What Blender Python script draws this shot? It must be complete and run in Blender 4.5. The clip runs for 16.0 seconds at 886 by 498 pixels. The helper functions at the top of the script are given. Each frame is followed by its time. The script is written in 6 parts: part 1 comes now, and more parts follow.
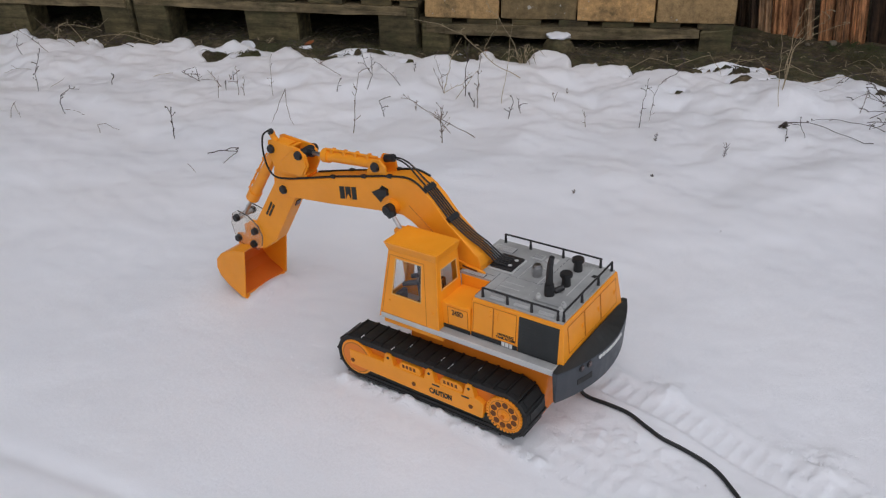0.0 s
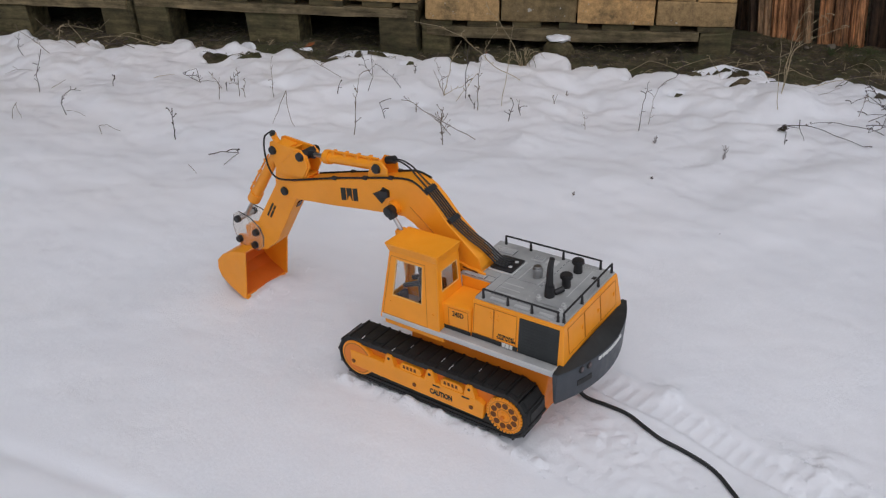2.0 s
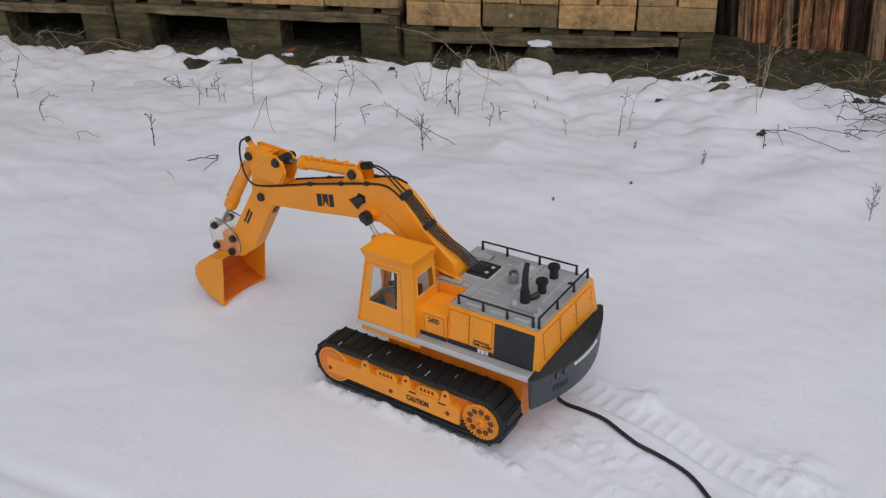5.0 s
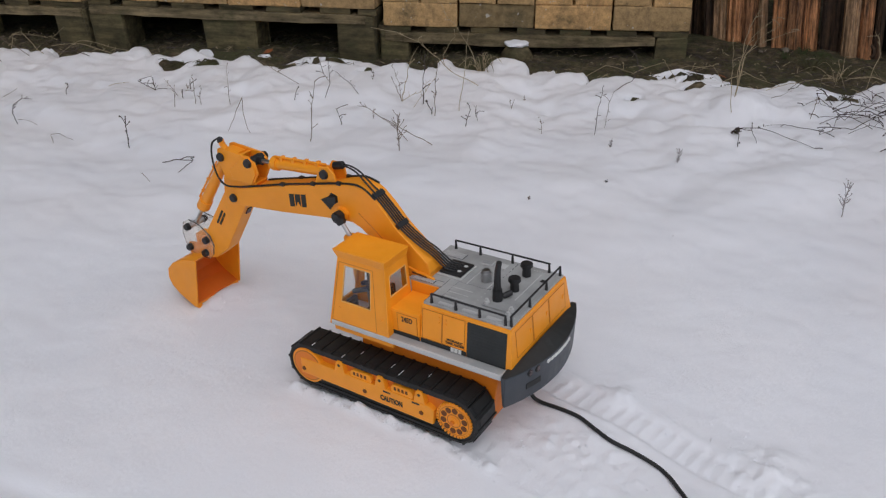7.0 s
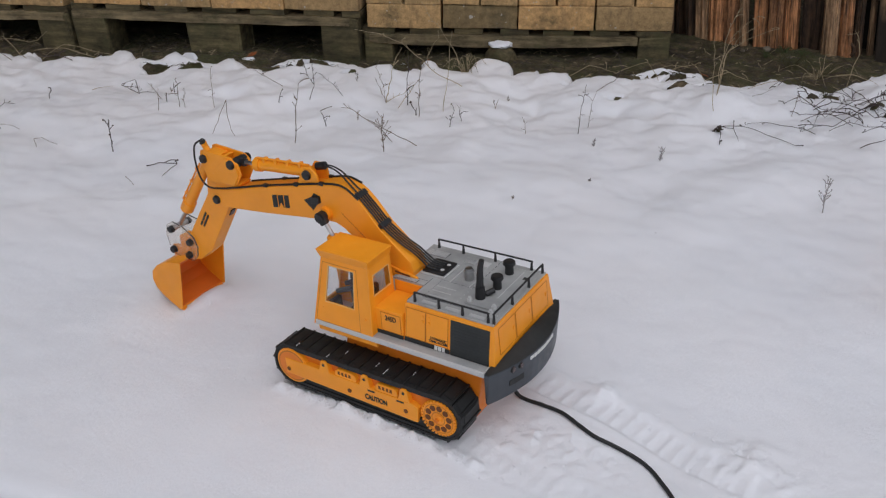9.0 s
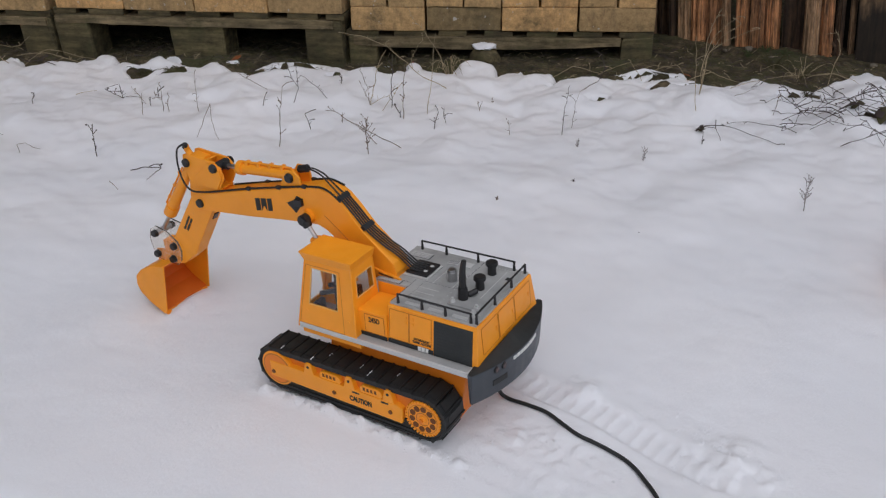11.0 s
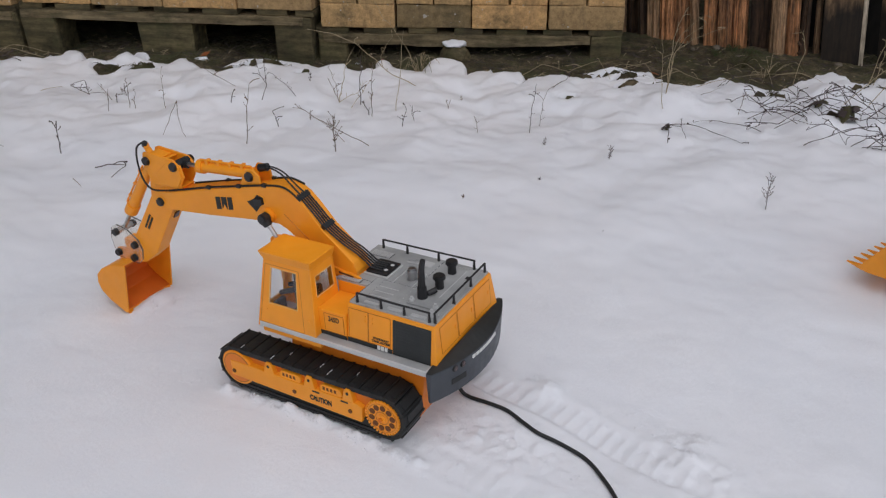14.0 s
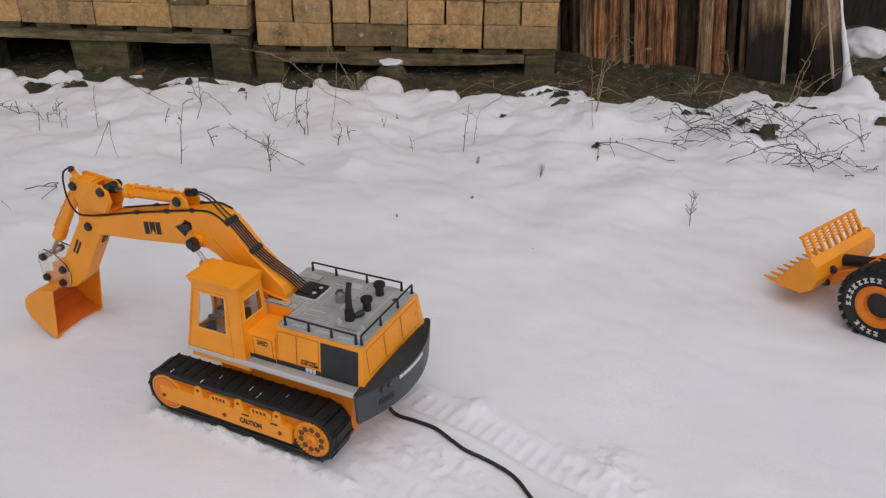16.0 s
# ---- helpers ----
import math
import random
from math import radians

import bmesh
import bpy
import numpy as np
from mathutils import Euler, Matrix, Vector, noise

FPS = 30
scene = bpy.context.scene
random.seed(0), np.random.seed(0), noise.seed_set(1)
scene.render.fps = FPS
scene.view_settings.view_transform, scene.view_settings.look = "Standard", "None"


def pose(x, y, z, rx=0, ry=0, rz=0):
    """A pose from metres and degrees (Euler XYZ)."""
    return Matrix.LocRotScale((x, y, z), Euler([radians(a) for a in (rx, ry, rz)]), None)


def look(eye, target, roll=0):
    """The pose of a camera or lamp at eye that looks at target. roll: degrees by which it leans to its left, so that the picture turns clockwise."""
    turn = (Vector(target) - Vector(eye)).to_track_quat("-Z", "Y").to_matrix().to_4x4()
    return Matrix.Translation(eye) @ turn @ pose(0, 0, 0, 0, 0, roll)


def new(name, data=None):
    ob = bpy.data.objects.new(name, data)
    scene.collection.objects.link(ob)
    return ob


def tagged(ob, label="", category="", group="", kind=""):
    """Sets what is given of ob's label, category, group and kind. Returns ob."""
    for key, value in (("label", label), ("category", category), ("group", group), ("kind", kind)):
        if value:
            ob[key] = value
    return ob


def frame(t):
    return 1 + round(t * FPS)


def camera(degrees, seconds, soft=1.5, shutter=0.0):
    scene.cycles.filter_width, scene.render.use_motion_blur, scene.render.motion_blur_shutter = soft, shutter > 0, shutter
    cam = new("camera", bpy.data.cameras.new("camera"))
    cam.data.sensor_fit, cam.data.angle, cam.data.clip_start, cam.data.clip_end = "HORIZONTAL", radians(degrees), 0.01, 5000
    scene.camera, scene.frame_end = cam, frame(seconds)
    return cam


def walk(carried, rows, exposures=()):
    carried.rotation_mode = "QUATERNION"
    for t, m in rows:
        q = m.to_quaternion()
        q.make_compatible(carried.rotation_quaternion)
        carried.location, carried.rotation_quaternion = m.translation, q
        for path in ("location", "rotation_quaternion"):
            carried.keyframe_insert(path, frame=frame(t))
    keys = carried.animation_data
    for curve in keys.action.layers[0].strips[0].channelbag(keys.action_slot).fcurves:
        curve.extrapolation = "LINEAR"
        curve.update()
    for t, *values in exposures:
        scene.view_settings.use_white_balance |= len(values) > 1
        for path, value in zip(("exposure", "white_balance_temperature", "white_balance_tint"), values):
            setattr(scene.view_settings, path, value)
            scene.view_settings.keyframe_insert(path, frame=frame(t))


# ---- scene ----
cam = camera(54.0, 16.0, soft=1.25)
PATH = [
    (0, (0.509, -0.732, 0.673), (-0.505, 0.679, -0.317), -1.9),
    (0.5, (0.505, -0.733, 0.669), (-0.512, 0.675, -0.322), -1.9),
    (1, (0.506, -0.735, 0.675), (-0.512, 0.672, -0.316), -1.9),
    (1.5, (0.509, -0.736, 0.676), (-0.505, 0.678, -0.31), -1.8),
    (2, (0.51, -0.737, 0.675), (-0.503, 0.677, -0.311), -1.7),
    (2.5, (0.513, -0.735, 0.674), (-0.499, 0.683, -0.309), -1.7),
    (3, (0.52, -0.735, 0.674), (-0.482, 0.693, -0.303), -1.6),
    (3.5, (0.519, -0.731, 0.674), (-0.478, 0.702, -0.302), -1.5),
    (6, (0.521, -0.725, 0.674), (-0.463, 0.717, -0.303), -1.5),
    (6.5, (0.526, -0.722, 0.673), (-0.446, 0.729, -0.301), -1.4),
    (7, (0.53, -0.721, 0.671), (-0.432, 0.737, -0.304), -1.4),
    (7.5, (0.538, -0.724, 0.673), (-0.418, 0.738, -0.301), -1.5),
    (8, (0.537, -0.725, 0.675), (-0.408, 0.746, -0.297), -1.5),
    (8.5, (0.54, -0.723, 0.672), (-0.401, 0.75, -0.3), -1.5),
    (9, (0.539, -0.723, 0.67), (-0.402, 0.751, -0.301), -1.6),
    (11.5, (0.555, -0.723, 0.672), (-0.352, 0.773, -0.297), -1.7),
    (12, (0.564, -0.719, 0.674), (-0.325, 0.786, -0.297), -1.5),
    (12.5, (0.565, -0.718, 0.679), (-0.31, 0.794, -0.293), -1.3),
    (13, (0.566, -0.72, 0.675), (-0.308, 0.793, -0.298), -1.2),
    (13.5, (0.565, -0.718, 0.676), (-0.312, 0.792, -0.299), -1.2),
    (14, (0.565, -0.713, 0.675), (-0.309, 0.798, -0.302), -1.0),
    (14.5, (0.571, -0.709, 0.689), (-0.284, 0.816, -0.282), -0.8),
    (15, (0.573, -0.708, 0.69), (-0.267, 0.833, -0.27), -0.5),
    (15.5, (0.584, -0.71, 0.699), (-0.244, 0.839, -0.258), -0.3),
    (16, (0.593, -0.713, 0.696), (-0.181, 0.865, -0.258), 0.2),
]
walk(cam, [(t, look(eye, target, roll)) for t, eye, target, roll in PATH], exposures=[(0, 0.05, 6200, 13), (10, 0.05, 6200, 13), (15, 0.05, 6230, 13), (16, 0.09, 6520, 15)])

# ---------------------------------------------------------------- world, sun
world = bpy.data.worlds.new("overcast_sky")
scene.world = world
world.use_nodes = True
wn, wl = world.node_tree.nodes, world.node_tree.links
sky = wn.new("ShaderNodeTexSky")
sky.sky_type, sky.sun_disc = "NISHITA", False
sky.sun_elevation, sky.sun_rotation = radians(60), radians(135)
sky.air_density, sky.dust_density = 1.0, 3.0
grey = wn.new("ShaderNodeHueSaturation")
grey.inputs["Saturation"].default_value = 0.42
wl.new(sky.outputs["Color"], grey.inputs["Color"])
wl.new(grey.outputs["Color"], wn["Background"].inputs["Color"])
wn["Background"].inputs["Strength"].default_value = 0.075
sun = new("sun", bpy.data.lights.new("sun", "SUN"))
sun.data.energy, sun.data.angle, sun.data.color = 1.30, radians(130), (1.0, 0.98, 0.95)
sun.matrix_world = look((0.35, -0.35, 2.8), (0, 0, 0))


# ---------------------------------------------------------------- materials
def material(name, rough=0.6, metal=0.0):
    m = bpy.data.materials.new(name)
    m.use_nodes = True
    b = m.node_tree.nodes["Principled BSDF"]
    b.inputs["Roughness"].default_value, b.inputs["Metallic"].default_value = rough, metal
    return m, m.node_tree.nodes, m.node_tree.links, b


def noise_node(n, l, scale, detail=4.0, rough=0.55, coord="Object", squash=None):
    tc = n.new("ShaderNodeNewGeometry") if coord == "Position" else n.new("ShaderNodeTexCoord")
    tex = n.new("ShaderNodeTexNoise")
    tex.inputs["Scale"].default_value, tex.inputs["Detail"].default_value = scale, detail
    tex.inputs["Roughness"].default_value = rough
    if squash:
        mp = n.new("ShaderNodeMapping")
        mp.inputs["Scale"].default_value = squash
        l.new(tc.outputs[coord], mp.inputs["Vector"])
        l.new(mp.outputs["Vector"], tex.inputs["Vector"])
    else:
        l.new(tc.outputs[coord], tex.inputs["Vector"])
    return tex.outputs["Fac"]


def ramp(n, l, fac, stops):
    r = n.new("ShaderNodeValToRGB")
    while len(r.color_ramp.elements) < len(stops):
        r.color_ramp.elements.new(0.5)
    for e, (p, c) in zip(r.color_ramp.elements, stops):
        e.position, e.color = p, (*c, 1)
    l.new(fac, r.inputs["Fac"])
    return r.outputs["Color"]


def mix(n, l, fac, a, b, mode="MIX"):
    x = n.new("ShaderNodeMix")
    x.data_type, x.blend_type = "RGBA", mode
    for sock, v in ((x.inputs[0], fac), (x.inputs[6], a), (x.inputs[7], b)):
        if isinstance(v, (int, float)):
            sock.default_value = v
        elif isinstance(v, tuple):
            sock.default_value = (*v, 1)
        else:
            l.new(v, sock)
    return x.outputs[2]


def bump(n, l, b, height, strength, distance):
    x = n.new("ShaderNodeBump")
    x.inputs["Strength"].default_value, x.inputs["Distance"].default_value = strength, distance
    l.new(height, x.inputs["Height"])
    l.new(x.outputs["Normal"], b.inputs["Normal"])


def plastic(name, colour, rough=0.4, dirt=0.06, grime=(0.25, 0.2, 0.15), grain=0.15):
    m, n, l, b = material(name, rough)
    wide = ramp(n, l, noise_node(n, l, 28.0), [(0.3, tuple(c * (1 - dirt) for c in colour)), (0.7, tuple(min(1, c * (1 + dirt)) for c in colour))])
    spots = ramp(n, l, noise_node(n, l, 160.0, 6, 0.7), [(0.62, (0, 0, 0)), (0.8, (0.35, 0.35, 0.35))])
    l.new(mix(n, l, spots, wide, tuple(0.5 * c + 0.5 * g for c, g in zip(colour, grime))), b.inputs["Base Color"])
    l.new(ramp(n, l, noise_node(n, l, 60.0), [(0.3, (rough - 0.08,) * 3), (0.7, (rough + 0.12,) * 3)]), b.inputs["Roughness"])
    bump(n, l, b, noise_node(n, l, 900.0, 2), grain, 0.0004)
    return m


YELLOW = plastic("yellow_plastic", (0.91, 0.328, 0.010), 0.40, 0.05, (0.3, 0.16, 0.05))
ORANGE = plastic("orange_plastic", (0.76, 0.20, 0.008), 0.45, 0.05, (0.3, 0.12, 0.04))
BLACK = plastic("black_plastic", (0.012, 0.012, 0.013), 0.42, 0.15, (0.1, 0.1, 0.1))
RUBBER = plastic("black_rubber", (0.009, 0.010, 0.010), 0.55, 0.2, (0.12, 0.12, 0.12))
DARKGREY = plastic("dark_grey_plastic", (0.041, 0.048, 0.058), 0.42, 0.1, (0.12, 0.12, 0.12))
PANEL = plastic("charcoal_panel", (0.016, 0.019, 0.019), 0.5, 0.1, (0.1, 0.1, 0.1))
SILVER = plastic("silver_grey_plastic", (0.52, 0.525, 0.515), 0.38, 0.06, (0.25, 0.24, 0.22))
DECKGREY = plastic("deck_grey_plastic", (0.355, 0.362, 0.355), 0.36, 0.20, (0.16, 0.15, 0.14))
CHROME, _n, _l, _b = material("dull_chrome", 0.28, 1.0)
_l.new(ramp(_n, _l, noise_node(_n, _l, 120.0), [(0.3, (0.45, 0.45, 0.46)), (0.7, (0.6, 0.6, 0.6))]), _b.inputs["Base Color"])
HOSE = plastic("glossy_black_hose", (0.016, 0.017, 0.018), 0.3, 0.1, (0.1, 0.1, 0.1))
INK = plastic("black_print", (0.012, 0.012, 0.012), 0.5, 0.1)
WHITEINK = plastic("white_print", (0.7, 0.7, 0.68), 0.5, 0.08)
REDLENS = plastic("red_lens", (0.045, 0.010, 0.008), 0.25, 0.1)
SEATBLUE = plastic("driver_plastic", (0.05, 0.055, 0.06), 0.5, 0.15)

CLEAR, _n, _l, _b = material("clear_plastic", 0.12)
_b.inputs["Base Color"].default_value = (0.90, 0.87, 0.82, 1)
_b.inputs["Transmission Weight"].default_value, _b.inputs["IOR"].default_value = 0.94, 1.3
bump(_n, _l, _b, noise_node(_n, _l, 90.0), 0.12, 0.001)
GLASS, _n, _l, _b = material("window_glass", 0.06)
_b.inputs["Base Color"].default_value = (0.95, 0.96, 0.96, 1)
_b.inputs["Transmission Weight"].default_value, _b.inputs["IOR"].default_value = 1.0, 1.3
bump(_n, _l, _b, noise_node(_n, _l, 40.0), 0.1, 0.001)

SNOW, _n, _l, _b = material("snow", 0.75)
_wide = ramp(_n, _l, noise_node(_n, _l, 3.0, 5), [(0.3, (0.80, 0.82, 0.86)), (0.7, (0.86, 0.865, 0.89))])
_specks = ramp(_n, _l, noise_node(_n, _l, 55.0, 8, 0.8), [(0.70, (1, 1, 1)), (0.80, (0.80, 0.78, 0.74))])
_l.new(mix(_n, _l, 1.0, _wide, _specks, "MULTIPLY"), _b.inputs["Base Color"])
_b.inputs["Subsurface Weight"].default_value, _b.inputs["Subsurface Scale"].default_value = 0.0, 0.01
_b.inputs["Specular IOR Level"].default_value = 0.25
bump(_n, _l, _b, noise_node(_n, _l, 200.0, 10, 0.8), 0.65, 0.0025)

SOIL, _n, _l, _b = material("damp_soil", 0.9)
_c = ramp(_n, _l, noise_node(_n, _l, 26.0, 9, 0.75), [(0.32, (0.014, 0.011, 0.006)), (0.5, (0.072, 0.055, 0.029)), (0.68, (0.23, 0.175, 0.10))])
_g = ramp(_n, _l, noise_node(_n, _l, 7.0, 9, 0.72), [(0.46, (0, 0, 0)), (0.62, (0.7, 0.7, 0.7))])
_l.new(mix(_n, _l, _g, _c, (0.078, 0.090, 0.032)), _b.inputs["Base Color"])
bump(_n, _l, _b, noise_node(_n, _l, 70.0, 8, 0.8), 1.0, 0.010)


def timber(name, dark, light, mossy=0.3, along="z", scale=1.0, dark_foot=0.0):
    """Last argument: how high a ragged black foot reaches up the wood, in metres."""
    m, n, l, b = material(name, 0.85)
    sq = {"x": (0.09, 1, 1), "y": (1, 0.09, 1), "z": (1, 1, 0.09)}[along]
    grain = noise_node(n, l, 90.0 * scale, 6, 0.65, squash=sq)
    base = ramp(n, l, grain, [(0.34, dark), (0.66, light)])
    oi = n.new("ShaderNodeObjectInfo")
    shade = ramp(n, l, oi.outputs["Random"], [(0.0, (0.65, 0.62, 0.6)), (1.0, (1.15, 1.1, 1.05))])
    base = mix(n, l, 1.0, base, shade, "MULTIPLY")
    # weathered blotches and flaking patches
    broad = {"x": (0.4, 1, 1), "y": (1, 0.4, 1), "z": (1, 1, 0.4)}[along]
    worn = ramp(n, l, noise_node(n, l, 38.0, 8, 0.75, "Position", squash=broad), [(0.34, (0.48, 0.46, 0.44)), (0.48, (1.05, 1.05, 1.04)), (0.64, (1.55, 1.5, 1.44))])
    base = mix(n, l, 1.0, base, worn, "MULTIPLY")
    moss = ramp(n, l, noise_node(n, l, 9.0, 6, 0.7, "Position"), [(0.52, (0, 0, 0)), (0.7, (mossy,) * 3)])
    base = mix(n, l, moss, base, (0.066, 0.068, 0.027))
    if dark_foot:
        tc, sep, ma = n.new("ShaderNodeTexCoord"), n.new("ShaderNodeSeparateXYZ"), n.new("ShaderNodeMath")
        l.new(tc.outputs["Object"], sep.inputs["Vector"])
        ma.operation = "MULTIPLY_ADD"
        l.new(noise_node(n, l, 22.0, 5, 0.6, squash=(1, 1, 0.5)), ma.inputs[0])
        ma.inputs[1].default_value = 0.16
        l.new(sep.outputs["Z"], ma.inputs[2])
        foot_share = ramp(n, l, ma.outputs[0], [(dark_foot + 0.045, (0.93, 0.93, 0.93)), (dark_foot + 0.115, (0, 0, 0))])
        base = mix(n, l, foot_share, base, (0.006, 0.005, 0.004))
    l.new(base, b.inputs["Base Color"])
    bump(n, l, b, mix(n, l, 0.5, grain, noise_node(n, l, 120.0, 6, 0.7)), 0.45, 0.004)
    return m


PALLETWOOD = timber("weathered_pallet_wood", (0.040, 0.034, 0.017), (0.130, 0.108, 0.054), 0.85, "x")
GREYPALLET = timber("grey_stringer_wood", (0.095, 0.078, 0.042), (0.250, 0.205, 0.118), 0.60, "x")
BLOCKWOOD = timber("mossy_block_wood", (0.042, 0.038, 0.019), (0.124, 0.107, 0.053), 0.8, "x", 0.6)
SLABWOOD = timber("brown_slab_wood", (0.045, 0.024, 0.013), (0.56, 0.275, 0.125), 0.35, "z", 1.7)
GREYWOOD = timber("grey_brown_board", (0.070, 0.045, 0.027), (0.42, 0.275, 0.160), 0.30, "z", 1.4)
# near-black wood for the added walls and eave that block sky light
DARKWOOD = timber("light_blocker_board", (0.012, 0.01, 0.008), (0.045, 0.035, 0.025), 0.2, "z")
BLACKFOOTWOOD = timber("black_footed_brown_board", (0.065, 0.044, 0.026), (0.34, 0.225, 0.125), 0.2, "z", dark_foot=0.19)
BLACKWOOD = timber("near_black_wood", (0.004, 0.004, 0.003), (0.018, 0.014, 0.010), 0.1, "z")
DAMPSLAB = timber("dark_wet_slab_wood", (0.010, 0.007, 0.005), (0.10, 0.058, 0.032), 0.15, "z", 1.5)
PALE_EDGE = timber("pale_edge_wood", (0.3, 0.26, 0.19), (0.6, 0.54, 0.44), 0.1, "z")

PAVER, _n, _l, _b = material("sandy_concrete_paver", 0.9)
_oi = _n.new("ShaderNodeObjectInfo")
_t = ramp(_n, _l, _oi.outputs["Random"], [(0.0, (0.17, 0.128, 0.060)), (0.14, (0.40, 0.268, 0.124)), (0.5, (0.50, 0.322, 0.142)), (0.85, (0.62, 0.370, 0.150)), (1.0, (0.44, 0.300, 0.140))])
_f = ramp(_n, _l, noise_node(_n, _l, 60.0, 9, 0.8, "Position"), [(0.30, (0.45, 0.43, 0.40)), (0.52, (0.95, 0.95, 0.95)), (0.70, (1.35, 1.32, 1.28))])
_t = mix(_n, _l, 1.0, _t, _f, "MULTIPLY")
_k = ramp(_n, _l, noise_node(_n, _l, 14.0, 6, 0.65, "Position", (1, 1, 0.22)), [(0.54, (0, 0, 0)), (0.68, (0.55, 0.55, 0.55))])
_t = mix(_n, _l, _k, _t, (0.085, 0.066, 0.040))
_m = ramp(_n, _l, noise_node(_n, _l, 9.0, 8, 0.75, "Position"), [(0.53, (0, 0, 0)), (0.68, (0.72, 0.72, 0.72))])
_t = mix(_n, _l, _m, _t, (0.058, 0.056, 0.031))
_w = ramp(_n, _l, noise_node(_n, _l, 75.0, 3, 0.5, "Position"), [(0.675, (0, 0, 0)), (0.71, (0.8, 0.8, 0.8))])
_l.new(mix(_n, _l, _w, _t, (0.50, 0.48, 0.42)), _b.inputs["Base Color"])
bump(_n, _l, _b, noise_node(_n, _l, 240.0, 6, 0.7, "Position"), 0.6, 0.002)

STALK = plastic("dry_brown_stalk", (0.16, 0.12, 0.09), 0.8, 0.3)
STRAW = plastic("dry_straw", (0.34, 0.27, 0.16), 0.8, 0.2)
TWIG = plastic("dark_twig", (0.06, 0.045, 0.042), 0.8, 0.3)
FROST = plastic("frosted_stalk", (0.30, 0.28, 0.28), 0.8, 0.25)
LEAF = plastic("withered_leaf", (0.06, 0.055, 0.02), 0.8, 0.3)


# ---------------------------------------------------------------- mesh helpers
def part(name, bm, mat, parent=None, label="", smooth=False):
    me = bpy.data.meshes.new(name)
    bmesh.ops.recalc_face_normals(bm, faces=bm.faces)
    bm.to_mesh(me)
    bm.free()
    me.materials.append(mat)
    if smooth:
        me.shade_smooth()
        me.set_sharp_from_angle(angle=radians(35))
    ob = new(name, me)
    if parent:
        ob.parent = parent
    if label:
        ob["label"] = label
    return ob


def empty(name, m, label, category, group=""):
    ob = new(name)
    ob.empty_display_size = 0.05
    ob.matrix_world = m
    return tagged(ob, label, category, group)


def loft(bm, low, high):
    """A closed solid between two rings of the same count."""
    a = [bm.verts.new(p) for p in low]
    b = [bm.verts.new(p) for p in high]
    k = len(a)
    for i in range(k):
        bm.faces.new((a[i], a[(i + 1) % k], b[(i + 1) % k], b[i]))
    bm.faces.new(a[::-1])
    bm.faces.new(b)
    return bm


def block(x0, x1, y0, y1, z0, z1, bevel=0.0, bm=None):
    own = bmesh.new()
    ring = ((x0, y0), (x1, y0), (x1, y1), (x0, y1))
    loft(own, [(x, y, z0) for x, y in ring], [(x, y, z1) for x, y in ring])
    return _finish(own, bevel, bm)


def _finish(own, bevel, bm):
    bmesh.ops.recalc_face_normals(own, faces=own.faces)
    if bevel:
        bmesh.ops.bevel(own, geom=own.edges[:], offset=bevel, segments=2, affect="EDGES", profile=0.6)
    if bm is None:
        return own
    me = bpy.data.meshes.new("scratch")
    own.to_mesh(me)
    own.free()
    bm.from_mesh(me)
    bpy.data.meshes.remove(me)
    return bm


def frustum(low, z0, high, z1, bevel=0.0, bm=None):
    """low and high: (x0, x1, y0, y1)."""
    own = bmesh.new()
    ring = lambda r, z: [(r[0], r[2], z), (r[1], r[2], z), (r[1], r[3], z), (r[0], r[3], z)]
    loft(own, ring(low, z0), ring(high, z1))
    return _finish(own, bevel, bm)


def plate(outline, y0, y1, bevel=0.0, bm=None):
    """A profile in x and z, drawn out along y."""
    own = bmesh.new()
    loft(own, [(x, y0, z) for x, z in outline], [(x, y1, z) for x, z in outline])
    return _finish(own, bevel, bm)


def plan_slab(outline, z0, z1, bevel=0.0006):
    own = bmesh.new()
    loft(own, [(x, y, z0) for x, y in outline], [(x, y, z1) for x, y in outline])
    return _finish(own, bevel, None)


def rod(p0, p1, r0, r1=None, seg=14, bm=None, bevel=0.0):
    own = bmesh.new()
    p0, p1 = Vector(p0), Vector(p1)
    r1 = r0 if r1 is None else r1
    q = (p1 - p0).to_track_quat("Z", "Y").to_matrix()
    ring = lambda p, r: [p + q @ Vector((r * math.cos(a), r * math.sin(a), 0)) for a in [2 * math.pi * i / seg for i in range(seg)]]
    loft(own, ring(p0, r0), ring(p1, r1))
    if bevel:
        caps = [e for e in own.edges if any(len(f.verts) == seg for f in e.link_faces)]
        bmesh.ops.recalc_face_normals(own, faces=own.faces)
        bmesh.ops.bevel(own, geom=caps, offset=bevel, segments=2, affect="EDGES")
    return _finish(own, 0, bm)


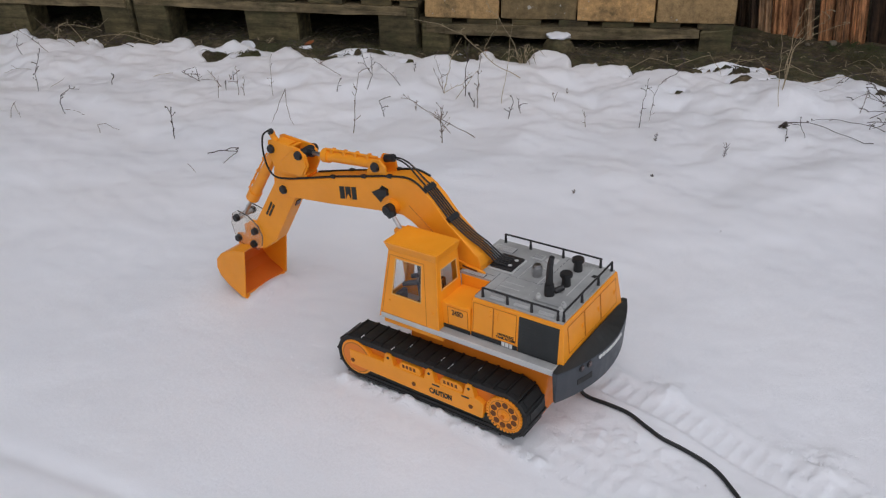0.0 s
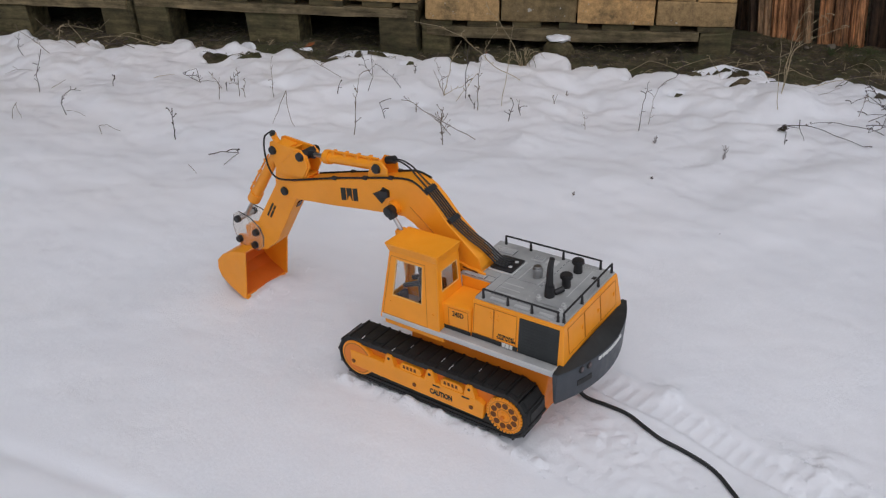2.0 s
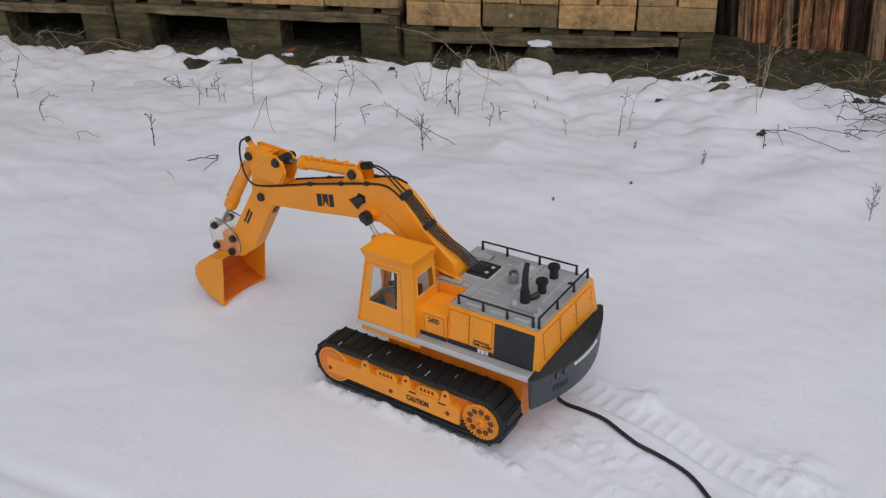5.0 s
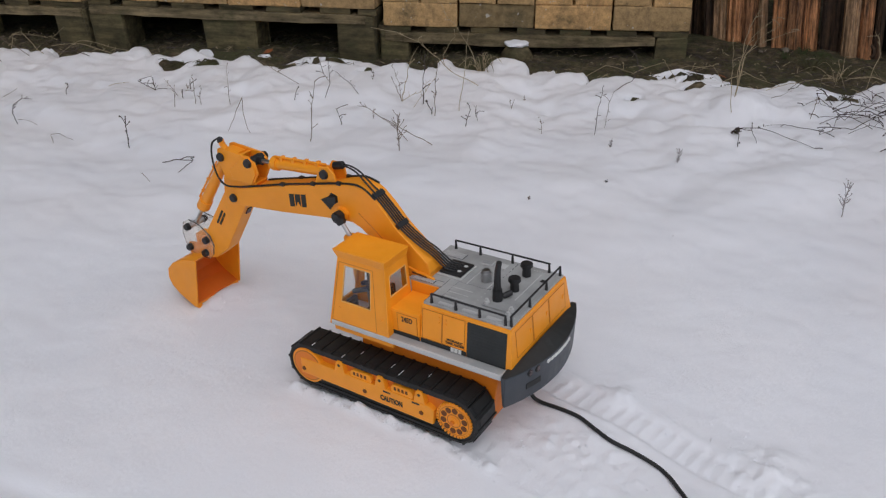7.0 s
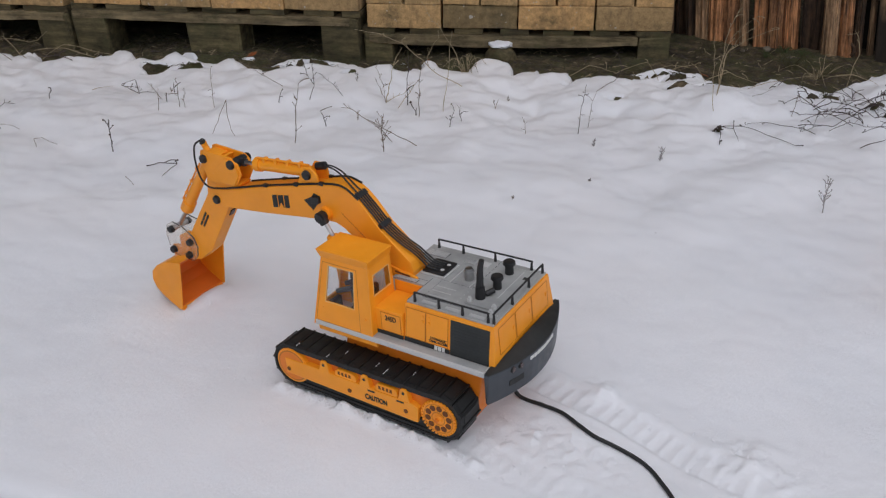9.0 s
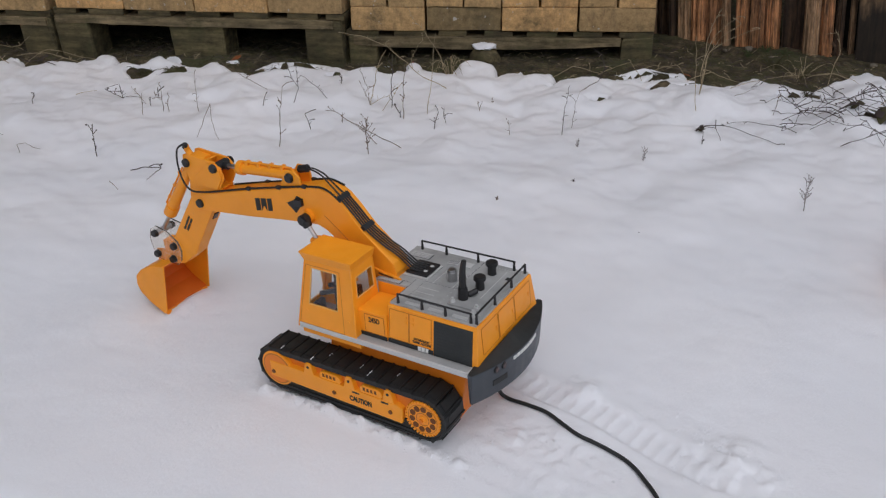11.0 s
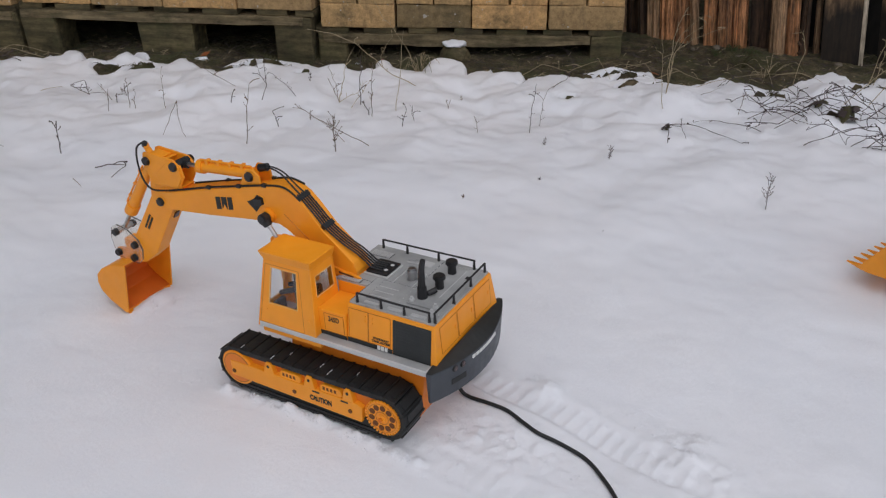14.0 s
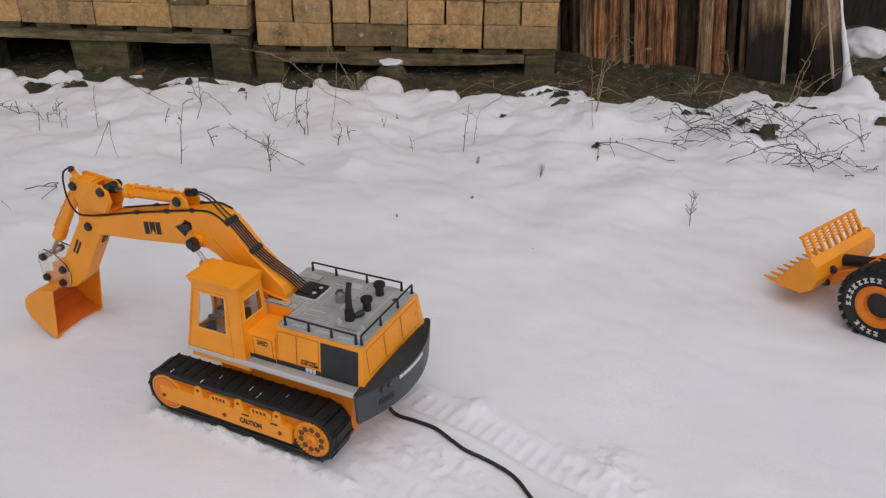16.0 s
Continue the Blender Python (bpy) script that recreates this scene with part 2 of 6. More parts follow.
def hose(points, r, seg=8, steps=6, bm=None):
    """A round tube through the points, smoothed by Catmull-Rom."""
    bm = bm or bmesh.new()
    P = [Vector(p) for p in points]
    P = [2 * P[0] - P[1]] + P + [2 * P[-1] - P[-2]]
    line = []
    for i in range(1, len(P) - 2):
        a, b, c, d = P[i - 1:i + 3]
        for k in range(steps):
            t = k / steps
            line.append(0.5 * (2 * b + (c - a) * t + (2 * a - 5 * b + 4 * c - d) * t * t + (3 * b - a - 3 * c + d) * t ** 3))
    line.append(P[-2])
    up, rings, side = Vector((0, 0, 1)), [], None
    radii = r if callable(r) else (lambda f: r)
    for i, p in enumerate(line):
        d = (line[min(i + 1, len(line) - 1)] - line[max(i - 1, 0)]).normalized()
        s = side - d * side.dot(d) if side else d.cross(up if abs(d.z) < 0.9 else Vector((0, 1, 0)))
        s = side = s.normalized()
        u = s.cross(d)
        rr = radii(i / (len(line) - 1))
        rings.append([bm.verts.new(p + rr * (math.cos(a) * s + math.sin(a) * u)) for a in [2 * math.pi * k / seg for k in range(seg)]])
    for a, b in zip(rings, rings[1:]):
        for k in range(seg):
            bm.faces.new((a[k], a[(k + 1) % seg], b[(k + 1) % seg], b[k]))
    bm.faces.new(rings[0][::-1])
    bm.faces.new(rings[-1])
    return bm


def lettering(text, height, m, mat, parent, name="lettering", label="", wide=1.0, bold=0.0):
    cu = bpy.data.curves.new(name, "FONT")
    cu.body, cu.size, cu.align_x, cu.align_y, cu.extrude, cu.offset = text, height * 1.4, "CENTER", "CENTER", 0.0002, bold
    tmp = bpy.data.objects.new("scratch", cu)
    scene.collection.objects.link(tmp)
    bpy.context.view_layer.update()
    me = bpy.data.meshes.new_from_object(tmp.evaluated_get(bpy.context.evaluated_depsgraph_get()))
    bpy.data.objects.remove(tmp)
    me.transform(m @ Matrix.Diagonal((wide, 1, 1, 1)))
    me.materials.clear()
    me.materials.append(mat)
    ob = new(name, me)
    ob.parent = parent
    if label:
        ob["label"] = label
    return ob


def arc(cx, cz, r, a0, a1, k):
    return [(cx + r * math.cos(radians(a0 + (a1 - a0) * i / k)), cz + r * math.sin(radians(a0 + (a1 - a0) * i / k))) for i in range(k + 1)]


# ---------------------------------------------------------------- snow and soil
_lattice = np.random.RandomState(7).rand(64, 64)


def value_noise(x, y, size):
    u, v = np.asarray(x) / size + 1000.0, np.asarray(y) / size + 1000.0
    i, j = np.floor(u).astype(int), np.floor(v).astype(int)
    f, g = u - i, v - j
    f, g = f * f * (3 - 2 * f), g * g * (3 - 2 * g)
    s = lambda a, b: _lattice[a % 64, b % 64]
    return (s(i, j) * (1 - f) + s(i + 1, j) * f) * (1 - g) + (s(i, j + 1) * (1 - f) + s(i + 1, j + 1) * f) * g - 0.5


def fbm(x, y, size, octaves=4, fall=0.5):
    x, y = np.asarray(x, float), np.asarray(y, float)
    total, amp = 0 * x, 1.0
    for k in range(octaves):
        a = 0.7 * k
        total = total + amp * value_noise(x * math.cos(a) - y * math.sin(a) + 5.1 * k, x * math.sin(a) + y * math.cos(a), size)
        size, amp = size / 2.03, amp * fall
    return total


EDGE_X = (-4, -2.07, -1.93, -1.78, -1.62, -1.55, -1.46, -1.38, -1.3, -1.18, -1.1, -1.02, -0.93, -0.84, -0.76, -0.65, -0.6, -0.545, -0.49, -0.44, -0.405, -0.35, -0.28, -0.2, -0.12, -0.04, 0.03, 0.09, 0.13, 0.18, 0.24, 0.3, 0.335, 0.375, 0.42, 0.47, 0.53, 0.58, 0.64, 0.7, 0.8, 1.2, 4)
EDGE_Y = (0.12, 0.65, 0.68, 0.7, 0.7, 0.77, 0.83, 0.82, 0.87, 0.92, 0.92, 0.91, 0.96, 1.01, 1.06, 1.13, 1.11, 1.2, 1.22, 1.15, 1.24, 1.21, 1.16, 1.26, 1.32, 1.38, 1.33, 1.36, 1.41, 1.38, 1.4, 1.44, 1.54, 1.53, 1.49, 1.55, 1.58, 1.67, 1.6, 1.53, 1.52, 1.75, 2.6)
# bare patches in the thin snow before the edge: x, y, half length, half width
BARE = ((-1.290, 0.772, 0.034, 0.019), (-1.215, 0.805, 0.032, 0.014), (-0.965, 0.893, 0.050, 0.010), (-0.880, 0.942, 0.060, 0.010), (-0.757, 0.913, 0.026, 0.009), (-0.715, 1.020, 0.062, 0.030), (-0.150, 1.255, 0.070, 0.008),
        (-0.060, 1.285, 0.050, 0.009), (-0.040, 1.228, 0.022, 0.012), (-0.139, 1.097, 0.018, 0.009), (0.015, 1.255, 0.018, 0.008), (0.430, 1.250, 0.030, 0.014), (0.470, 1.445, 0.050, 0.010), (0.260, 1.345, 0.045, 0.008), (0.700, 1.47, 0.045, 0.018))


def smooth(a, b, v):
    t = np.clip((v - a) / (b - a), 0, 1)
    return t * t * (3 - 2 * t)


def along(x, y, x0, y0, x1, y1):
    """Distance along and across a straight strip."""
    d = math.hypot(x1 - x0, y1 - y0)
    ux, uy = (x1 - x0) / d, (y1 - y0) / d
    return (x - x0) * ux + (y - y0) * uy, -(x - x0) * uy + (y - y0) * ux, d


def rut(x, y, ends, width, depth, pitch=0.0165):
    """A pressed track with the bars of its shoes."""
    s, c, d = along(x, y, *ends)
    wob = 0.003 * np.sin(s * 30)
    inside = smooth(width / 2 + 0.008, width / 2 - 0.002, np.abs(c + wob)) * smooth(-0.01, 0.02, s) * smooth(d + 0.02, d - 0.03, s)
    rim = np.exp(-((np.abs(c + wob) - width / 2 - 0.009) / 0.006) ** 2) * smooth(-0.01, 0.02, s) * smooth(d + 0.02, d - 0.03, s)
    bars = 0.5 + 0.5 * np.sin(2 * math.pi * s / pitch)
    return inside * (-depth + 0.0050 * bars ** 3) + 0.0035 * rim * (0.6 + 1.6 * fbm(x, y, 0.018, 3))


def bare_share(x, y):
    """1 on the bare patches, 0 elsewhere, with ragged borders."""
    c35, s35, m = math.cos(radians(35)), math.sin(radians(35)), 0 * x
    for px, py, r, w in BARE:
        u, v = ((x - px) * c35 + (y - py) * s35) / (r * 1.15), (-(x - px) * s35 + (y - py) * c35) / (w * 1.3)
        m = np.maximum(m, smooth(1.25, 0.75, np.hypot(u, v) + 1.1 * fbm(x, y, 0.035, 4, 0.6)))
    return m


def snow_height(x, y, bare=True):
    x, y = np.asarray(x, float), np.asarray(y, float)
    edge = np.interp(x, EDGE_X, EDGE_Y)
    far = smooth(0.95, 0.05, edge - y)
    free = smooth(0.5, 1.6, np.hypot((x - 0.02) / 0.40, y / 0.30))
    free = free * (0.25 + 0.75 * smooth(1.25, 0.7, edge - y))
    h = (0.010 + 0.016 * free) * fbm(x, y, 0.42, 3) + (0.0035 + 0.007 * free) * fbm(x + 7.7, y * 1.3, 0.13, 3) + 0.0025 * fbm(x, y, 0.03, 3) * (0.5 + far)
    lumps = fbm(x * 0.85, y * 1.2, 0.24, 3, 0.45)
    h = h + far * (0.028 * lumps + 0.030 * fbm(x, y, 0.095, 3, 0.45) + 0.004)
    # the snow has settled round the machine
    h = h + 0.010 * np.exp(-(((x - 0.03) / 0.20) ** 2 + ((y + 0.01) / 0.16) ** 2))
    h = h + 0.016 * np.exp(-(((x - 0.36) / 0.07) ** 2 + ((y - 1.40) / 0.08) ** 2))
    # abrupt broken edge along the bare soil
    gap = y - edge + 0.050 * fbm(x, y, 0.075, 4, 0.55)
    near = smooth(3.4, 2.8, y)
    h = h - near * (0.006 * smooth(-0.06, 0.0, gap) + 0.090 * smooth(-0.010, 0.026, gap))
    if bare:
        h = h - 0.026 * bare_share(x, y)
    # shallow dimples where stalks have melted through
    for px, py, r in ((-0.339, 0.873, 0.03), (-0.282, 1.089, 0.035), (0.07, 1.02, 0.03), (-1.05, 0.60, 0.03)):
        h = h - 0.012 * np.exp(-((x - px) ** 2 + (y - py) ** 2) / r ** 2)
    # flat islands of snow left on the soil
    isles = smooth(0.14, 0.34, fbm(x * 0.7 + 4.1, y * 1.5, 0.065, 3, 0.5)) * np.exp(-((y - edge - 0.045) / 0.035) ** 2)
    h = h + isles * np.clip(-0.004 - h, 0, 0.08)
    # pressed ruts and churned snow behind the machine
    h = h + 0.33 * rut(x, y, (0.13, 0.074, 0.47, 0.012), 0.036, 0.013)
    h = h + 0.16 * rut(x, y, (0.13, -0.082, 0.33, -0.10), 0.036, 0.008)
    churn = np.exp(-(((x - 0.24) / 0.11) ** 2 + ((y + 0.035) / 0.045) ** 2))
    h = h + churn * (0.010 * np.abs(fbm(x, y, 0.035, 4, 0.6)) - 0.001)
    for px, py, r, a in ((0.245, 0.082, 0.018, 0.006), (0.425, 0.045, 0.035, 0.005), (0.47, 0.03, 0.02, 0.004)):
        h = h + a * np.exp(-((x - px) ** 2 + (y - py) ** 2) / r ** 2) * (1 + 2.5 * fbm(x, y, 0.02, 3))
    # snow pushed up along the near track
    s, c, d = along(x, y, -0.11, -0.107, 0.17, -0.107)
    h = h + 0.005 * np.exp(-(c / 0.008) ** 2) * smooth(-0.02, 0.02, s) * smooth(d + 0.03, d, s) * (1 + 2 * fbm(x, y, 0.012, 3))
    # snow heaped against the bucket's edge
    h = h + 0.007 * np.exp(-(((x + 0.333) / 0.013) ** 2 + (y / 0.042) ** 4)) * (1 + 0.8 * fbm(x, y, 0.02, 2))
    # a shallow groove ahead of the camera
    s, c, d = along(x, y, -0.60, -0.43, 0.0, -0.375)
    h = h - 0.006 * np.exp(-((c + 0.01 * np.sin(s * 9)) / 0.012) ** 2)
    # a bank against the leaning board, and the yard beyond
    h = h + 0.030 * np.exp(-(((x - 0.615) / 0.05) ** 2 + ((y - 1.655) / 0.05) ** 2)) * (1 + 0.5 * fbm(x, y, 0.15, 2))
    return h


def sheet(name, xs, ys, height, mat, base=None):
    X, Y = np.meshgrid(xs, ys)
    Z = height(X, Y)
    co = np.stack([X, Y, Z], -1).reshape(-1, 3)
    ny, nx = X.shape
    i = (np.arange(ny - 1)[:, None] * nx + np.arange(nx - 1)[None, :]).ravel()
    quads = np.stack([i, i + 1, i + nx + 1, i + nx], 1)
    me = bpy.data.meshes.new(name)
    me.vertices.add(len(co))
    me.vertices.foreach_set("co", co.ravel())
    me.loops.add(quads.size)
    me.loops.foreach_set("vertex_index", quads.ravel().astype(np.int32))
    me.polygons.add(len(quads))
    me.polygons.foreach_set("loop_start", np.arange(0, quads.size, 4, dtype=np.int32))
    me.polygons.foreach_set("use_smooth", np.ones(len(quads), bool))
    me.update(calc_edges=True)
    me.validate()
    me.materials.append(mat)
    return new(name, me)


def spread(lo, hi, step, reach):
    """Even steps from lo to hi, then ever wider ones out to reach."""
    out, d, p = [], step, 0.0
    while p < reach:
        d *= 1.35
        p += d
        out.append(p)
    return np.concatenate([[lo - q for q in out[::-1]], np.arange(lo, hi, step), [hi + q for q in out]])


def graded(fine_lo, fine_hi, coarse):
    """A fine stretch inside a coarser one."""
    keep = coarse[(coarse < fine_lo - 0.002) | (coarse > fine_hi + 0.002)]
    return np.sort(np.concatenate([keep, np.arange(fine_lo, fine_hi, 0.003)]))


ground = tagged(sheet("ground", graded(-0.10, 0.56, spread(-2.3, 1.1, 0.006, 90)), graded(-0.16, 0.13, spread(-0.62, 1.95, 0.006, 90)), snow_height, SNOW), "lumpy white snow cover over a yard with thin broken edges", "snow ground", kind="structure")


def soil_height(x, y):
    x, y = np.asarray(x, float), np.asarray(y, float)
    back = y - np.interp(x, EDGE_X, EDGE_Y)
    z = -0.024 + 0.018 * fbm(x, y, 0.2, 5, 0.6) + 0.006 * fbm(x, y, 0.03, 3, 0.6) - 0.012 * smooth(0.3, 0.9, back)
    cover = snow_height(x, y, False)
    z = z + smooth(-0.02, -0.07, back) * np.minimum(0, cover - 0.03 - z)
    return z + bare_share(x, y) * np.maximum(0, cover + 0.002 + 0.010 * fbm(x, y, 0.04, 3, 0.6) - z) * smooth(0.02, -0.02, back)


soil = tagged(sheet("soil", np.arange(-2.72, 2.3, 0.014), np.arange(0.3, 3.0, 0.014), soil_height, SOIL), "bare damp brown soil with thin moss before the pallets", "soil", kind="structure")


def rest(x, y):
    """Height of whatever lies on top at a place."""
    return float(max(snow_height(x, y), soil_height(x, y))) if y > 0.3 else float(snow_height(x, y))

# ---------------------------------------------------------------- pallets and pavers
def paver_mesh(length, deep, high, seed):
    """A concrete paver with knocked-off, uneven arrises."""
    bm = block(-length / 2, length / 2, -deep / 2, deep / 2, 0, high, 0.0035)
    bmesh.ops.subdivide_edges(bm, edges=[e for e in bm.edges if e.calc_length() > 0.05], cuts=3)
    for v in bm.verts:
        v.co += 0.0022 * noise.noise_vector(v.co * 38 + Vector((seed * 3.7, 0, 0))) + 0.0012 * noise.noise_vector(v.co * 140 + Vector((0, seed * 2.3, 0)))
    me = bpy.data.meshes.new("brick")
    bmesh.ops.recalc_face_normals(bm, faces=bm.faces)
    bm.to_mesh(me)
    bm.free()
    me.materials.append(PAVER)
    return me


def pallet(m, width, label, blocks, slots, reach, sag=0.0):
    """Origin at the front's right end, level with the deck's top; x runs along the front, y into the depth. blocks: the stretches of the spacer blocks; slots: the gaps between the deck boards."""
    th = empty("pallet", m, label, "pallet", "pallets under the paver stacks")
    rng = random.Random(int(width * 1000) + len(slots))
    dp = 0.8
    ends = [-width] + [v for ab in slots for v in ab] + [0.0]
    for u0, u1 in zip(ends[::2], ends[1::2]):
        part("deck_board", rough(block(u0, u1, 0.004 + rng.uniform(0, 0.008), dp, -0.016, 0.0, 0.002), rng, 0.0012), PALLETWOOD, th)
    for y in (0.0, dp / 2 - 0.05, dp - 0.1):
        front = y == 0.0
        n = 14
        own = bmesh.new()
        rings = []
        for k in range(n + 1):
            f = k / n
            u = reach[0] + (reach[1] - reach[0]) * f
            d = sag * 4 * f * (1 - f) + (rng.uniform(-0.0012, 0.0012) if 0 < k < n else 0)
            t = 0.021 + rng.uniform(-0.002, 0.0015)
            rings.append([own.verts.new(p) for p in ((u, y - 0.004, -0.0163 - rng.uniform(0, 0.001)), (u, y + 0.1, -0.0165), (u, y + 0.1, -0.0165 - t - d), (u, y - 0.004 + rng.uniform(0, 0.003), -0.0165 - t - d))])
        for a, b in zip(rings, rings[1:]):
            for i in range(4):
                own.faces.new((a[i], a[(i + 1) % 4], b[(i + 1) % 4], b[i]))
        own.faces.new(rings[0][::-1])
        own.faces.new(rings[-1])
        part("stringer_board", own, GREYPALLET, th)
        for u0, u1 in blocks:
            top = -0.0165 if u1 > reach[1] or u0 < reach[0] else -0.038 - 0.5 * sag
            part("spacer_block", rough(block(u0, u1, y + (0.006 if top < -0.02 else 0.001), y + 0.1, -0.150, top, 0.006), rng, 0.003), BLOCKWOOD, th)
    for u0, u1 in blocks:
        part("skid_board", rough(block(u0 - 0.004, u1 + 0.004, 0.010, dp, -0.172, -0.1505, 0.003), rng, 0.002), PALLETWOOD, th)
    return th


def rough(bm, rng, by):
    for v in bm.verts:
        v.co += Vector((rng.uniform(-by, by), rng.uniform(-by, by), rng.uniform(-by, by)))
    return bm


def paver_stack(m, pitch, high, courses, first, label, seed):
    th = empty("paver_stack", m, label, "paving stones", "stacked pavers")
    long_me = [paver_mesh(pitch - 0.0045, pitch / 2 - 0.004, high - 0.001, q) for q in range(4)]
    short_me = [paver_mesh(pitch / 2 - 0.0045, pitch - 0.004, high - 0.001, q) for q in range(4, 8)]
    rng = random.Random(seed)
    for k in range(courses):
        stretch = (k + first) % 2 == 0
        for i in range(4 if stretch else 8):
            for j in range(6 if stretch else 3):
                ob = new("brick", rng.choice(long_me if stretch else short_me))
                ob.parent = th
                sx, sy = (pitch, pitch / 2) if stretch else (pitch / 2, pitch)
                ob.matrix_basis = pose((i + 0.5) * sx - 4 * pitch + rng.uniform(-0.0020, 0.0020), (j + 0.5) * sy + rng.uniform(-0.004, 0.004), k * high, 0, rng.uniform(-0.25, 0.25), rng.uniform(-0.9, 0.9))
    return th


def fronted(x1, y1, z, angle, slope=0.0):
    """A front whose right end is at (x1, y1), rising to the far end by slope degrees."""
    return pose(x1, y1, z, 0, slope, angle)


# upper paver courses are added out of view to shade the far snow
pallet(fronted(-0.158, 1.510, 0.0465, 27, 0.9), 0.82, "weathered mossy wooden pallet sunk in soil under pavers", ((-0.815, -0.737), (-0.082, 0.0)), ((-0.733, -0.691), (-0.604, -0.571), (-0.495, -0.447), (-0.372, -0.334), (-0.253, -0.210), (-0.134, -0.090)), (-0.80, -0.086), 0.010)
paver_stack(fronted(-0.158, 1.510, 0.0475, 27, 0.9), 0.2015, 0.063, 12, 0, "stack of sandy concrete pavers on a wooden pallet", 3)
pallet(fronted(-0.877, 1.116, 0.1070, 19.8, 0.1), 0.86, "weathered grey wooden pallet on bare soil under pavers", ((-0.855, -0.753), (-0.507, -0.352), (-0.114, -0.007)), ((-0.790, -0.745), (-0.640, -0.595), (-0.498, -0.455), (-0.355, -0.312), (-0.212, -0.160), (-0.075, -0.050)), (-0.85, -0.030), 0.003)
paver_stack(fronted(-0.877, 1.116, 0.1075, 19.8, 0.1), 0.2115, 0.0615, 12, 0, "stack of sandy concrete pavers on a grey pallet", 5)
pallet(fronted(-1.690, 0.815, 0.1000, 19.8), 0.86, "dark damp wooden pallet beside the paver pallets", ((-0.860, -0.750), (-0.490, -0.360), (-0.100, 0.0)), ((-0.700, -0.660), (-0.300, -0.260), (-0.180, -0.140)), (-0.85, -0.010), 0.002)
paver_stack(fronted(-1.692, 0.816, 0.1005, 19.8), 0.2115, 0.0615, 12, 0, "stack of dark concrete pavers on a damp pallet", 6)


# ---------------------------------------------------------------- timber at the end of the stacks
def slab(x, y, width, high, thick, lean, turn, mat, seed, name="wooden_slab", label="rough brown wooden slab with bark leaning upright", z=-0.06, tip=-6.0):
    rng = random.Random(seed)
    bm = bmesh.new()
    rows, n = 26, 18
    rings = []
    wob = [rng.uniform(-0.0035, 0.0035) for _ in range(n + 2)]
    for r in range(rows + 1):
        f = (r / rows) ** 1.6
        w = width / 2 * (1 - 0.10 * f) * (1 + 0.05 * noise.noise(Vector((9 * f, seed * 31, 0))))
        ring = []
        for k in range(n + 1):
            a = math.pi * k / n
            cut = 0.0022 * noise.noise(Vector((k * 0.9, 7 * f * high, seed * 50))) + 0.0014 * noise.noise(Vector((k * 2.1, 30 * f * high, seed * 70)))
            ring.append(bm.verts.new((-w * math.cos(a), -thick * math.sin(a) ** 0.7 + wob[k] + cut, f * high + (0.006 * noise.noise(Vector((k * 0.8, seed * 9, 0))) if r == 0 else 0))))
        ring += [bm.verts.new((w, thick * 0.25, f * high)), bm.verts.new((-w, thick * 0.25, f * high))]
        rings.append(ring)
    k = len(rings[0])
    for a, b in zip(rings, rings[1:]):
        for i in range(k):
            bm.faces.new((a[i], a[(i + 1) % k], b[(i + 1) % k], b[i]))
    bm.faces.new(rings[0][::-1])
    bm.faces.new(rings[-1])
    ob = part(name, bm, mat, smooth=True)
    ob.matrix_world = pose(x, y, z, -lean, tip + rng.uniform(-1.0, 1.0), turn)
    return tagged(ob, label, "timber", "timber leaning at the fence")


# from, to, how far set back, material
SLABS = ((-0.350, -0.300, 0.030, SLABWOOD), (-0.300, -0.238, 0.020, GREYWOOD), (-0.238, -0.200, 0.045, DAMPSLAB), (-0.198, -0.168, 0.020, DAMPSLAB), (-0.166, -0.129, 0.004, GREYWOOD), (-0.128, -0.085, 0.000, SLABWOOD), (-0.084, -0.040, 0.006, SLABWOOD), (-0.039, -0.016, 0.000, GREYWOOD),
         (-0.002, 0.034, 0.000, SLABWOOD), (0.035, 0.074, -0.004, SLABWOOD), (0.075, 0.113, 0.004, SLABWOOD), (0.116, 0.174, 0.030, DAMPSLAB), (0.214, 0.248, 0.012, SLABWOOD), (0.249, 0.270, 0.022, DAMPSLAB), (0.281, 0.296, 0.045, GREYWOOD))
rng = random.Random(11)
for x0, x1, back, wood in SLABS:
    slab((x0 + x1) / 2 + 0.009, 1.735 + back, (x1 - x0) * 1.05, rng.uniform(0.85, 1.05), rng.uniform(0.012, 0.024), 4, rng.uniform(-4, 10), wood, rng.random(), tip=rng.uniform(-6.6, -5.2))
slab(0.203, 1.735, 0.040, 1.0, 0.034, 3, 8, GREYWOOD, 21, "fence_post", "round grey-brown wooden post standing at the fence", tip=-6)


def board(x, y, width, high, thick, mat, label, tip, lean, turn, pale=False):
    """A sawn board on its end; pale: a pale strip for its lit edge."""
    th = empty("leaning_board", pose(x, y, -0.06, -lean, tip, turn), label, "timber", "timber leaning at the fence")
    bm = block(-width / 2, width / 2, -thick / 2, thick / 2, 0, high, 0.003)
    part("board_body", bm, mat, th)
    if pale:
        # light on the board's edge, put in as a strip of paler wood
        part("cut_edge", block(width / 2 + 0.0004, width / 2 + 0.011, -thick / 2, thick / 2, 0.02, high, 0.002), PALE_EDGE, th, "pale strip painted for the lit edge")
    return th


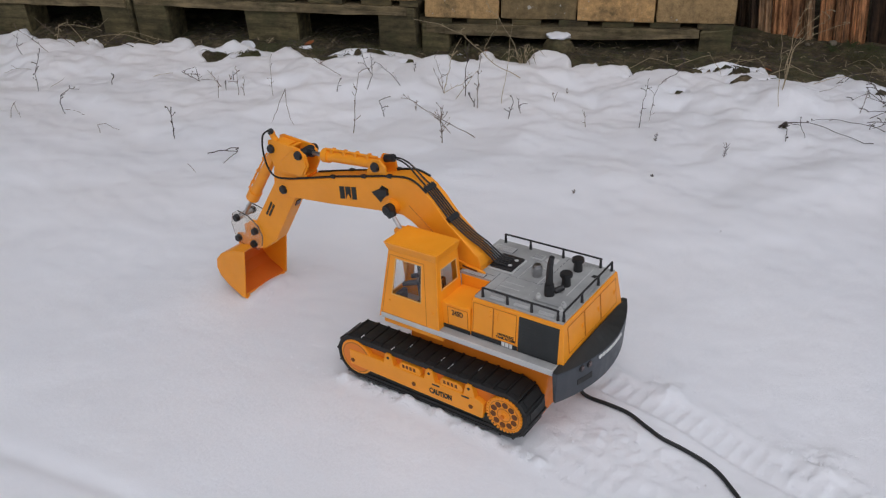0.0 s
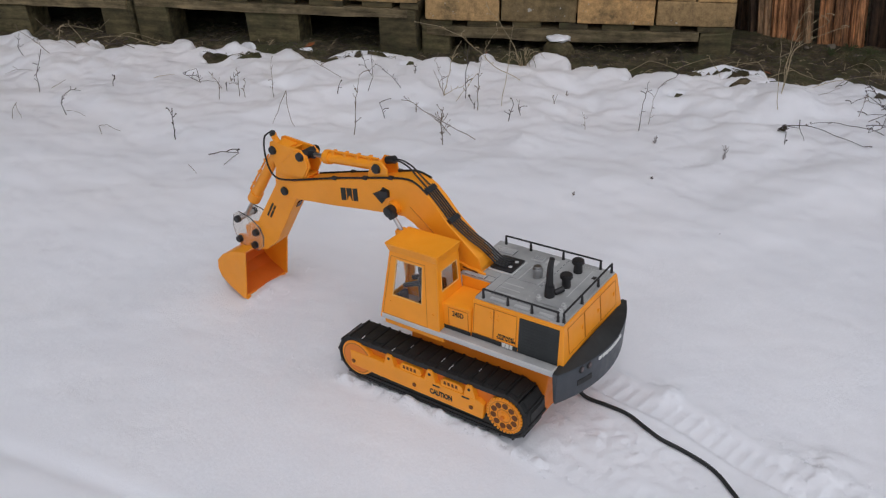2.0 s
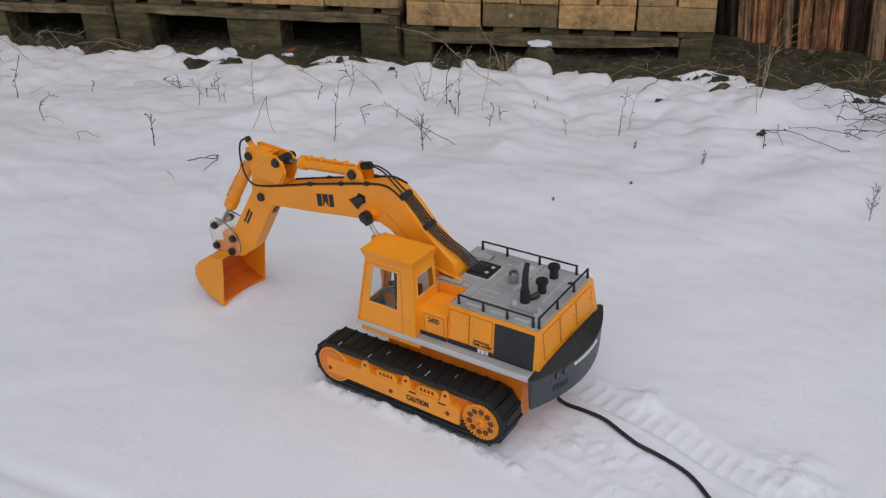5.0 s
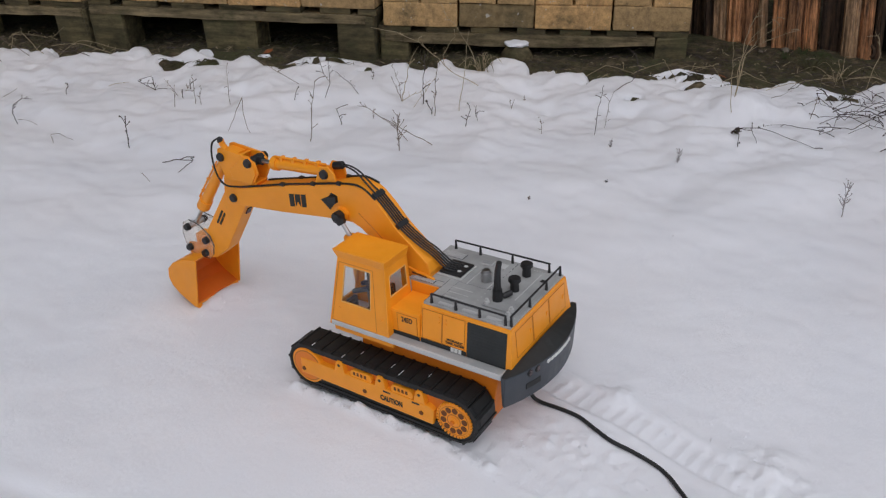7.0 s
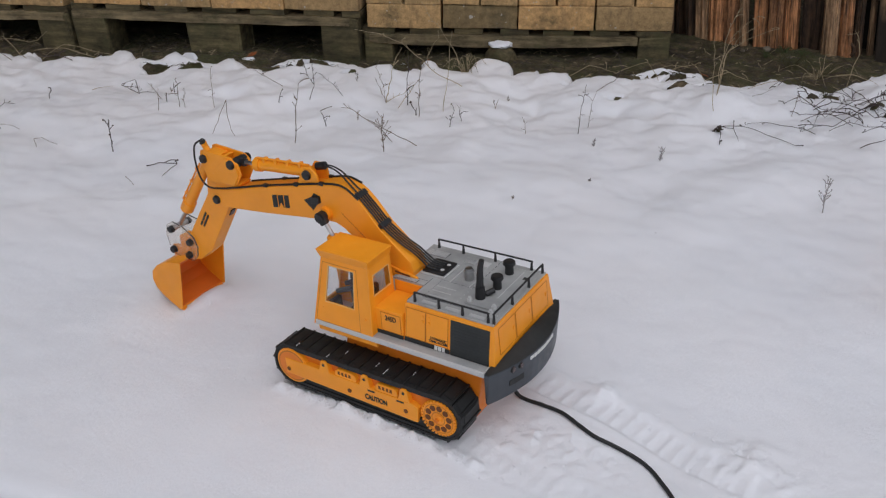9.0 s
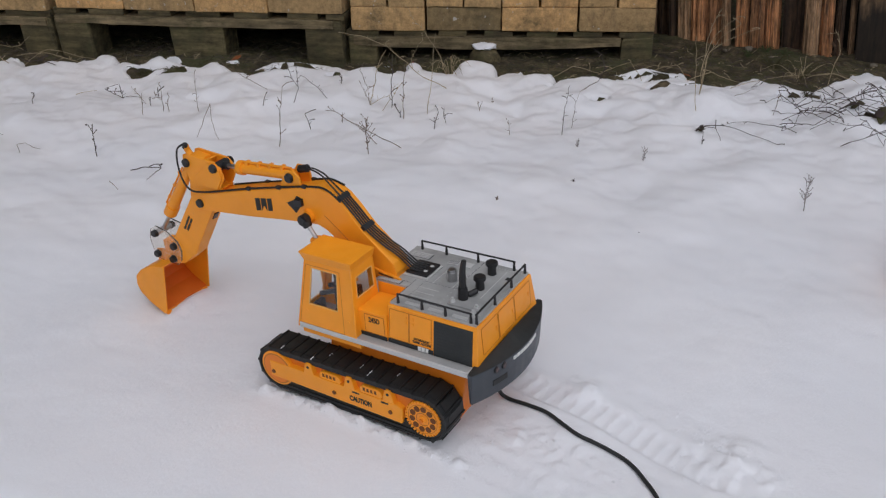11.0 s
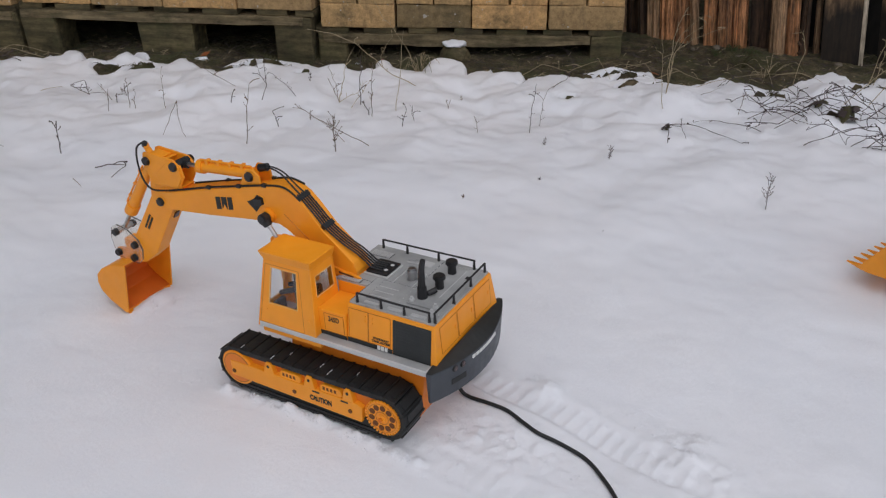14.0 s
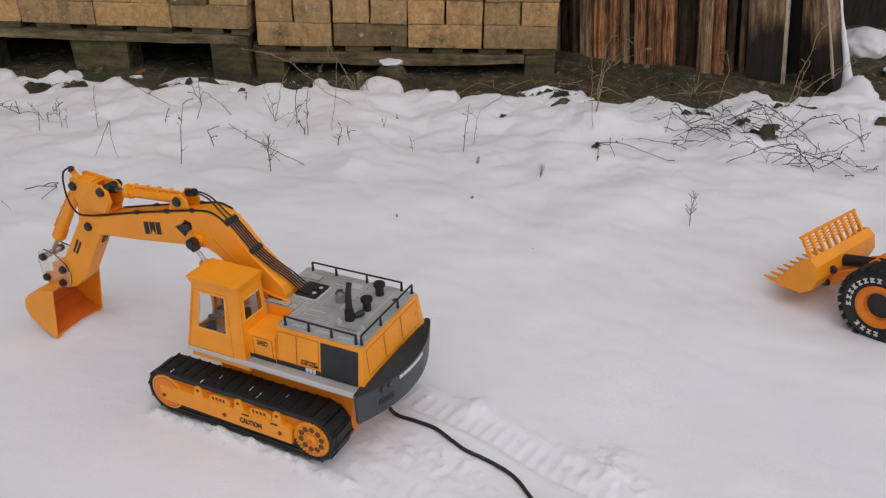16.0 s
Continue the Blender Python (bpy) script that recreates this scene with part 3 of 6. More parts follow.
board(0.362, 1.745, 0.092, 0.95, 0.022, BLACKFOOTWOOD, "wide brown board on end, ragged black below", -6.5, 4, 3, pale=True)
board(0.466, 1.790, 0.034, 0.95, 0.022, BLACKFOOTWOOD, "narrow brown board leaning in shade", -7, 5, 4)
# Added backing board: the shade in the gaps is put into its colour.
board(0.330, 1.840, 0.340, 0.95, 0.020, BLACKWOOD, "near-black board added behind the others for the dark gaps", -5, 4, 3)
beam = empty("leaning_beam", pose(0.548, 1.705, -0.06, -3, -16.5, -14), "grey-brown beam leaning aslant with snow along its edge", "timber", "timber leaning at the fence")
own = bmesh.new()
loft(own, [(-0.040, -0.020, 0), (0.012, -0.026, 0), (0.036, 0.004, 0), (0.030, 0.030, 0), (-0.036, 0.026, 0)], [(-0.024, -0.016, 0.85), (0.008, -0.022, 0.85), (0.022, 0.002, 0.85), (0.018, 0.024, 0.85), (-0.022, 0.020, 0.85)])
bmesh.ops.subdivide_edges(own, edges=[e for e in own.edges if e.calc_length() > 0.5], cuts=24)
for v in own.verts:
    v.co += 0.0025 * noise.noise_vector(v.co * Vector((40, 40, 9)))
part("beam_body", own, BLACKFOOTWOOD, beam)
rs = random.Random(34)
part("cut_edge", hose([(0.0125 - 0.004 * k / 15 + rs.uniform(-0.0008, 0.0008), -0.0255 + 0.004 * k / 15, 0.075 + 0.77 * k / 15) for k in range(16)], lambda f: 0.0034 + 0.0008 * math.sin(23 * f), 7, 5), PALE_EDGE, beam, "pale strip along the edge")
part("snow_ridge", hose([(0.039 - 0.014 * k / 19 + rs.uniform(-0.0012, 0.0012), 0.004 + rs.uniform(-0.001, 0.001), 0.85 * k / 19) for k in range(20)], lambda f: 0.0032 + 0.026 * (1 - f) ** 10 + 0.0009 * math.sin(41 * f), 14, 6), SNOW, beam, "ridge of snow along the edge", True)
# back wall added to close the yard and hold off sky light
added_wall = part("wall_timber", block(-2.60, 2.6, 0, 0.05, -0.1, 2.2, 0.004), DARKWOOD)
added_wall.matrix_world = pose(-0.2, 2.38, 0, 0, 0, 14)
tagged(added_wall, "added dark board wall closing the yard and blocking sky", "wall", kind="structure")
# unseen overhead slab, added to keep sky light off far snow and pallets
sky_blocker = part("roof_eave", plan_slab([(-2.70, 0.30), (0.70, 1.45), (0.70, 3.0), (-2.70, 2.0)], 1.72, 1.76, 0.004), DARKWOOD)
tagged(sky_blocker, "added unseen dark slab shading the soil and far snow", "roof", kind="structure")
# unseen side wall, added to darken the snow on the left
side_blocker = part("wall_left", block(-0.05, 0.0, -3.5, 1.14, -0.1, 4.0, 0.004), DARKWOOD)
side_blocker.matrix_world = pose(-2.45, -0.55, 0, 0, 0, 0)
tagged(side_blocker, "added unseen dark board wall blocking sky at the side", "wall", kind="structure")


def snow_pile(x, y, w, d, h, seed):
    own = bmesh.new()
    bmesh.ops.create_icosphere(own, subdivisions=5, radius=1.0)
    for v in own.verts:
        n = 1 + 0.2 * (noise.noise(v.co * 1.1 + Vector((seed, 0, 0))) + 0.5 * noise.noise(v.co * 3.1 + Vector((0, seed, 0))))
        v.co = Vector((v.co.x * w * n, v.co.y * d * n, v.co.z * h * n))
    ob = part("snow_pile", own, SNOW, smooth=True)
    ob.matrix_world = pose(x, y, rest(x, y) + 0.2 * h, 0, 0, seed * 40)
    return tagged(ob, "small heap of white snow on dark soil", "snow pile", "snow heaps by the boards")


snow_pile(0.585, 2.20, 0.075, 0.08, 0.055, 1)
snow_pile(0.735, 1.93, 0.10, 0.08, 0.035, 2)


def stone(x, y, z, r, seed, cap):
    th = empty("field_stone", pose(x, y, z), "rough grey stone with a snow cap propping the pallet", "stone")
    own = bmesh.new()
    bmesh.ops.create_icosphere(own, subdivisions=3, radius=1.0)
    for v in own.verts:
        n = 1 + 0.25 * noise.noise(v.co * 1.7 + Vector((seed, 0, 0)))
        v.co = Vector((v.co.x * r * n, v.co.y * r * 0.8 * n, v.co.z * r * 0.95 * n))
    part("stone_body", own, PALLETWOOD, th, "mossy grey stone", True)
    if cap:
        own = bmesh.new()
        bmesh.ops.create_icosphere(own, subdivisions=3, radius=1.0)
        for v in own.verts:
            n = 1 + 0.3 * noise.noise(v.co * 2.1 + Vector((0, seed, 0)))
            v.co = Vector((v.co.x * r * 0.82 * n, v.co.y * r * 0.6 * n, v.co.z * r * 0.22 * n + r * 0.86))
        part("snow_cap", own, SNOW, th, "cap of snow", True)
    return th


stone(-0.548, 1.292, -0.015, 0.040, 4, True)

# ---------------------------------------------------------------- toy excavator
LINING = plastic("deep_orange_plastic", (0.66, 0.14, 0.006), 0.5, 0.08, (0.25, 0.08, 0.03))
RIM = plastic("pale_yellow_plastic", (0.85, 0.50, 0.16), 0.35, 0.05)
SEAM = plastic("ochre_seam", (0.50, 0.155, 0.008), 0.5, 0.08)
# dark orange of flat marks; shade inside holes is put into this colour
HOLE = plastic("dark_orange_mark", (0.15, 0.040, 0.004), 0.6, 0.1)


def panel_line(ring, r=0.00036):
    """A fine raised line round a panel."""
    own = bmesh.new()
    for p, q in zip(ring, ring[1:] + ring[:1]):
        hose([p, q], r, 5, 1, own)
    return own


def ring_band(c, r0, r1, deep, seg=36):
    """A flat ring whose axis runs along y."""
    own = bmesh.new()
    rings = []
    for k in range(seg):
        a = 2 * math.pi * k / seg
        rings.append([own.verts.new((c[0] + r * math.cos(a), c[1] + d, c[2] + r * math.sin(a))) for r, d in ((r0, 0), (r1, 0), (r1, deep), (r0, deep))])
    for k in range(seg):
        a, b = rings[k], rings[(k + 1) % seg]
        for i in range(4):
            own.faces.new((a[i], a[(i + 1) % 4], b[(i + 1) % 4], b[i]))
    return own


def excavator(m):
    th = empty("toy_excavator", m, "yellow plastic toy excavator with black tracks standing on snow", "toy excavator")
    rs = random.Random(8)
    # tracks and their frames
    for side in (-1, 1):
        yo, yi = side * 0.103, side * 0.064
        ya, yb = min(yo, yi), max(yo, yi)
        cx0, cx1, cz, r0, r1 = -0.077, 0.1315, 0.046, 0.0275, 0.0280
        belt = bmesh.new()
        rings = []
        for (ox, oz), (qx, qz) in zip(arc(cx1, cz, r1 - 0.002, -90, 90, 14) + arc(cx0, cz, r0 - 0.002, 90, 270, 14), arc(cx1, cz, r1 - 0.006, -90, 90, 14) + arc(cx0, cz, r0 - 0.006, 90, 270, 14)):
            rings.append([belt.verts.new(p) for p in ((ox, ya + 0.001, oz), (ox, yb - 0.001, oz), (qx, yb - 0.001, qz), (qx, ya + 0.001, qz))])
        for a, b in zip(rings, rings[1:] + rings[:1]):
            for i in range(4):
                belt.faces.new((a[i], a[(i + 1) % 4], b[(i + 1) % 4], b[i]))
        track = part("track", belt, RUBBER, th, "black rubber crawler track with snow in the treads")
        pts = arc(cx1, cz, r1, -90, 90, 24) + arc(cx0, cz, r0, 90, 270, 24)
        pts.append(pts[0])
        dist = [0.0]
        for a, b in zip(pts, pts[1:]):
            dist.append(dist[-1] + math.hypot(b[0] - a[0], b[1] - a[1]))
        count = 38
        bm = block(-0.0078, 0.0078, ya, yb, -0.002, 0.0014, 0.0005)
        block(-0.0078, -0.0054, ya, yb, 0.0014, 0.0028, 0, bm)
        block(-0.004, 0.0065, ya + 0.006, yb - 0.006, 0.0014, 0.0022, 0, bm)
        shoe = bpy.data.meshes.new("track_shoe")
        bm.to_mesh(shoe)
        bm.free()
        shoe.materials.append(RUBBER)
        for k in range(count):
            s = dist[-1] * k / count
            i = max(j for j in range(len(dist)) if dist[j] <= s + 1e-9)
            i = min(i, len(pts) - 2)
            f = (s - dist[i]) / max(dist[i + 1] - dist[i], 1e-9)
            px, pz = pts[i][0] + f * (pts[i + 1][0] - pts[i][0]), pts[i][1] + f * (pts[i + 1][1] - pts[i][1])
            ang = math.atan2(pts[i + 1][1] - pts[i][1], pts[i + 1][0] - pts[i][0])
            o = new("track_shoe", shoe)
            o.parent = track
            # the shoe's outside points away from the loop
            if side < 0 and 8 < k < 33 and rs.random() < 0.40:
                y0 = -0.103 + rs.uniform(0, 0.02)
                sn = hose([(-0.0080, y0, 0.0027), (-0.0078, y0 + 0.003, 0.0028), (-0.0081, y0 + rs.uniform(0.005, 0.010), 0.0027)], lambda f: 0.00042 + 0.0002 * math.sin(9 * f), 5, 3)
                sn.transform(Matrix.Translation((px, 0, pz)) @ Matrix.Rotation(-ang, 4, "Y") @ Matrix.Rotation(math.pi, 4, "X") @ Matrix.Translation((0, -(ya + yb), 0)) @ Matrix.Diagonal((1, -1, 1, 1)) @ Matrix.Translation((0, -(ya + yb), 0)))
                part("snow_crumb", sn, SNOW, track, "snow caught in the tread")
            o.matrix_basis = Matrix.Translation((px, 0, pz)) @ Matrix.Rotation(-ang, 4, "Y") @ Matrix.Rotation(math.pi, 4, "X") @ Matrix.Translation((0, -(ya + yb), 0))
        # long frame plate between the wheels
        face = side * 0.1045
        lo, hi = min(face, side * 0.085), max(face, side * 0.085)
        outline = [(-0.0865, 0.034), (0.104, 0.030), (0.106, 0.050), (0.098, 0.054), (-0.060, 0.056), (-0.0865, 0.0555)]
        fr = part("track_frame", plate(outline, lo, hi, 0.0012), YELLOW, th)
        core = [(-0.070, 0.0350), (0.122, 0.0350), (0.122, 0.0655), (-0.070, 0.0655)]
        part("roller_housing", plate([(-0.072, 0.0222), (0.126, 0.0222), (0.112, 0.0345), (-0.068, 0.0345)], min(side * 0.068, side * 0.1005), max(side * 0.068, side * 0.1005), 0.001), RUBBER, fr, "black bottom rollers")
        part("frame_core", plate(core, min(side * 0.068, side * 0.0975), max(side * 0.068, side * 0.0975), 0.001), ORANGE, fr, "orange frame inside the track")
        for c in (-0.026, 0.033, 0.087):
            lug = plate([(c - 0.008, 0.054), (c + 0.008, 0.054), (c + 0.005, 0.066), (c + 0.003, 0.070), (c - 0.003, 0.070), (c - 0.005, 0.066)], lo, hi, 0.0008)
            part("frame_lug", lug, YELLOW, fr)
            # hole drawn as a flat black disc, its shade in the colour
            part("lug_hole_mark", rod((c, face, 0.0645), (c, face + side * 0.0004, 0.0645), 0.0019), INK, fr)
        for c in (0.004, 0.062):
            part("roller_cover", plate([(c - 0.014, 0.054), (c + 0.014, 0.054), (c + 0.0165, 0.0575), (c + 0.0145, 0.0620), (c + 0.010, 0.0645), (c - 0.010, 0.0645), (c - 0.0135, 0.0625), (c - 0.0150, 0.0585)], min(face - side * 0.0012, side * 0.090), max(face - side * 0.0012, side * 0.090), 0.001), YELLOW, fr)
            for k in range(4):
                u = c - 0.0085 + k * 0.0052
                part("roller_recess_mark", plate([(u - 0.0017, 0.0582), (u + 0.0017, 0.0576), (u + 0.0013, 0.0622), (u - 0.0013, 0.0622)], min(face - side * 0.0014, face - side * 0.0009), max(face - side * 0.0014, face - side * 0.0009)), HOLE, fr)
        for c in (-0.082, 0.010, 0.089):
            part("bolt", rod((c, face - side * 0.001, 0.041), (c, face + side * 0.0008, 0.041), 0.0027), HOLE, fr)
        idler = part("idler_wheel", rod((cx0, side * 0.070, cz), (cx0, side * 0.1034, cz), 0.0238, bevel=0.0010, seg=32), YELLOW, th, "yellow front idler wheel", True)
        # shading of the dish put into colour: orange disc, ochre ring
        part("idler_dish", rod((cx0, side * 0.1030, cz), (cx0, side * 0.1037, cz), 0.0195, seg=28), ORANGE, idler)
        part("idler_shade_ring", rod((cx0, side * 0.1030, cz), (cx0, side * 0.10355, cz), 0.0212, seg=28), SEAM, idler)
        bm = rod((cx1, side * 0.070, cz), (cx1, side * 0.1035, cz), 0.0214, seg=30, bevel=0.001)
        spr = part("sprocket", bm, YELLOW, th, "yellow toothed drive sprocket")
        part("sprocket_groove", ring_band((cx1, side * 0.1036, cz), 0.0184, 0.0190, side * 0.0003), SEAM, spr)
        for k in range(32):
            a = 2 * math.pi * k / 32
            t = block(-0.0013, 0.0013, side * 0.1035 - 0.0035, side * 0.1035 + 0.0030, 0.0205, 0.0229, 0.0004)
            t.transform(Matrix.Translation((cx1, -side * 0.003, cz)) @ Matrix.Rotation(a, 4, "Y"))
            part("sprocket_tooth", t, YELLOW, spr)
        for k in range(10):
            a = 2 * math.pi * (k + 0.3) / 10
            part("sprocket_hole_mark", rod((cx1 + 0.0138 * math.cos(a), side * 0.1036, cz + 0.0138 * math.sin(a)), (cx1 + 0.0138 * math.cos(a), side * 0.1040, cz + 0.0138 * math.sin(a)), 0.0037), HOLE, spr)
        part("hub_ring", ring_band((cx1, side * 0.1036, cz), 0.0078, 0.0086, side * 0.0003), SEAM, spr)
        part("hub", rod((cx1, side * 0.1035, cz), (cx1, side * 0.1060, cz), 0.0058, 0.0046, bevel=0.0008), YELLOW, spr)
        part("hub_nut", rod((cx1, side * 0.106, cz), (cx1, side * 0.109, cz), 0.0028, seg=6), ORANGE, spr)
        if side < 0:
            lettering("CAUTION", 0.0068, pose(0.048, -0.1047, 0.0415, 90, 0, 0), INK, fr, label="black warning word", wide=0.72, bold=0.0004)
            for k, c in enumerate((0.037, 0.077)):
                part("printed_bar", block(c, c + 0.010, -0.1049, -0.1044, 0.0505, 0.0525), INK, fr)
    part("undercarriage", frustum((-0.03, 0.155, -0.064, 0.064), 0.026, (-0.02, 0.166, -0.060, 0.060), 0.099, 0.002), ORANGE, th, "orange plastic undercarriage block")
    part("front_apron", block(-0.044, 0.040, -0.083, -0.040, 0.098, 0.1055, 0.001), YELLOW, th)
    # house
    part("sill", block(-0.046, 0.181, -0.086, 0.082, 0.1058, 0.1122, 0.0012), SILVER, th, "light grey platform edge")
    body = part("house_body", frustum((0.0715, 0.187, -0.0735, 0.0700), 0.1124, (0.0720, 0.1835, -0.0680, 0.0610), 0.1585, 0.0012), YELLOW, th)
    part("house_front", frustum((0.032, 0.0714, -0.0300, 0.0700), 0.1124, (0.032, 0.0718, -0.0300, 0.0610), 0.1585, 0.0008), YELLOW, th)
    side_y = lambda z: -0.0735 + 0.0055 * (z - 0.1124) / 0.0461

    def on_side(name, x0, x1, z0, z1, proud, mat, label="", bevel=0.0006):
        own = bmesh.new()
        p = proud
        ring = [(x0, z0), (x1, z0), (x1, z1), (x0, z1)]
        loft(own, [(a, side_y(c) + 0.002, c) for a, c in ring], [(a, side_y(c) - p, c) for a, c in ring])
        return part(name, _finish(own, bevel, None), mat, body, label)

    on_side("lower_band", 0.0722, 0.131, 0.1128, 0.1180, 0.0006, PANEL, "charcoal painted band")
    on_side("grille_panel", 0.1315, 0.1795, 0.1128, 0.1545, 0.0007, PANEL, "charcoal engine grille panel")
    for k in range(9):
        on_side("grille_slat", 0.136, 0.175, 0.118 + k * 0.0038, 0.1205 + k * 0.0038, 0.00085, PANEL, bevel=0.0002)
    for x0, x1 in ((0.0745, 0.0995), (0.1005, 0.1285)):
        door = on_side("side_door", x0, x1, 0.1190, 0.1545, 0.0007, YELLOW)
        part("door_outline", panel_line([(x0, side_y(0.119) - 0.0006, 0.119), (x1, side_y(0.119) - 0.0006, 0.119), (x1, side_y(0.1545) - 0.0006, 0.1545), (x0, side_y(0.1545) - 0.0006, 0.1545)]), SEAM, body)
    for cxx in (0.096, 0.1045):
        for zz in (0.141, 0.147):
            on_side("hinge", cxx - 0.001, cxx + 0.0015, zz, zz + 0.003, 0.0016, YELLOW, bevel=0.0003)
    lettering("HYDRAULIC\nTANK ACCESS", 0.0026, pose(0.1165, side_y(0.1245) - 0.0009, 0.1245, 84, 0, 0), INK, body, label="small black print", bold=0.00014)
    # maker's mark as plain shapes
    for dx, w in ((-0.0042, 0.0034), (0.0, 0.0036), (0.0042, 0.0030)):
        on_side("logo_shape", 0.1185 + 1.15 * dx - 0.58 * w, 0.1185 + 1.15 * dx + 0.58 * w, 0.1134, 0.1186, 0.0010, WHITEINK, bevel=0.0002)
    # deck, toolbox, step beside the cab
    deck = part("deck", plan_slab([(0.030, -0.0295), (0.0735, -0.0295), (0.0735, -0.0655), (0.1815, -0.0655), (0.1815, 0.0590), (0.030, 0.0590)], 0.1580, 0.1612), DECKGREY, th, "silver-grey engine deck with moulded fittings")
    cut = part("toolbox", block(0.0335, 0.0713, -0.0740, -0.0304, 0.1124, 0.1455, 0.0012), YELLOW, th, "yellow box beside the cab")
    part("panel_outline", panel_line([(0.043, -0.0748, 0.119), (0.069, -0.0748, 0.119), (0.069, -0.0748, 0.1425), (0.043, -0.0748, 0.1425)]), SEAM, cut)
    part("toolbox_panel", block(0.043, 0.0690, -0.0749, -0.0735, 0.1190, 0.1425, 0.0005), YELLOW, cut)
    part("box_band", block(0.0345, 0.0712, -0.0746, -0.0735, 0.1128, 0.1178, 0.0004), PANEL, cut, "charcoal painted band")
    lettering("245D", 0.0064, pose(0.0560, -0.0752, 0.1360, 90, 0, 0), INK, cut, label="black model number", wide=0.74, bold=0.00018)
    for k in range(13):
        part("step_rib", block(0.035 + k * 0.0021, 0.0362 + k * 0.0021, -0.0295, -0.0225, 0.1612, 0.1622), SILVER, deck)
        part("step_rib", block(0.035 + k * 0.0021, 0.0362 + k * 0.0021, 0.034, 0.046, 0.1612, 0.1622), SILVER, deck)
    for y0, y1 in ((-0.0295, -0.0225), (0.034, 0.046)):
        part("rib_bed", block(0.0345, 0.0625, y0, y1, 0.1611, 0.1615), DARKGREY, deck)
    part("deck_panel", block(0.086, 0.135, -0.050, -0.012, 0.1610, 0.1622, 0.0005), DECKGREY, deck)
    part("deck_panel", block(0.126, 0.178, -0.048, 0.050, 0.1611, 0.1620, 0.0004), DECKGREY, deck)
    for k in range(15):
        for py in (-0.0485, 0.0505):
            part("deck_rivet", rod((0.128 + k * 0.0035, py, 0.1608), (0.128 + k * 0.0035, py, 0.1626), 0.0008, 0.0006, 6), SILVER, deck)
    for k in range(13):
        part("deck_rivet", rod((0.1255, -0.044 + k * 0.0075, 0.1608), (0.1255, -0.044 + k * 0.0075, 0.1626), 0.0008, 0.0006, 6), SILVER, deck)
    for x0, x1, y0, y1 in ((0.090, 0.108, -0.0615, -0.0575), (0.120, 0.138, -0.0615, -0.0575), (0.150, 0.168, -0.0615, -0.0575), (0.0955, 0.122, 0.020, 0.021), (0.0955, 0.0965, -0.012, 0.020), (0.121, 0.122, -0.012, 0.020), (0.160, 0.161, -0.040, 0.046), (0.086, 0.100, 0.036, 0.047), (0.104, 0.118, 0.036, 0.047)):
        part("deck_rib", block(x0, x1, y0, y1, 0.1610, 0.1624, 0.0003), SILVER, deck)
    for k in range(6):
        part("vent_line", block(0.087 + k * 0.0022, 0.0878 + k * 0.0022, 0.037, 0.046, 0.1622, 0.1626), DARKGREY, deck)
    for x0, x1, y0, y1 in ((0.0850, 0.1360, -0.0512, -0.0508), (0.0850, 0.1360, -0.0112, -0.0108), (0.0965, 0.121, 0.0215, 0.0219), (0.032, 0.072, -0.0205, -0.0201), (0.0735, 0.0739, -0.064, -0.012), (0.1250, 0.1254, -0.010, 0.056), (0.163, 0.1634, -0.048, 0.050), (0.088, 0.112, -0.0305, -0.0301), (0.0852, 0.0856, -0.051, -0.011), (0.1362, 0.1366, -0.051, -0.011)):
        part("panel_gap", block(x0, x1, y0, y1, 0.1609, 0.1614), DARKGREY, deck)
    part("exhaust_base", block(0.134, 0.173, -0.044, -0.020, 0.1618, 0.1640, 0.0006), DECKGREY, deck)
    part("sill_tread", block(-0.044, 0.179, -0.0838, -0.0742, 0.1121, 0.1127, 0.0002), DECKGREY, deck)
    for k in range(3):
        part("moulded_line", block(0.088, 0.112, -0.046 + k * 0.010, -0.045 + k * 0.010, 0.1621, 0.1626), SILVER, deck)
    ex = part("exhaust", rod((0.145, -0.028, 0.163), (0.145, -0.028, 0.178), 0.0058, 0.0052, bevel=0.0006), BLACK, th, "black exhaust stack", True)
    part("exhaust_pipe", hose([(0.145, -0.028, 0.177), (0.1452, -0.028, 0.190), (0.1458, -0.028, 0.201), (0.1475, -0.0275, 0.211)], lambda f: 0.0043 - 0.0012 * f), BLACK, ex, smooth=True)
    part("exhaust_elbow", rod((0.148, -0.022, 0.166), (0.154, -0.013, 0.168), 0.0034, bevel=0.0004), BLACK, ex, smooth=True)
    for px, py in ((0.150, 0.001), (0.1465, 0.036)):
        cap = part("air_cleaner", rod((px, py, 0.161), (px, py, 0.174), 0.0052, 0.0048), BLACK, th, "black mushroom air cleaner", True)
        part("cap", rod((px, py, 0.1735), (px, py, 0.1785), 0.0074, 0.0068, bevel=0.0008, seg=20), BLACK, cap, smooth=True)
    can = part("filter_can", rod((0.112, 0.005, 0.161), (0.112, 0.005, 0.1735), 0.0058, bevel=0.0008, seg=20), CHROME, th, smooth=True)
    part("filter_top", rod((0.112, 0.005, 0.1735), (0.112, 0.005, 0.1758), 0.0044, bevel=0.0005), CHROME, can, smooth=True)
    for px, py in ((0.138, -0.039), (0.169, -0.041), (0.171, -0.052)):
        part("deck_stud", rod((px, py, 0.161), (px, py, 0.167), 0.0034, 0.003, seg=10), SILVER, deck)
        part("deck_stud_tip", rod((px, py, 0.167), (px, py, 0.1695), 0.0018, seg=8), SILVER, deck)
    part("deck_slot", block(0.166, 0.1705, 0.030, 0.036, 0.1620, 0.1623), INK, deck)
    # railings
    zt = 0.1725
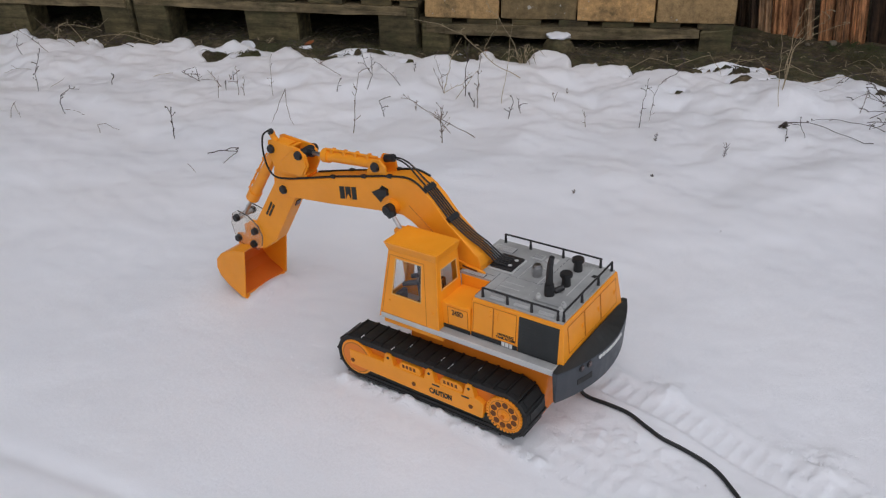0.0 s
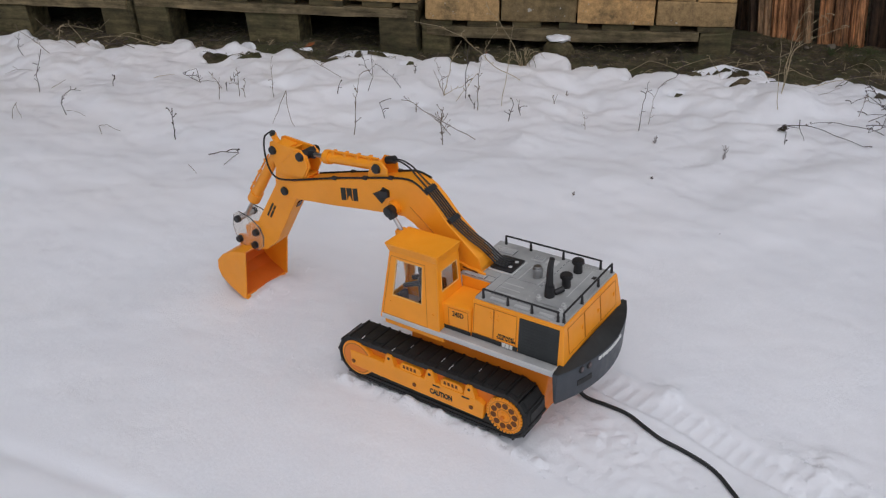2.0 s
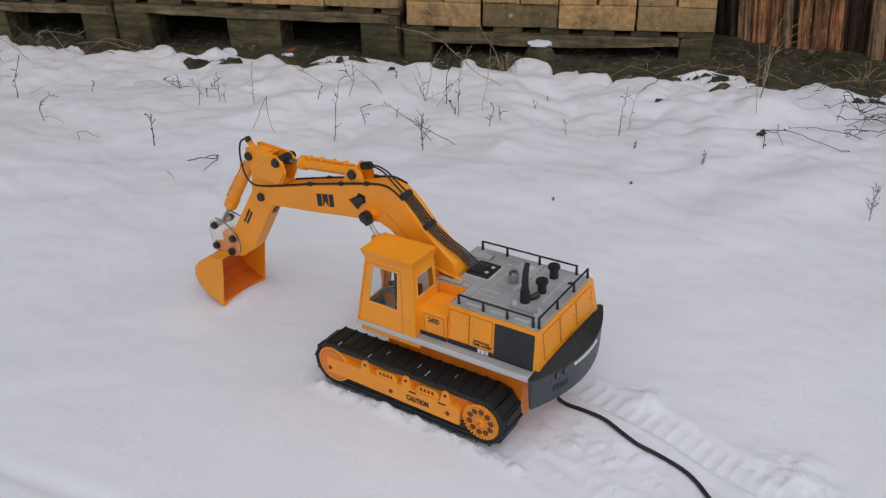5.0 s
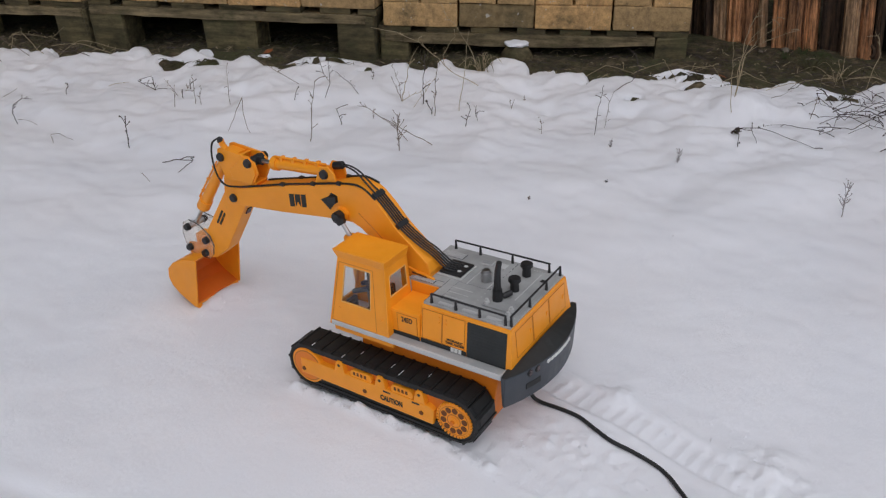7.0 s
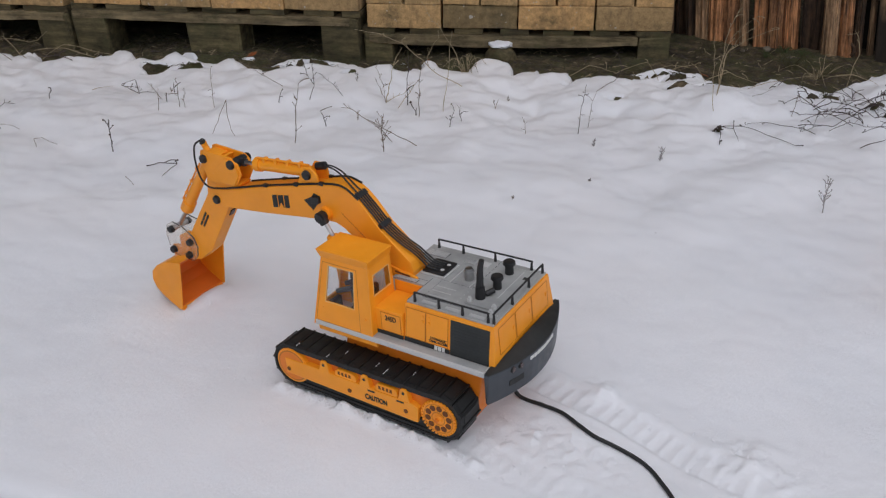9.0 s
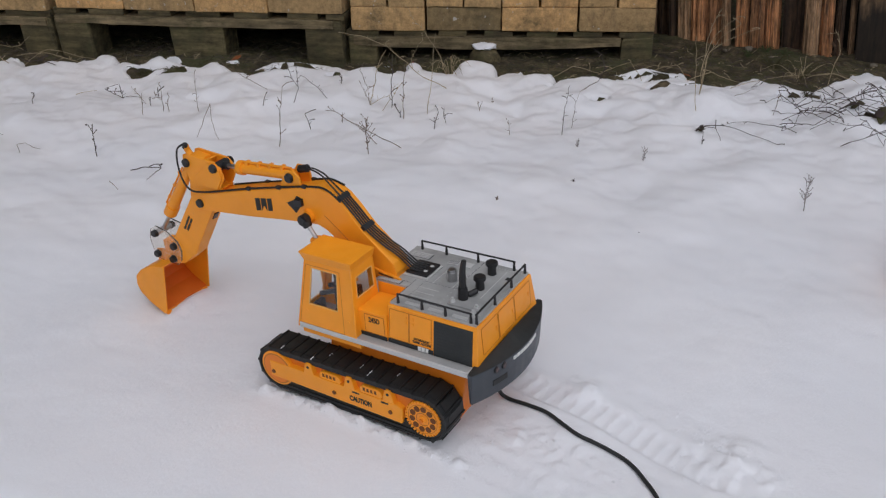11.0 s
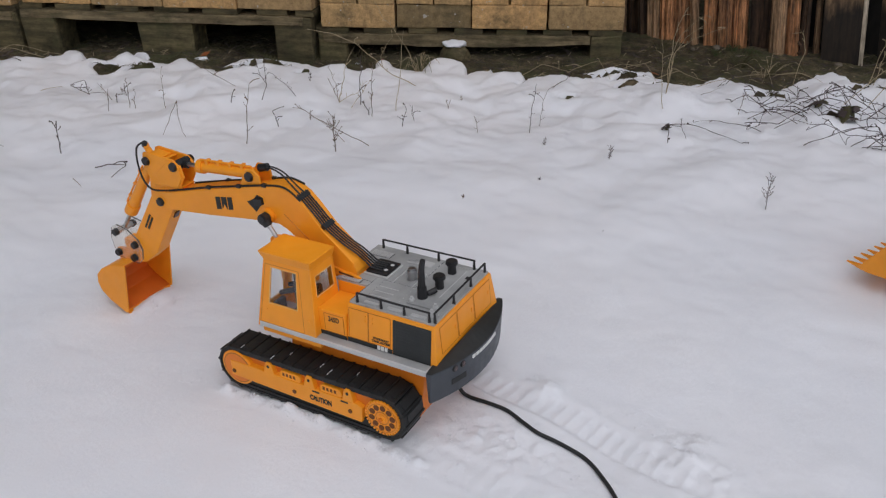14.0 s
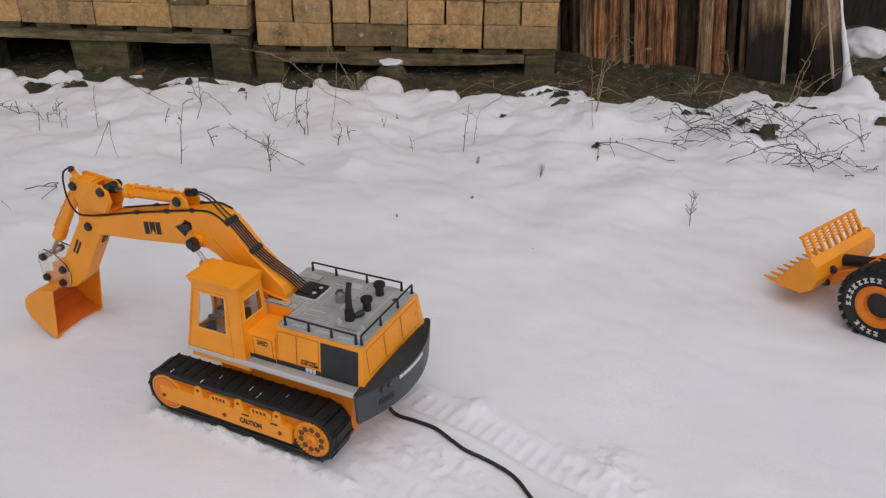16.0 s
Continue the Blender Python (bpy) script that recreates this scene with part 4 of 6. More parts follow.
    for posts in ([(0.083, -0.0635), (0.114, -0.0635), (0.1435, -0.0635), (0.1745, -0.0635)], [(0.041, 0.054), (0.075, 0.0545), (0.118, 0.055), (0.165, 0.0555)], [(0.1805, -0.062), (0.180, -0.020), (0.1795, 0.020), (0.179, 0.055)]):
        rail = part("railing", hose([(*posts[0], 0.161), (*posts[0], zt - 0.001), (posts[0][0] * 0.93 + posts[1][0] * 0.07, posts[0][1] * 0.93 + posts[1][1] * 0.07, zt)] + [(*p, zt) for p in posts[1:-1]] + [(posts[-1][0] * 0.93 + posts[-2][0] * 0.07, posts[-1][1] * 0.93 + posts[-2][1] * 0.07, zt), (*posts[-1], zt - 0.001), (*posts[-1], 0.161)], 0.00125, 6, 4), BLACK, th, "black handrail", True)
        for p in posts:
            part("rail_post", rod((*p, 0.1605), (*p, zt - 0.0005), 0.0019, 0.0012, 8), BLACK, rail)
    # rear wall panels
    for y0, y1 in ((-0.060, -0.024), (-0.022, 0.014), (0.016, 0.054)):
        own = bmesh.new()
        rx = lambda z: 0.187 - 0.0035 * (z - 0.1124) / 0.0461
        ring = [(y0, 0.122), (y1, 0.122), (y1, 0.1535), (y0, 0.1535)]
        loft(own, [(rx(c) - 0.002, a, c) for a, c in ring], [(rx(c) + 0.0006, a, c) for a, c in ring])
        part("rear_door", _finish(own, 0.0005, None), YELLOW, body)
        part("door_outline", panel_line([(rx(c) + 0.0005, a, c) for a, c in ring]), SEAM, body)
        part("latch", block(rx(0.138), rx(0.138) + 0.0016, y1 - 0.006, y1 - 0.004, 0.136, 0.141, 0.0003), YELLOW, body)
    # counterweight with a bowed back
    plan = lambda k, grow: [(0.1815, -0.0885 - grow)] + [(0.188 + grow + 0.023 * (1 - (2 * i / 14 - 1) ** 2), -0.0885 + 0.171 * i / 14) for i in range(15)] + [(0.1815, 0.0825 + grow)]
    own = bmesh.new()
    low, mid = plan(0, -0.003), plan(0, 0.0)
    a = [(px, py, 0.0735) for px, py in low]
    b = [(px, py, 0.1125) for px, py in mid]
    loft(own, a, b)
    cw = part("counterweight", _finish(own, 0.0016, None), DARKGREY, th, "dark grey bowed counterweight")
    own = bmesh.new()
    top = [(0.1815, -0.070)] + [(0.1865 + 0.004 * (1 - (2 * i / 14 - 1) ** 2), -0.068 + 0.130 * i / 14) for i in range(15)] + [(0.1815, 0.064)]
    loft(own, [(px, py, 0.1127) for px, py in mid], [(px, py, 0.121 - 0.006 * abs(py) / 0.07) for px, py in top])
    part("counterweight_top", _finish(own, 0.0008, None), PANEL, cw, "charcoal sloping top")
    bow = lambda yy: 0.188 + 0.023 * (1 - (2 * (yy + 0.0885) / 0.171 - 1) ** 2)
    for yy in (-0.058, -0.047):
        part("light_socket", rod((bow(yy) - 0.003, yy, 0.1070), (bow(yy) + 0.0003, yy, 0.1070), 0.0045, seg=16), INK, cw)
        part("tail_light", rod((bow(yy) - 0.003, yy, 0.1070), (bow(yy) + 0.0006, yy, 0.1070), 0.0032, seg=12), REDLENS, cw, "small dark red round tail light")
    for k in range(8):
        yy = -0.030 + k * 0.0066
        part("logo_bar", block(bow(yy) - 0.004, bow(yy) + 0.0006, yy - 0.0026, yy + 0.0026, 0.1060, 0.1098), WHITEINK, cw)
    slot = block(-0.002, 0.0016, -0.011, 0.011, -0.0036, 0.0036, 0.0006)
    slot.transform(pose(bow(-0.055) - 0.0018, -0.052, 0.0905, 0, 0, -17))
    part("tow_slot", slot, INK, cw)
    # cab: walls round open windows, then glazing
    cab = part("cab", bmesh.new(), YELLOW, th, "yellow cab with clear windows")
    zb, zt2 = 0.1065, 0.1945
    low = (-0.0485, 0.0365, -0.0855, -0.0335)
    high = (-0.0340, 0.0315, -0.0760, -0.0345)
    lerp = lambda i, z: low[i] + (high[i] - low[i]) * (z - zb) / (zt2 - zb)

    def wall(name, axis, cells, t=0.0022):
        """cells: (u0, u1, z0, z1) as shares of the wall's width, or heights."""
        bm = bmesh.new()
        for u0, u1, z0, z1 in cells:
            ring = []
            for u, z in ((u0, z0), (u1, z0), (u1, z1), (u0, z1)):
                x0, x1, y0, y1 = (lerp(i, z) for i in range(4))
                out = {"n": (x0 + u * (x1 - x0), y0, z), "f": (x0 + u * (x1 - x0), y1, z), "r": (x1, y0 + u * (y1 - y0), z), "a": (x0, y0 + u * (y1 - y0), z)}[axis]
                into = {"n": (0, t, 0), "f": (0, -t, 0), "r": (-t, 0, 0), "a": (t, 0, 0)}[axis]
                ring.append((Vector(out), Vector(out) + Vector(into)))
            loft(bm, [p[0] for p in ring], [p[1] for p in ring])
        bmesh.ops.remove_doubles(bm, verts=bm.verts, dist=1e-5)
        return part(name, bm, YELLOW, cab)

    def framed(name, axis, u0, u1, z0, z1):
        w = wall(name, axis, [(0, 1, zb, z0), (0, 1, z1, zt2), (0, u0, z0, z1), (u1, 1, z0, z1)])
        bm = bmesh.new()
        ring = []
        for u, z in ((u0, z0), (u1, z0), (u1, z1), (u0, z1)):
            x0, x1, y0, y1 = (lerp(i, z) for i in range(4))
            ring.append({"n": (x0 + u * (x1 - x0), y0 + 0.001, z), "f": (x0 + u * (x1 - x0), y1 - 0.001, z), "r": (x1 - 0.001, y0 + u * (y1 - y0), z), "a": (x0 + 0.001, y0 + u * (y1 - y0), z)}[axis])
        into = {"n": (0, 0.0006, 0), "f": (0, -0.0006, 0), "r": (-0.0006, 0, 0), "a": (0.0006, 0, 0)}[axis]
        loft(bm, ring, [tuple(Vector(p) + Vector(into)) for p in ring])
        g = part("window_pane", bm, GLASS, cab, "clear plastic window")
        g.visible_shadow = False
        rim = bmesh.new()
        out = Vector(into) * -1.6
        for p, q in zip(ring, ring[1:] + ring[:1]):
            hose([Vector(p) + out, Vector(q) + out], 0.00055, 5, 1, rim)
        part("window_rim", rim, RIM, cab, "pale plastic window edge")
        return w

    for i, j in ((0, 2), (1, 2), (0, 3), (1, 3)):
        inx, iny = (0.0009 if i == 0 else -0.0009), (0.0009 if j == 2 else -0.0009)
        part("corner_post", rod((low[i] + inx, low[j] + iny, zb), (high[i] + inx, high[j] + iny, zt2), 0.0013, seg=10), YELLOW, cab, smooth=True)
    framed("cab_wall", "n", 0.17, 0.70, 0.1395, 0.1855)
    framed("cab_wall", "f", 0.12, 0.86, 0.135, 0.188)
    framed("cab_wall", "r", 0.18, 0.88, 0.158, 0.183)
    framed("cab_wall", "a", 0.12, 0.88, 0.130, 0.188)
    own = bmesh.new()
    ring = [(-0.0445, 0.1125), (0.0195, 0.1125), (0.0150, 0.1885), (-0.0320, 0.1885)]
    fy = lambda z: lerp(2, z)
    # thin door outline proud of the near wall
    for (xa, za), (xb, zb2) in zip(ring, ring[1:] + ring[:1]):
        hose([(xa, fy(za) + 0.0001, za), (xb, fy(zb2) + 0.0001, zb2)], 0.00042, 5, 1, own)
    part("door_outline", own, SEAM, cab)
    part("door_knob", rod((0.027, fy(0.131), 0.131), (0.027, fy(0.131) - 0.0016, 0.131), 0.0013, seg=10), YELLOW, cab)
    part("door_knob", rod((-0.033, fy(0.131), 0.131), (-0.033, fy(0.131) - 0.0012, 0.131), 0.0011, seg=10), YELLOW, cab)
    roof = frustum((-0.0345, 0.0320, -0.0765, -0.0340), 0.1940, (-0.0385, 0.0345, -0.0795, -0.0325), 0.2045, 0.0010)
    part("roof", roof, YELLOW, cab)
    part("cab_floor", block(-0.045, 0.034, -0.082, -0.036, 0.1070, 0.1100), DARKGREY, cab)
    seat = part("seat", frustum((-0.004, 0.020, -0.070, -0.046), 0.110, (-0.004, 0.020, -0.070, -0.046), 0.132, 0.002), BLACK, cab)
    part("seat_back", block(0.016, 0.022, -0.070, -0.046, 0.130, 0.160, 0.002), BLACK, cab)
    part("control_console", block(-0.038, -0.032, -0.070, -0.050, 0.110, 0.130, 0.001), DARKGREY, cab)
    # small plain driver figure
    fig = rod((0.008, -0.060, 0.128), (0.002, -0.060, 0.166), 0.0125, 0.0095, 12, bevel=0.003)
    rod((0.002, -0.060, 0.165), (0.001, -0.060, 0.184), 0.0075, 0.0068, 12, fig, 0.003)
    rod((0.004, -0.048, 0.160), (-0.022, -0.052, 0.150), 0.0036, 0.003, 8, fig)
    rod((0.004, -0.070, 0.160), (-0.022, -0.068, 0.148), 0.0036, 0.003, 8, fig)
    part("driver_figure", fig, SEATBLUE, cab, "dark plastic driver doll", True)
    arm(th)
    return th


YC = -0.006  # middle of the arm


def across(h):
    """The two sides of the arm at half width h."""
    return YC - h, YC + h


def pin(x, h, z, r, parent):
    for s in (-1, 1):
        part("pin", rod((x, YC + s * h, z), (x, YC + s * (h + 0.0042), z), r, r * 0.82, bevel=0.0007, seg=18), BLACK, parent, "black pin cap", True)


def plates(name, outline, h0, h1, mat, parent, bevel=0.001, label=""):
    """The same plate on both sides of the arm, between half widths h0 and h1."""
    for s in (-1, 1):
        y0, y1 = sorted((YC + s * h0, YC + s * h1))
        part(name, plate(outline, y0, y1, bevel), mat, parent, label)


def arm(th):
    # boom
    outline = [(-0.262, 0.186), (-0.167, 0.195), (-0.111, 0.202), (-0.075, 0.206), (-0.055, 0.207), (-0.042, 0.202), (-0.022, 0.187), (0.000, 0.172), (0.026, 0.152), (0.050, 0.152), (0.053, 0.168), (0.049, 0.1790), (0.032, 0.1930), (0.009, 0.2125), (-0.010, 0.2345), (-0.022, 0.2460), (-0.033, 0.2525), (-0.046, 0.2555), (-0.060, 0.2545), (-0.086, 0.2490), (-0.160, 0.2325), (-0.236, 0.213), (-0.256, 0.211), (-0.264, 0.204), (-0.267, 0.195)]
    boom = part("boom", plate(outline, *across(0.014), 0.0014), YELLOW, th, "yellow bent excavator boom")
    plates("boom_foot", [(0.024, 0.1605), (0.060, 0.1605), (0.059, 0.1635), (0.046, 0.1665), (0.036, 0.1660)], 0.0142, 0.0175, YELLOW, boom)
    part("boom_base", plate([(0.020, 0.1600), (0.053, 0.1600), (0.051, 0.1632), (0.024, 0.1690), (0.020, 0.1690)], YC - 0.0162, YC + 0.0162, 0.001), YELLOW, boom, "yellow boom mounting block")
    part("base_slot", plate([(0.030, 0.1640), (0.0500, 0.1622), (0.0500, 0.1640), (0.030, 0.1660)], YC - 0.0182, YC - 0.0174), HOLE, boom)
    part("pivot_bush", rod((-0.068, YC - 0.020, 0.216), (-0.068, YC + 0.020, 0.216), 0.0095, bevel=0.001, seg=20), YELLOW, boom, smooth=True)
    part("boom_seam", hose([(0.018, YC - 0.0142, 0.163), (0.006, YC - 0.0142, 0.180), (-0.020, YC - 0.0142, 0.203), (-0.044, YC - 0.0142, 0.222)], 0.0004, 5, 3), SEAM, boom)
    pin(-0.250, 0.014, 0.197, 0.0062, boom)
    # maker's mark and arrow as plain shapes on both faces
    for s in (-1, 1):
        f0, f1 = sorted((YC + s * 0.0141, YC + s * 0.0146))
        g0, g1 = sorted((YC + s * 0.0141, YC + s * 0.0150))
        for dx, w in ((-0.0098, 0.0076), (0.0, 0.0082), (0.0096, 0.0072)):
            cx, cz = -0.1375 + dx, 0.2175 + dx * 0.16
            part("logo_shape", plate([(cx - w / 2, cz - 0.0090), (cx + w / 2, cz - 0.0076), (cx + w / 2, cz + 0.0090), (cx - w / 2, cz + 0.0076)], f0, f1), INK, boom)
        part("logo_triangle", plate([(-0.1412, 0.2085), (-0.1335, 0.2098), (-0.1373, 0.2160)], g0, g1), YELLOW, boom)
        part("arrow_mark", plate([(-0.0995, 0.2275), (-0.0865, 0.2165), (-0.0800, 0.2250), (-0.0735, 0.2290), (-0.0740, 0.2370), (-0.0830, 0.2395), (-0.0870, 0.2340)], f0, f1), INK, boom)
    part("arrow_block", plate([(-0.0865, 0.2260), (-0.0745, 0.2285), (-0.0745, 0.2365), (-0.0865, 0.2350)], YC - 0.0175, YC - 0.0146, 0.0008), BLACK, boom)
    # lift cylinders from the boom down behind the cab
    for s in (-1, 1):
        y = YC + s * 0.0255
        cyl = part("lift_cylinder", rod((-0.046, y, 0.160), (-0.0505, y, 0.193), 0.0060, bevel=0.001), YELLOW, th, smooth=True)
        part("gland", rod((-0.0500, y, 0.190), (-0.0510, y, 0.1965), 0.0078, bevel=0.0012), YELLOW, cyl, smooth=True)
        part("lift_rod", rod((-0.0505, y, 0.195), (-0.063, y, 0.214), 0.0026), CHROME, cyl, "chrome rod", True)
        part("rod_eye", rod((-0.066, y - 0.0055, 0.2165), (-0.066, y + 0.0055, 0.2165), 0.0070, bevel=0.0014), BLACK, cyl, "black rod end", True)
        part("rod_collar", rod((-0.0605, y, 0.2085), (-0.065, y, 0.2155), 0.0056, 0.0066, bevel=0.0008), BLACK, cyl, smooth=True)
        part("cylinder_foot", rod((-0.042, y, 0.114), (-0.046, y, 0.161), 0.0050, bevel=0.001), YELLOW, cyl, smooth=True)
    # stick with its upper bracket
    st = [(-0.266, 0.224), (-0.270, 0.200), (-0.338, 0.104), (-0.337, 0.095), (-0.324, 0.088), (-0.308, 0.092), (-0.283, 0.112), (-0.238, 0.182), (-0.208, 0.224)]
    stick = part("stick", plate(st, *across(0.0110), 0.0012), YELLOW, th, "yellow excavator stick")
    br = [(-0.271, 0.250), (-0.268, 0.261), (-0.262, 0.2630), (-0.216, 0.2590), (-0.206, 0.252), (-0.2025, 0.238), (-0.214, 0.2190), (-0.262, 0.2190)]
    plates("bracket_plate", br, 0.0090, 0.0120, YELLOW, stick)
    rib = [(-0.246, 0.2235), (-0.250, 0.236), (-0.226, 0.2560), (-0.214, 0.2575), (-0.207, 0.251), (-0.2045, 0.238), (-0.215, 0.2215)]
    plates("bracket_boss", rib, 0.0121, 0.0138, YELLOW, stick, 0.0008)
    part("bracket_web", plate([(-0.262, 0.2195), (-0.235, 0.2575), (-0.230, 0.2575), (-0.247, 0.2195)], *across(0.0090)), YELLOW, stick)
    part("bracket_top", plate([(-0.262, 0.2570), (-0.240, 0.2550), (-0.240, 0.2575), (-0.262, 0.2600)], *across(0.0090)), YELLOW, stick)
    part("bracket_horn", hose([(-0.258, YC - 0.008, 0.262), (-0.260, YC - 0.010, 0.269), (-0.258, YC - 0.0125, 0.274)], 0.0040), YELLOW, stick, smooth=True)
    part("horn_tip", rod((-0.2605, YC - 0.0125, 0.2715), (-0.2575, YC - 0.0135, 0.2775), 0.0036, bevel=0.0008), BLACK, stick, smooth=True)
    pin(-0.2635, 0.0120, 0.2505, 0.0062, stick)
    pin(-0.2145, 0.0138, 0.2515, 0.0064, stick)
    for k, (lo, hi) in enumerate(((-0.0125, -0.0050), (-0.0035, 0.0125), (-0.0115, 0.0020), (0.0035, 0.0110))):
        bar = block(-0.0013, 0.0013, -0.0004, 0.0004, lo, hi)
        bar.transform(pose(-0.2865 + (k // 2) * 0.0046, YC - 0.0118, 0.160 - (k // 2) * 0.002, 0, 33, 0))
        part("printed_bar", bar, INK, stick)
    bar = block(-0.0012, 0.0012, -0.004, 0.004, -0.005, 0.005)
    bar.transform(pose(-0.2420, YC, 0.175, 0, 33, 0))
    part("red_mark", bar, REDLENS, stick)
    # stick cylinder on top of the boom
    ca, cb = Vector((-0.0925, YC, 0.2595)), Vector((-0.2145, YC, 0.2510))
    cyl = part("stick_cylinder", rod(ca, ca.lerp(cb, 0.70), 0.0070, bevel=0.0012, seg=18), YELLOW, th, "yellow hydraulic cylinder", True)
    part("gland", rod(ca.lerp(cb, 0.66), ca.lerp(cb, 0.755), 0.0090, bevel=0.0016, seg=18), YELLOW, cyl, smooth=True)
    part("piston_rod", rod(ca.lerp(cb, 0.75), cb, 0.0028), CHROME, cyl, "chrome rod", True)
    part("rod_end", rod((cb.x, YC - 0.0115, cb.z), (cb.x, YC + 0.0115, cb.z), 0.0066, bevel=0.001), BLACK, cyl, smooth=True)
    part("rod_neck", rod(ca.lerp(cb, 0.90), cb, 0.0052, bevel=0.0006), BLACK, cyl, smooth=True)
    part("cylinder_pipe", hose([ca + Vector((-0.004, -0.002, 0.0085)), ca.lerp(cb, 0.3) + Vector((0, -0.002, 0.0092)), ca.lerp(cb, 0.70) + Vector((0, -0.002, 0.0098))], 0.0014), YELLOW, cyl, smooth=True)
    for k in range(4):
        p = ca.lerp(cb, 0.14 + 0.155 * k)
        part("pipe_clip", block(p.x - 0.002, p.x + 0.002, YC - 0.005, YC + 0.002, p.z + 0.005, p.z + 0.0112, 0.0006), YELLOW, cyl)
    plates("clevis_plate", [(-0.112, 0.240), (-0.076, 0.248), (-0.078, 0.262), (-0.086, 0.269), (-0.097, 0.269), (-0.103, 0.260)], 0.0085, 0.0115, YELLOW, boom)
    pin(-0.0925, 0.0115, 0.2600, 0.0064, boom)
    # bucket cylinder in front of the stick
    ba, bb = Vector((-0.2635, YC, 0.2505)), Vector((-0.351, YC, 0.132))
    cyl = part("bucket_cylinder", rod(ba, ba.lerp(bb, 0.68), 0.0066, 0.0078, bevel=0.0012, seg=18), YELLOW, th, "yellow hydraulic cylinder", True)
    part("gland", rod(ba.lerp(bb, 0.64), ba.lerp(bb, 0.77), 0.0092, bevel=0.0018, seg=18), YELLOW, cyl, smooth=True)
    part("piston_rod", rod(ba.lerp(bb, 0.76), bb, 0.0028), CHROME, cyl, "chrome rod", True)
    part("cylinder_pipe", hose([ba.lerp(bb, 0.16) + Vector((-0.0085, -0.001, 0.004)), ba.lerp(bb, 0.4) + Vector((-0.0088, -0.001, 0.005)), ba.lerp(bb, 0.68) + Vector((-0.0090, -0.001, 0.006))], 0.0013), YELLOW, cyl, smooth=True)
    for k in range(3):
        p = ba.lerp(bb, 0.24 + 0.17 * k)
        part("pipe_clip", block(p.x - 0.0105, p.x - 0.004, YC - 0.003, YC + 0.002, p.z + 0.003, p.z + 0.0068, 0.0006), YELLOW, cyl)
    # clear link plates
    link = [(-0.350, 0.1425), (-0.361, 0.136), (-0.366, 0.120), (-0.363, 0.104), (-0.356, 0.0915), (-0.346, 0.090), (-0.330, 0.0885), (-0.319, 0.0885), (-0.3105, 0.097), (-0.307, 0.112), (-0.312, 0.126), (-0.330, 0.1385)]
    for s in (-1, 1):
        y0, y1 = sorted((YC + s * 0.0125, YC + s * 0.0150))
        l = part("link_plate", plate(link, y0, y1, 0.0006), CLEAR, th, "clear plastic bucket link")
        l.visible_shadow = False
        for px, pz in ((-0.352, 0.131), (-0.355, 0.099), (-0.319, 0.118), (-0.325, 0.097)):
            part("link_pin", rod((px, YC + s * 0.0125, pz), (px, YC + s * 0.0195, pz), 0.0056, 0.0048, bevel=0.0007, seg=14), BLACK, l, "black pin cap", True)
    part("link_bar", rod((-0.352, YC - 0.0125, 0.131), (-0.352, YC + 0.0125, 0.131), 0.0042), CHROME, th, smooth=True)
    part("link_block", block(-0.346, -0.330, *across(0.0085), 0.104, 0.120, 0.001), YELLOW, th)
    # bucket
    back = [(-0.326, 0.094), (-0.352, 0.089), (-0.374, 0.078), (-0.386, 0.066), (-0.3885, 0.052), (-0.384, 0.040), (-0.370, 0.028), (-0.343, 0.014)]
    cx, cz = -0.340, 0.056
    inner = [(px + (cx - px) * 0.055, pz + (cz - pz) * 0.055) for px, pz in back]
    bucket = part("bucket", plate(back + inner[::-1], -0.041, 0.041), YELLOW, th, "yellow digging bucket resting in snow")
    inmost = [(px + (cx - px) * 0.09, pz + (cz - pz) * 0.09) for px, pz in back]
    part("bucket_lining", plate([(px + (cx - px) * 0.058, pz + (cz - pz) * 0.058) for px, pz in back] + inmost[::-1], -0.0404, 0.0404), LINING, bucket, "deep orange bucket inside")
    for s in (-1, 1):
        part("bucket_side", plate(back + [(-0.3385, 0.016), (-0.3245, 0.092)], min(s * 0.0405, s * 0.0428), max(s * 0.0405, s * 0.0428), 0.0007), YELLOW, bucket)
        y0, y1 = sorted((YC + s * 0.008, YC + s * 0.0115))
        part("bucket_ear", plate([(-0.362, 0.086), (-0.318, 0.092), (-0.320, 0.103), (-0.328, 0.105), (-0.350, 0.106), (-0.360, 0.104)], y0, y1, 0.0006), YELLOW, bucket)
    for k in range(5):
        yy = -0.036 + 0.018 * k
        tooth = bmesh.new()
        loft(tooth, [(-0.352, yy - 0.005, 0.0215), (-0.352, yy + 0.005, 0.0215), (-0.347, yy + 0.005, 0.0150), (-0.347, yy - 0.005, 0.0150)], [(-0.333, yy - 0.0035, 0.0095), (-0.333, yy + 0.0035, 0.0095), (-0.3325, yy + 0.0035, 0.0070), (-0.3325, yy - 0.0035, 0.0070)])
        part("bucket_tooth", _finish(tooth, 0.0006, None), YELLOW, bucket)
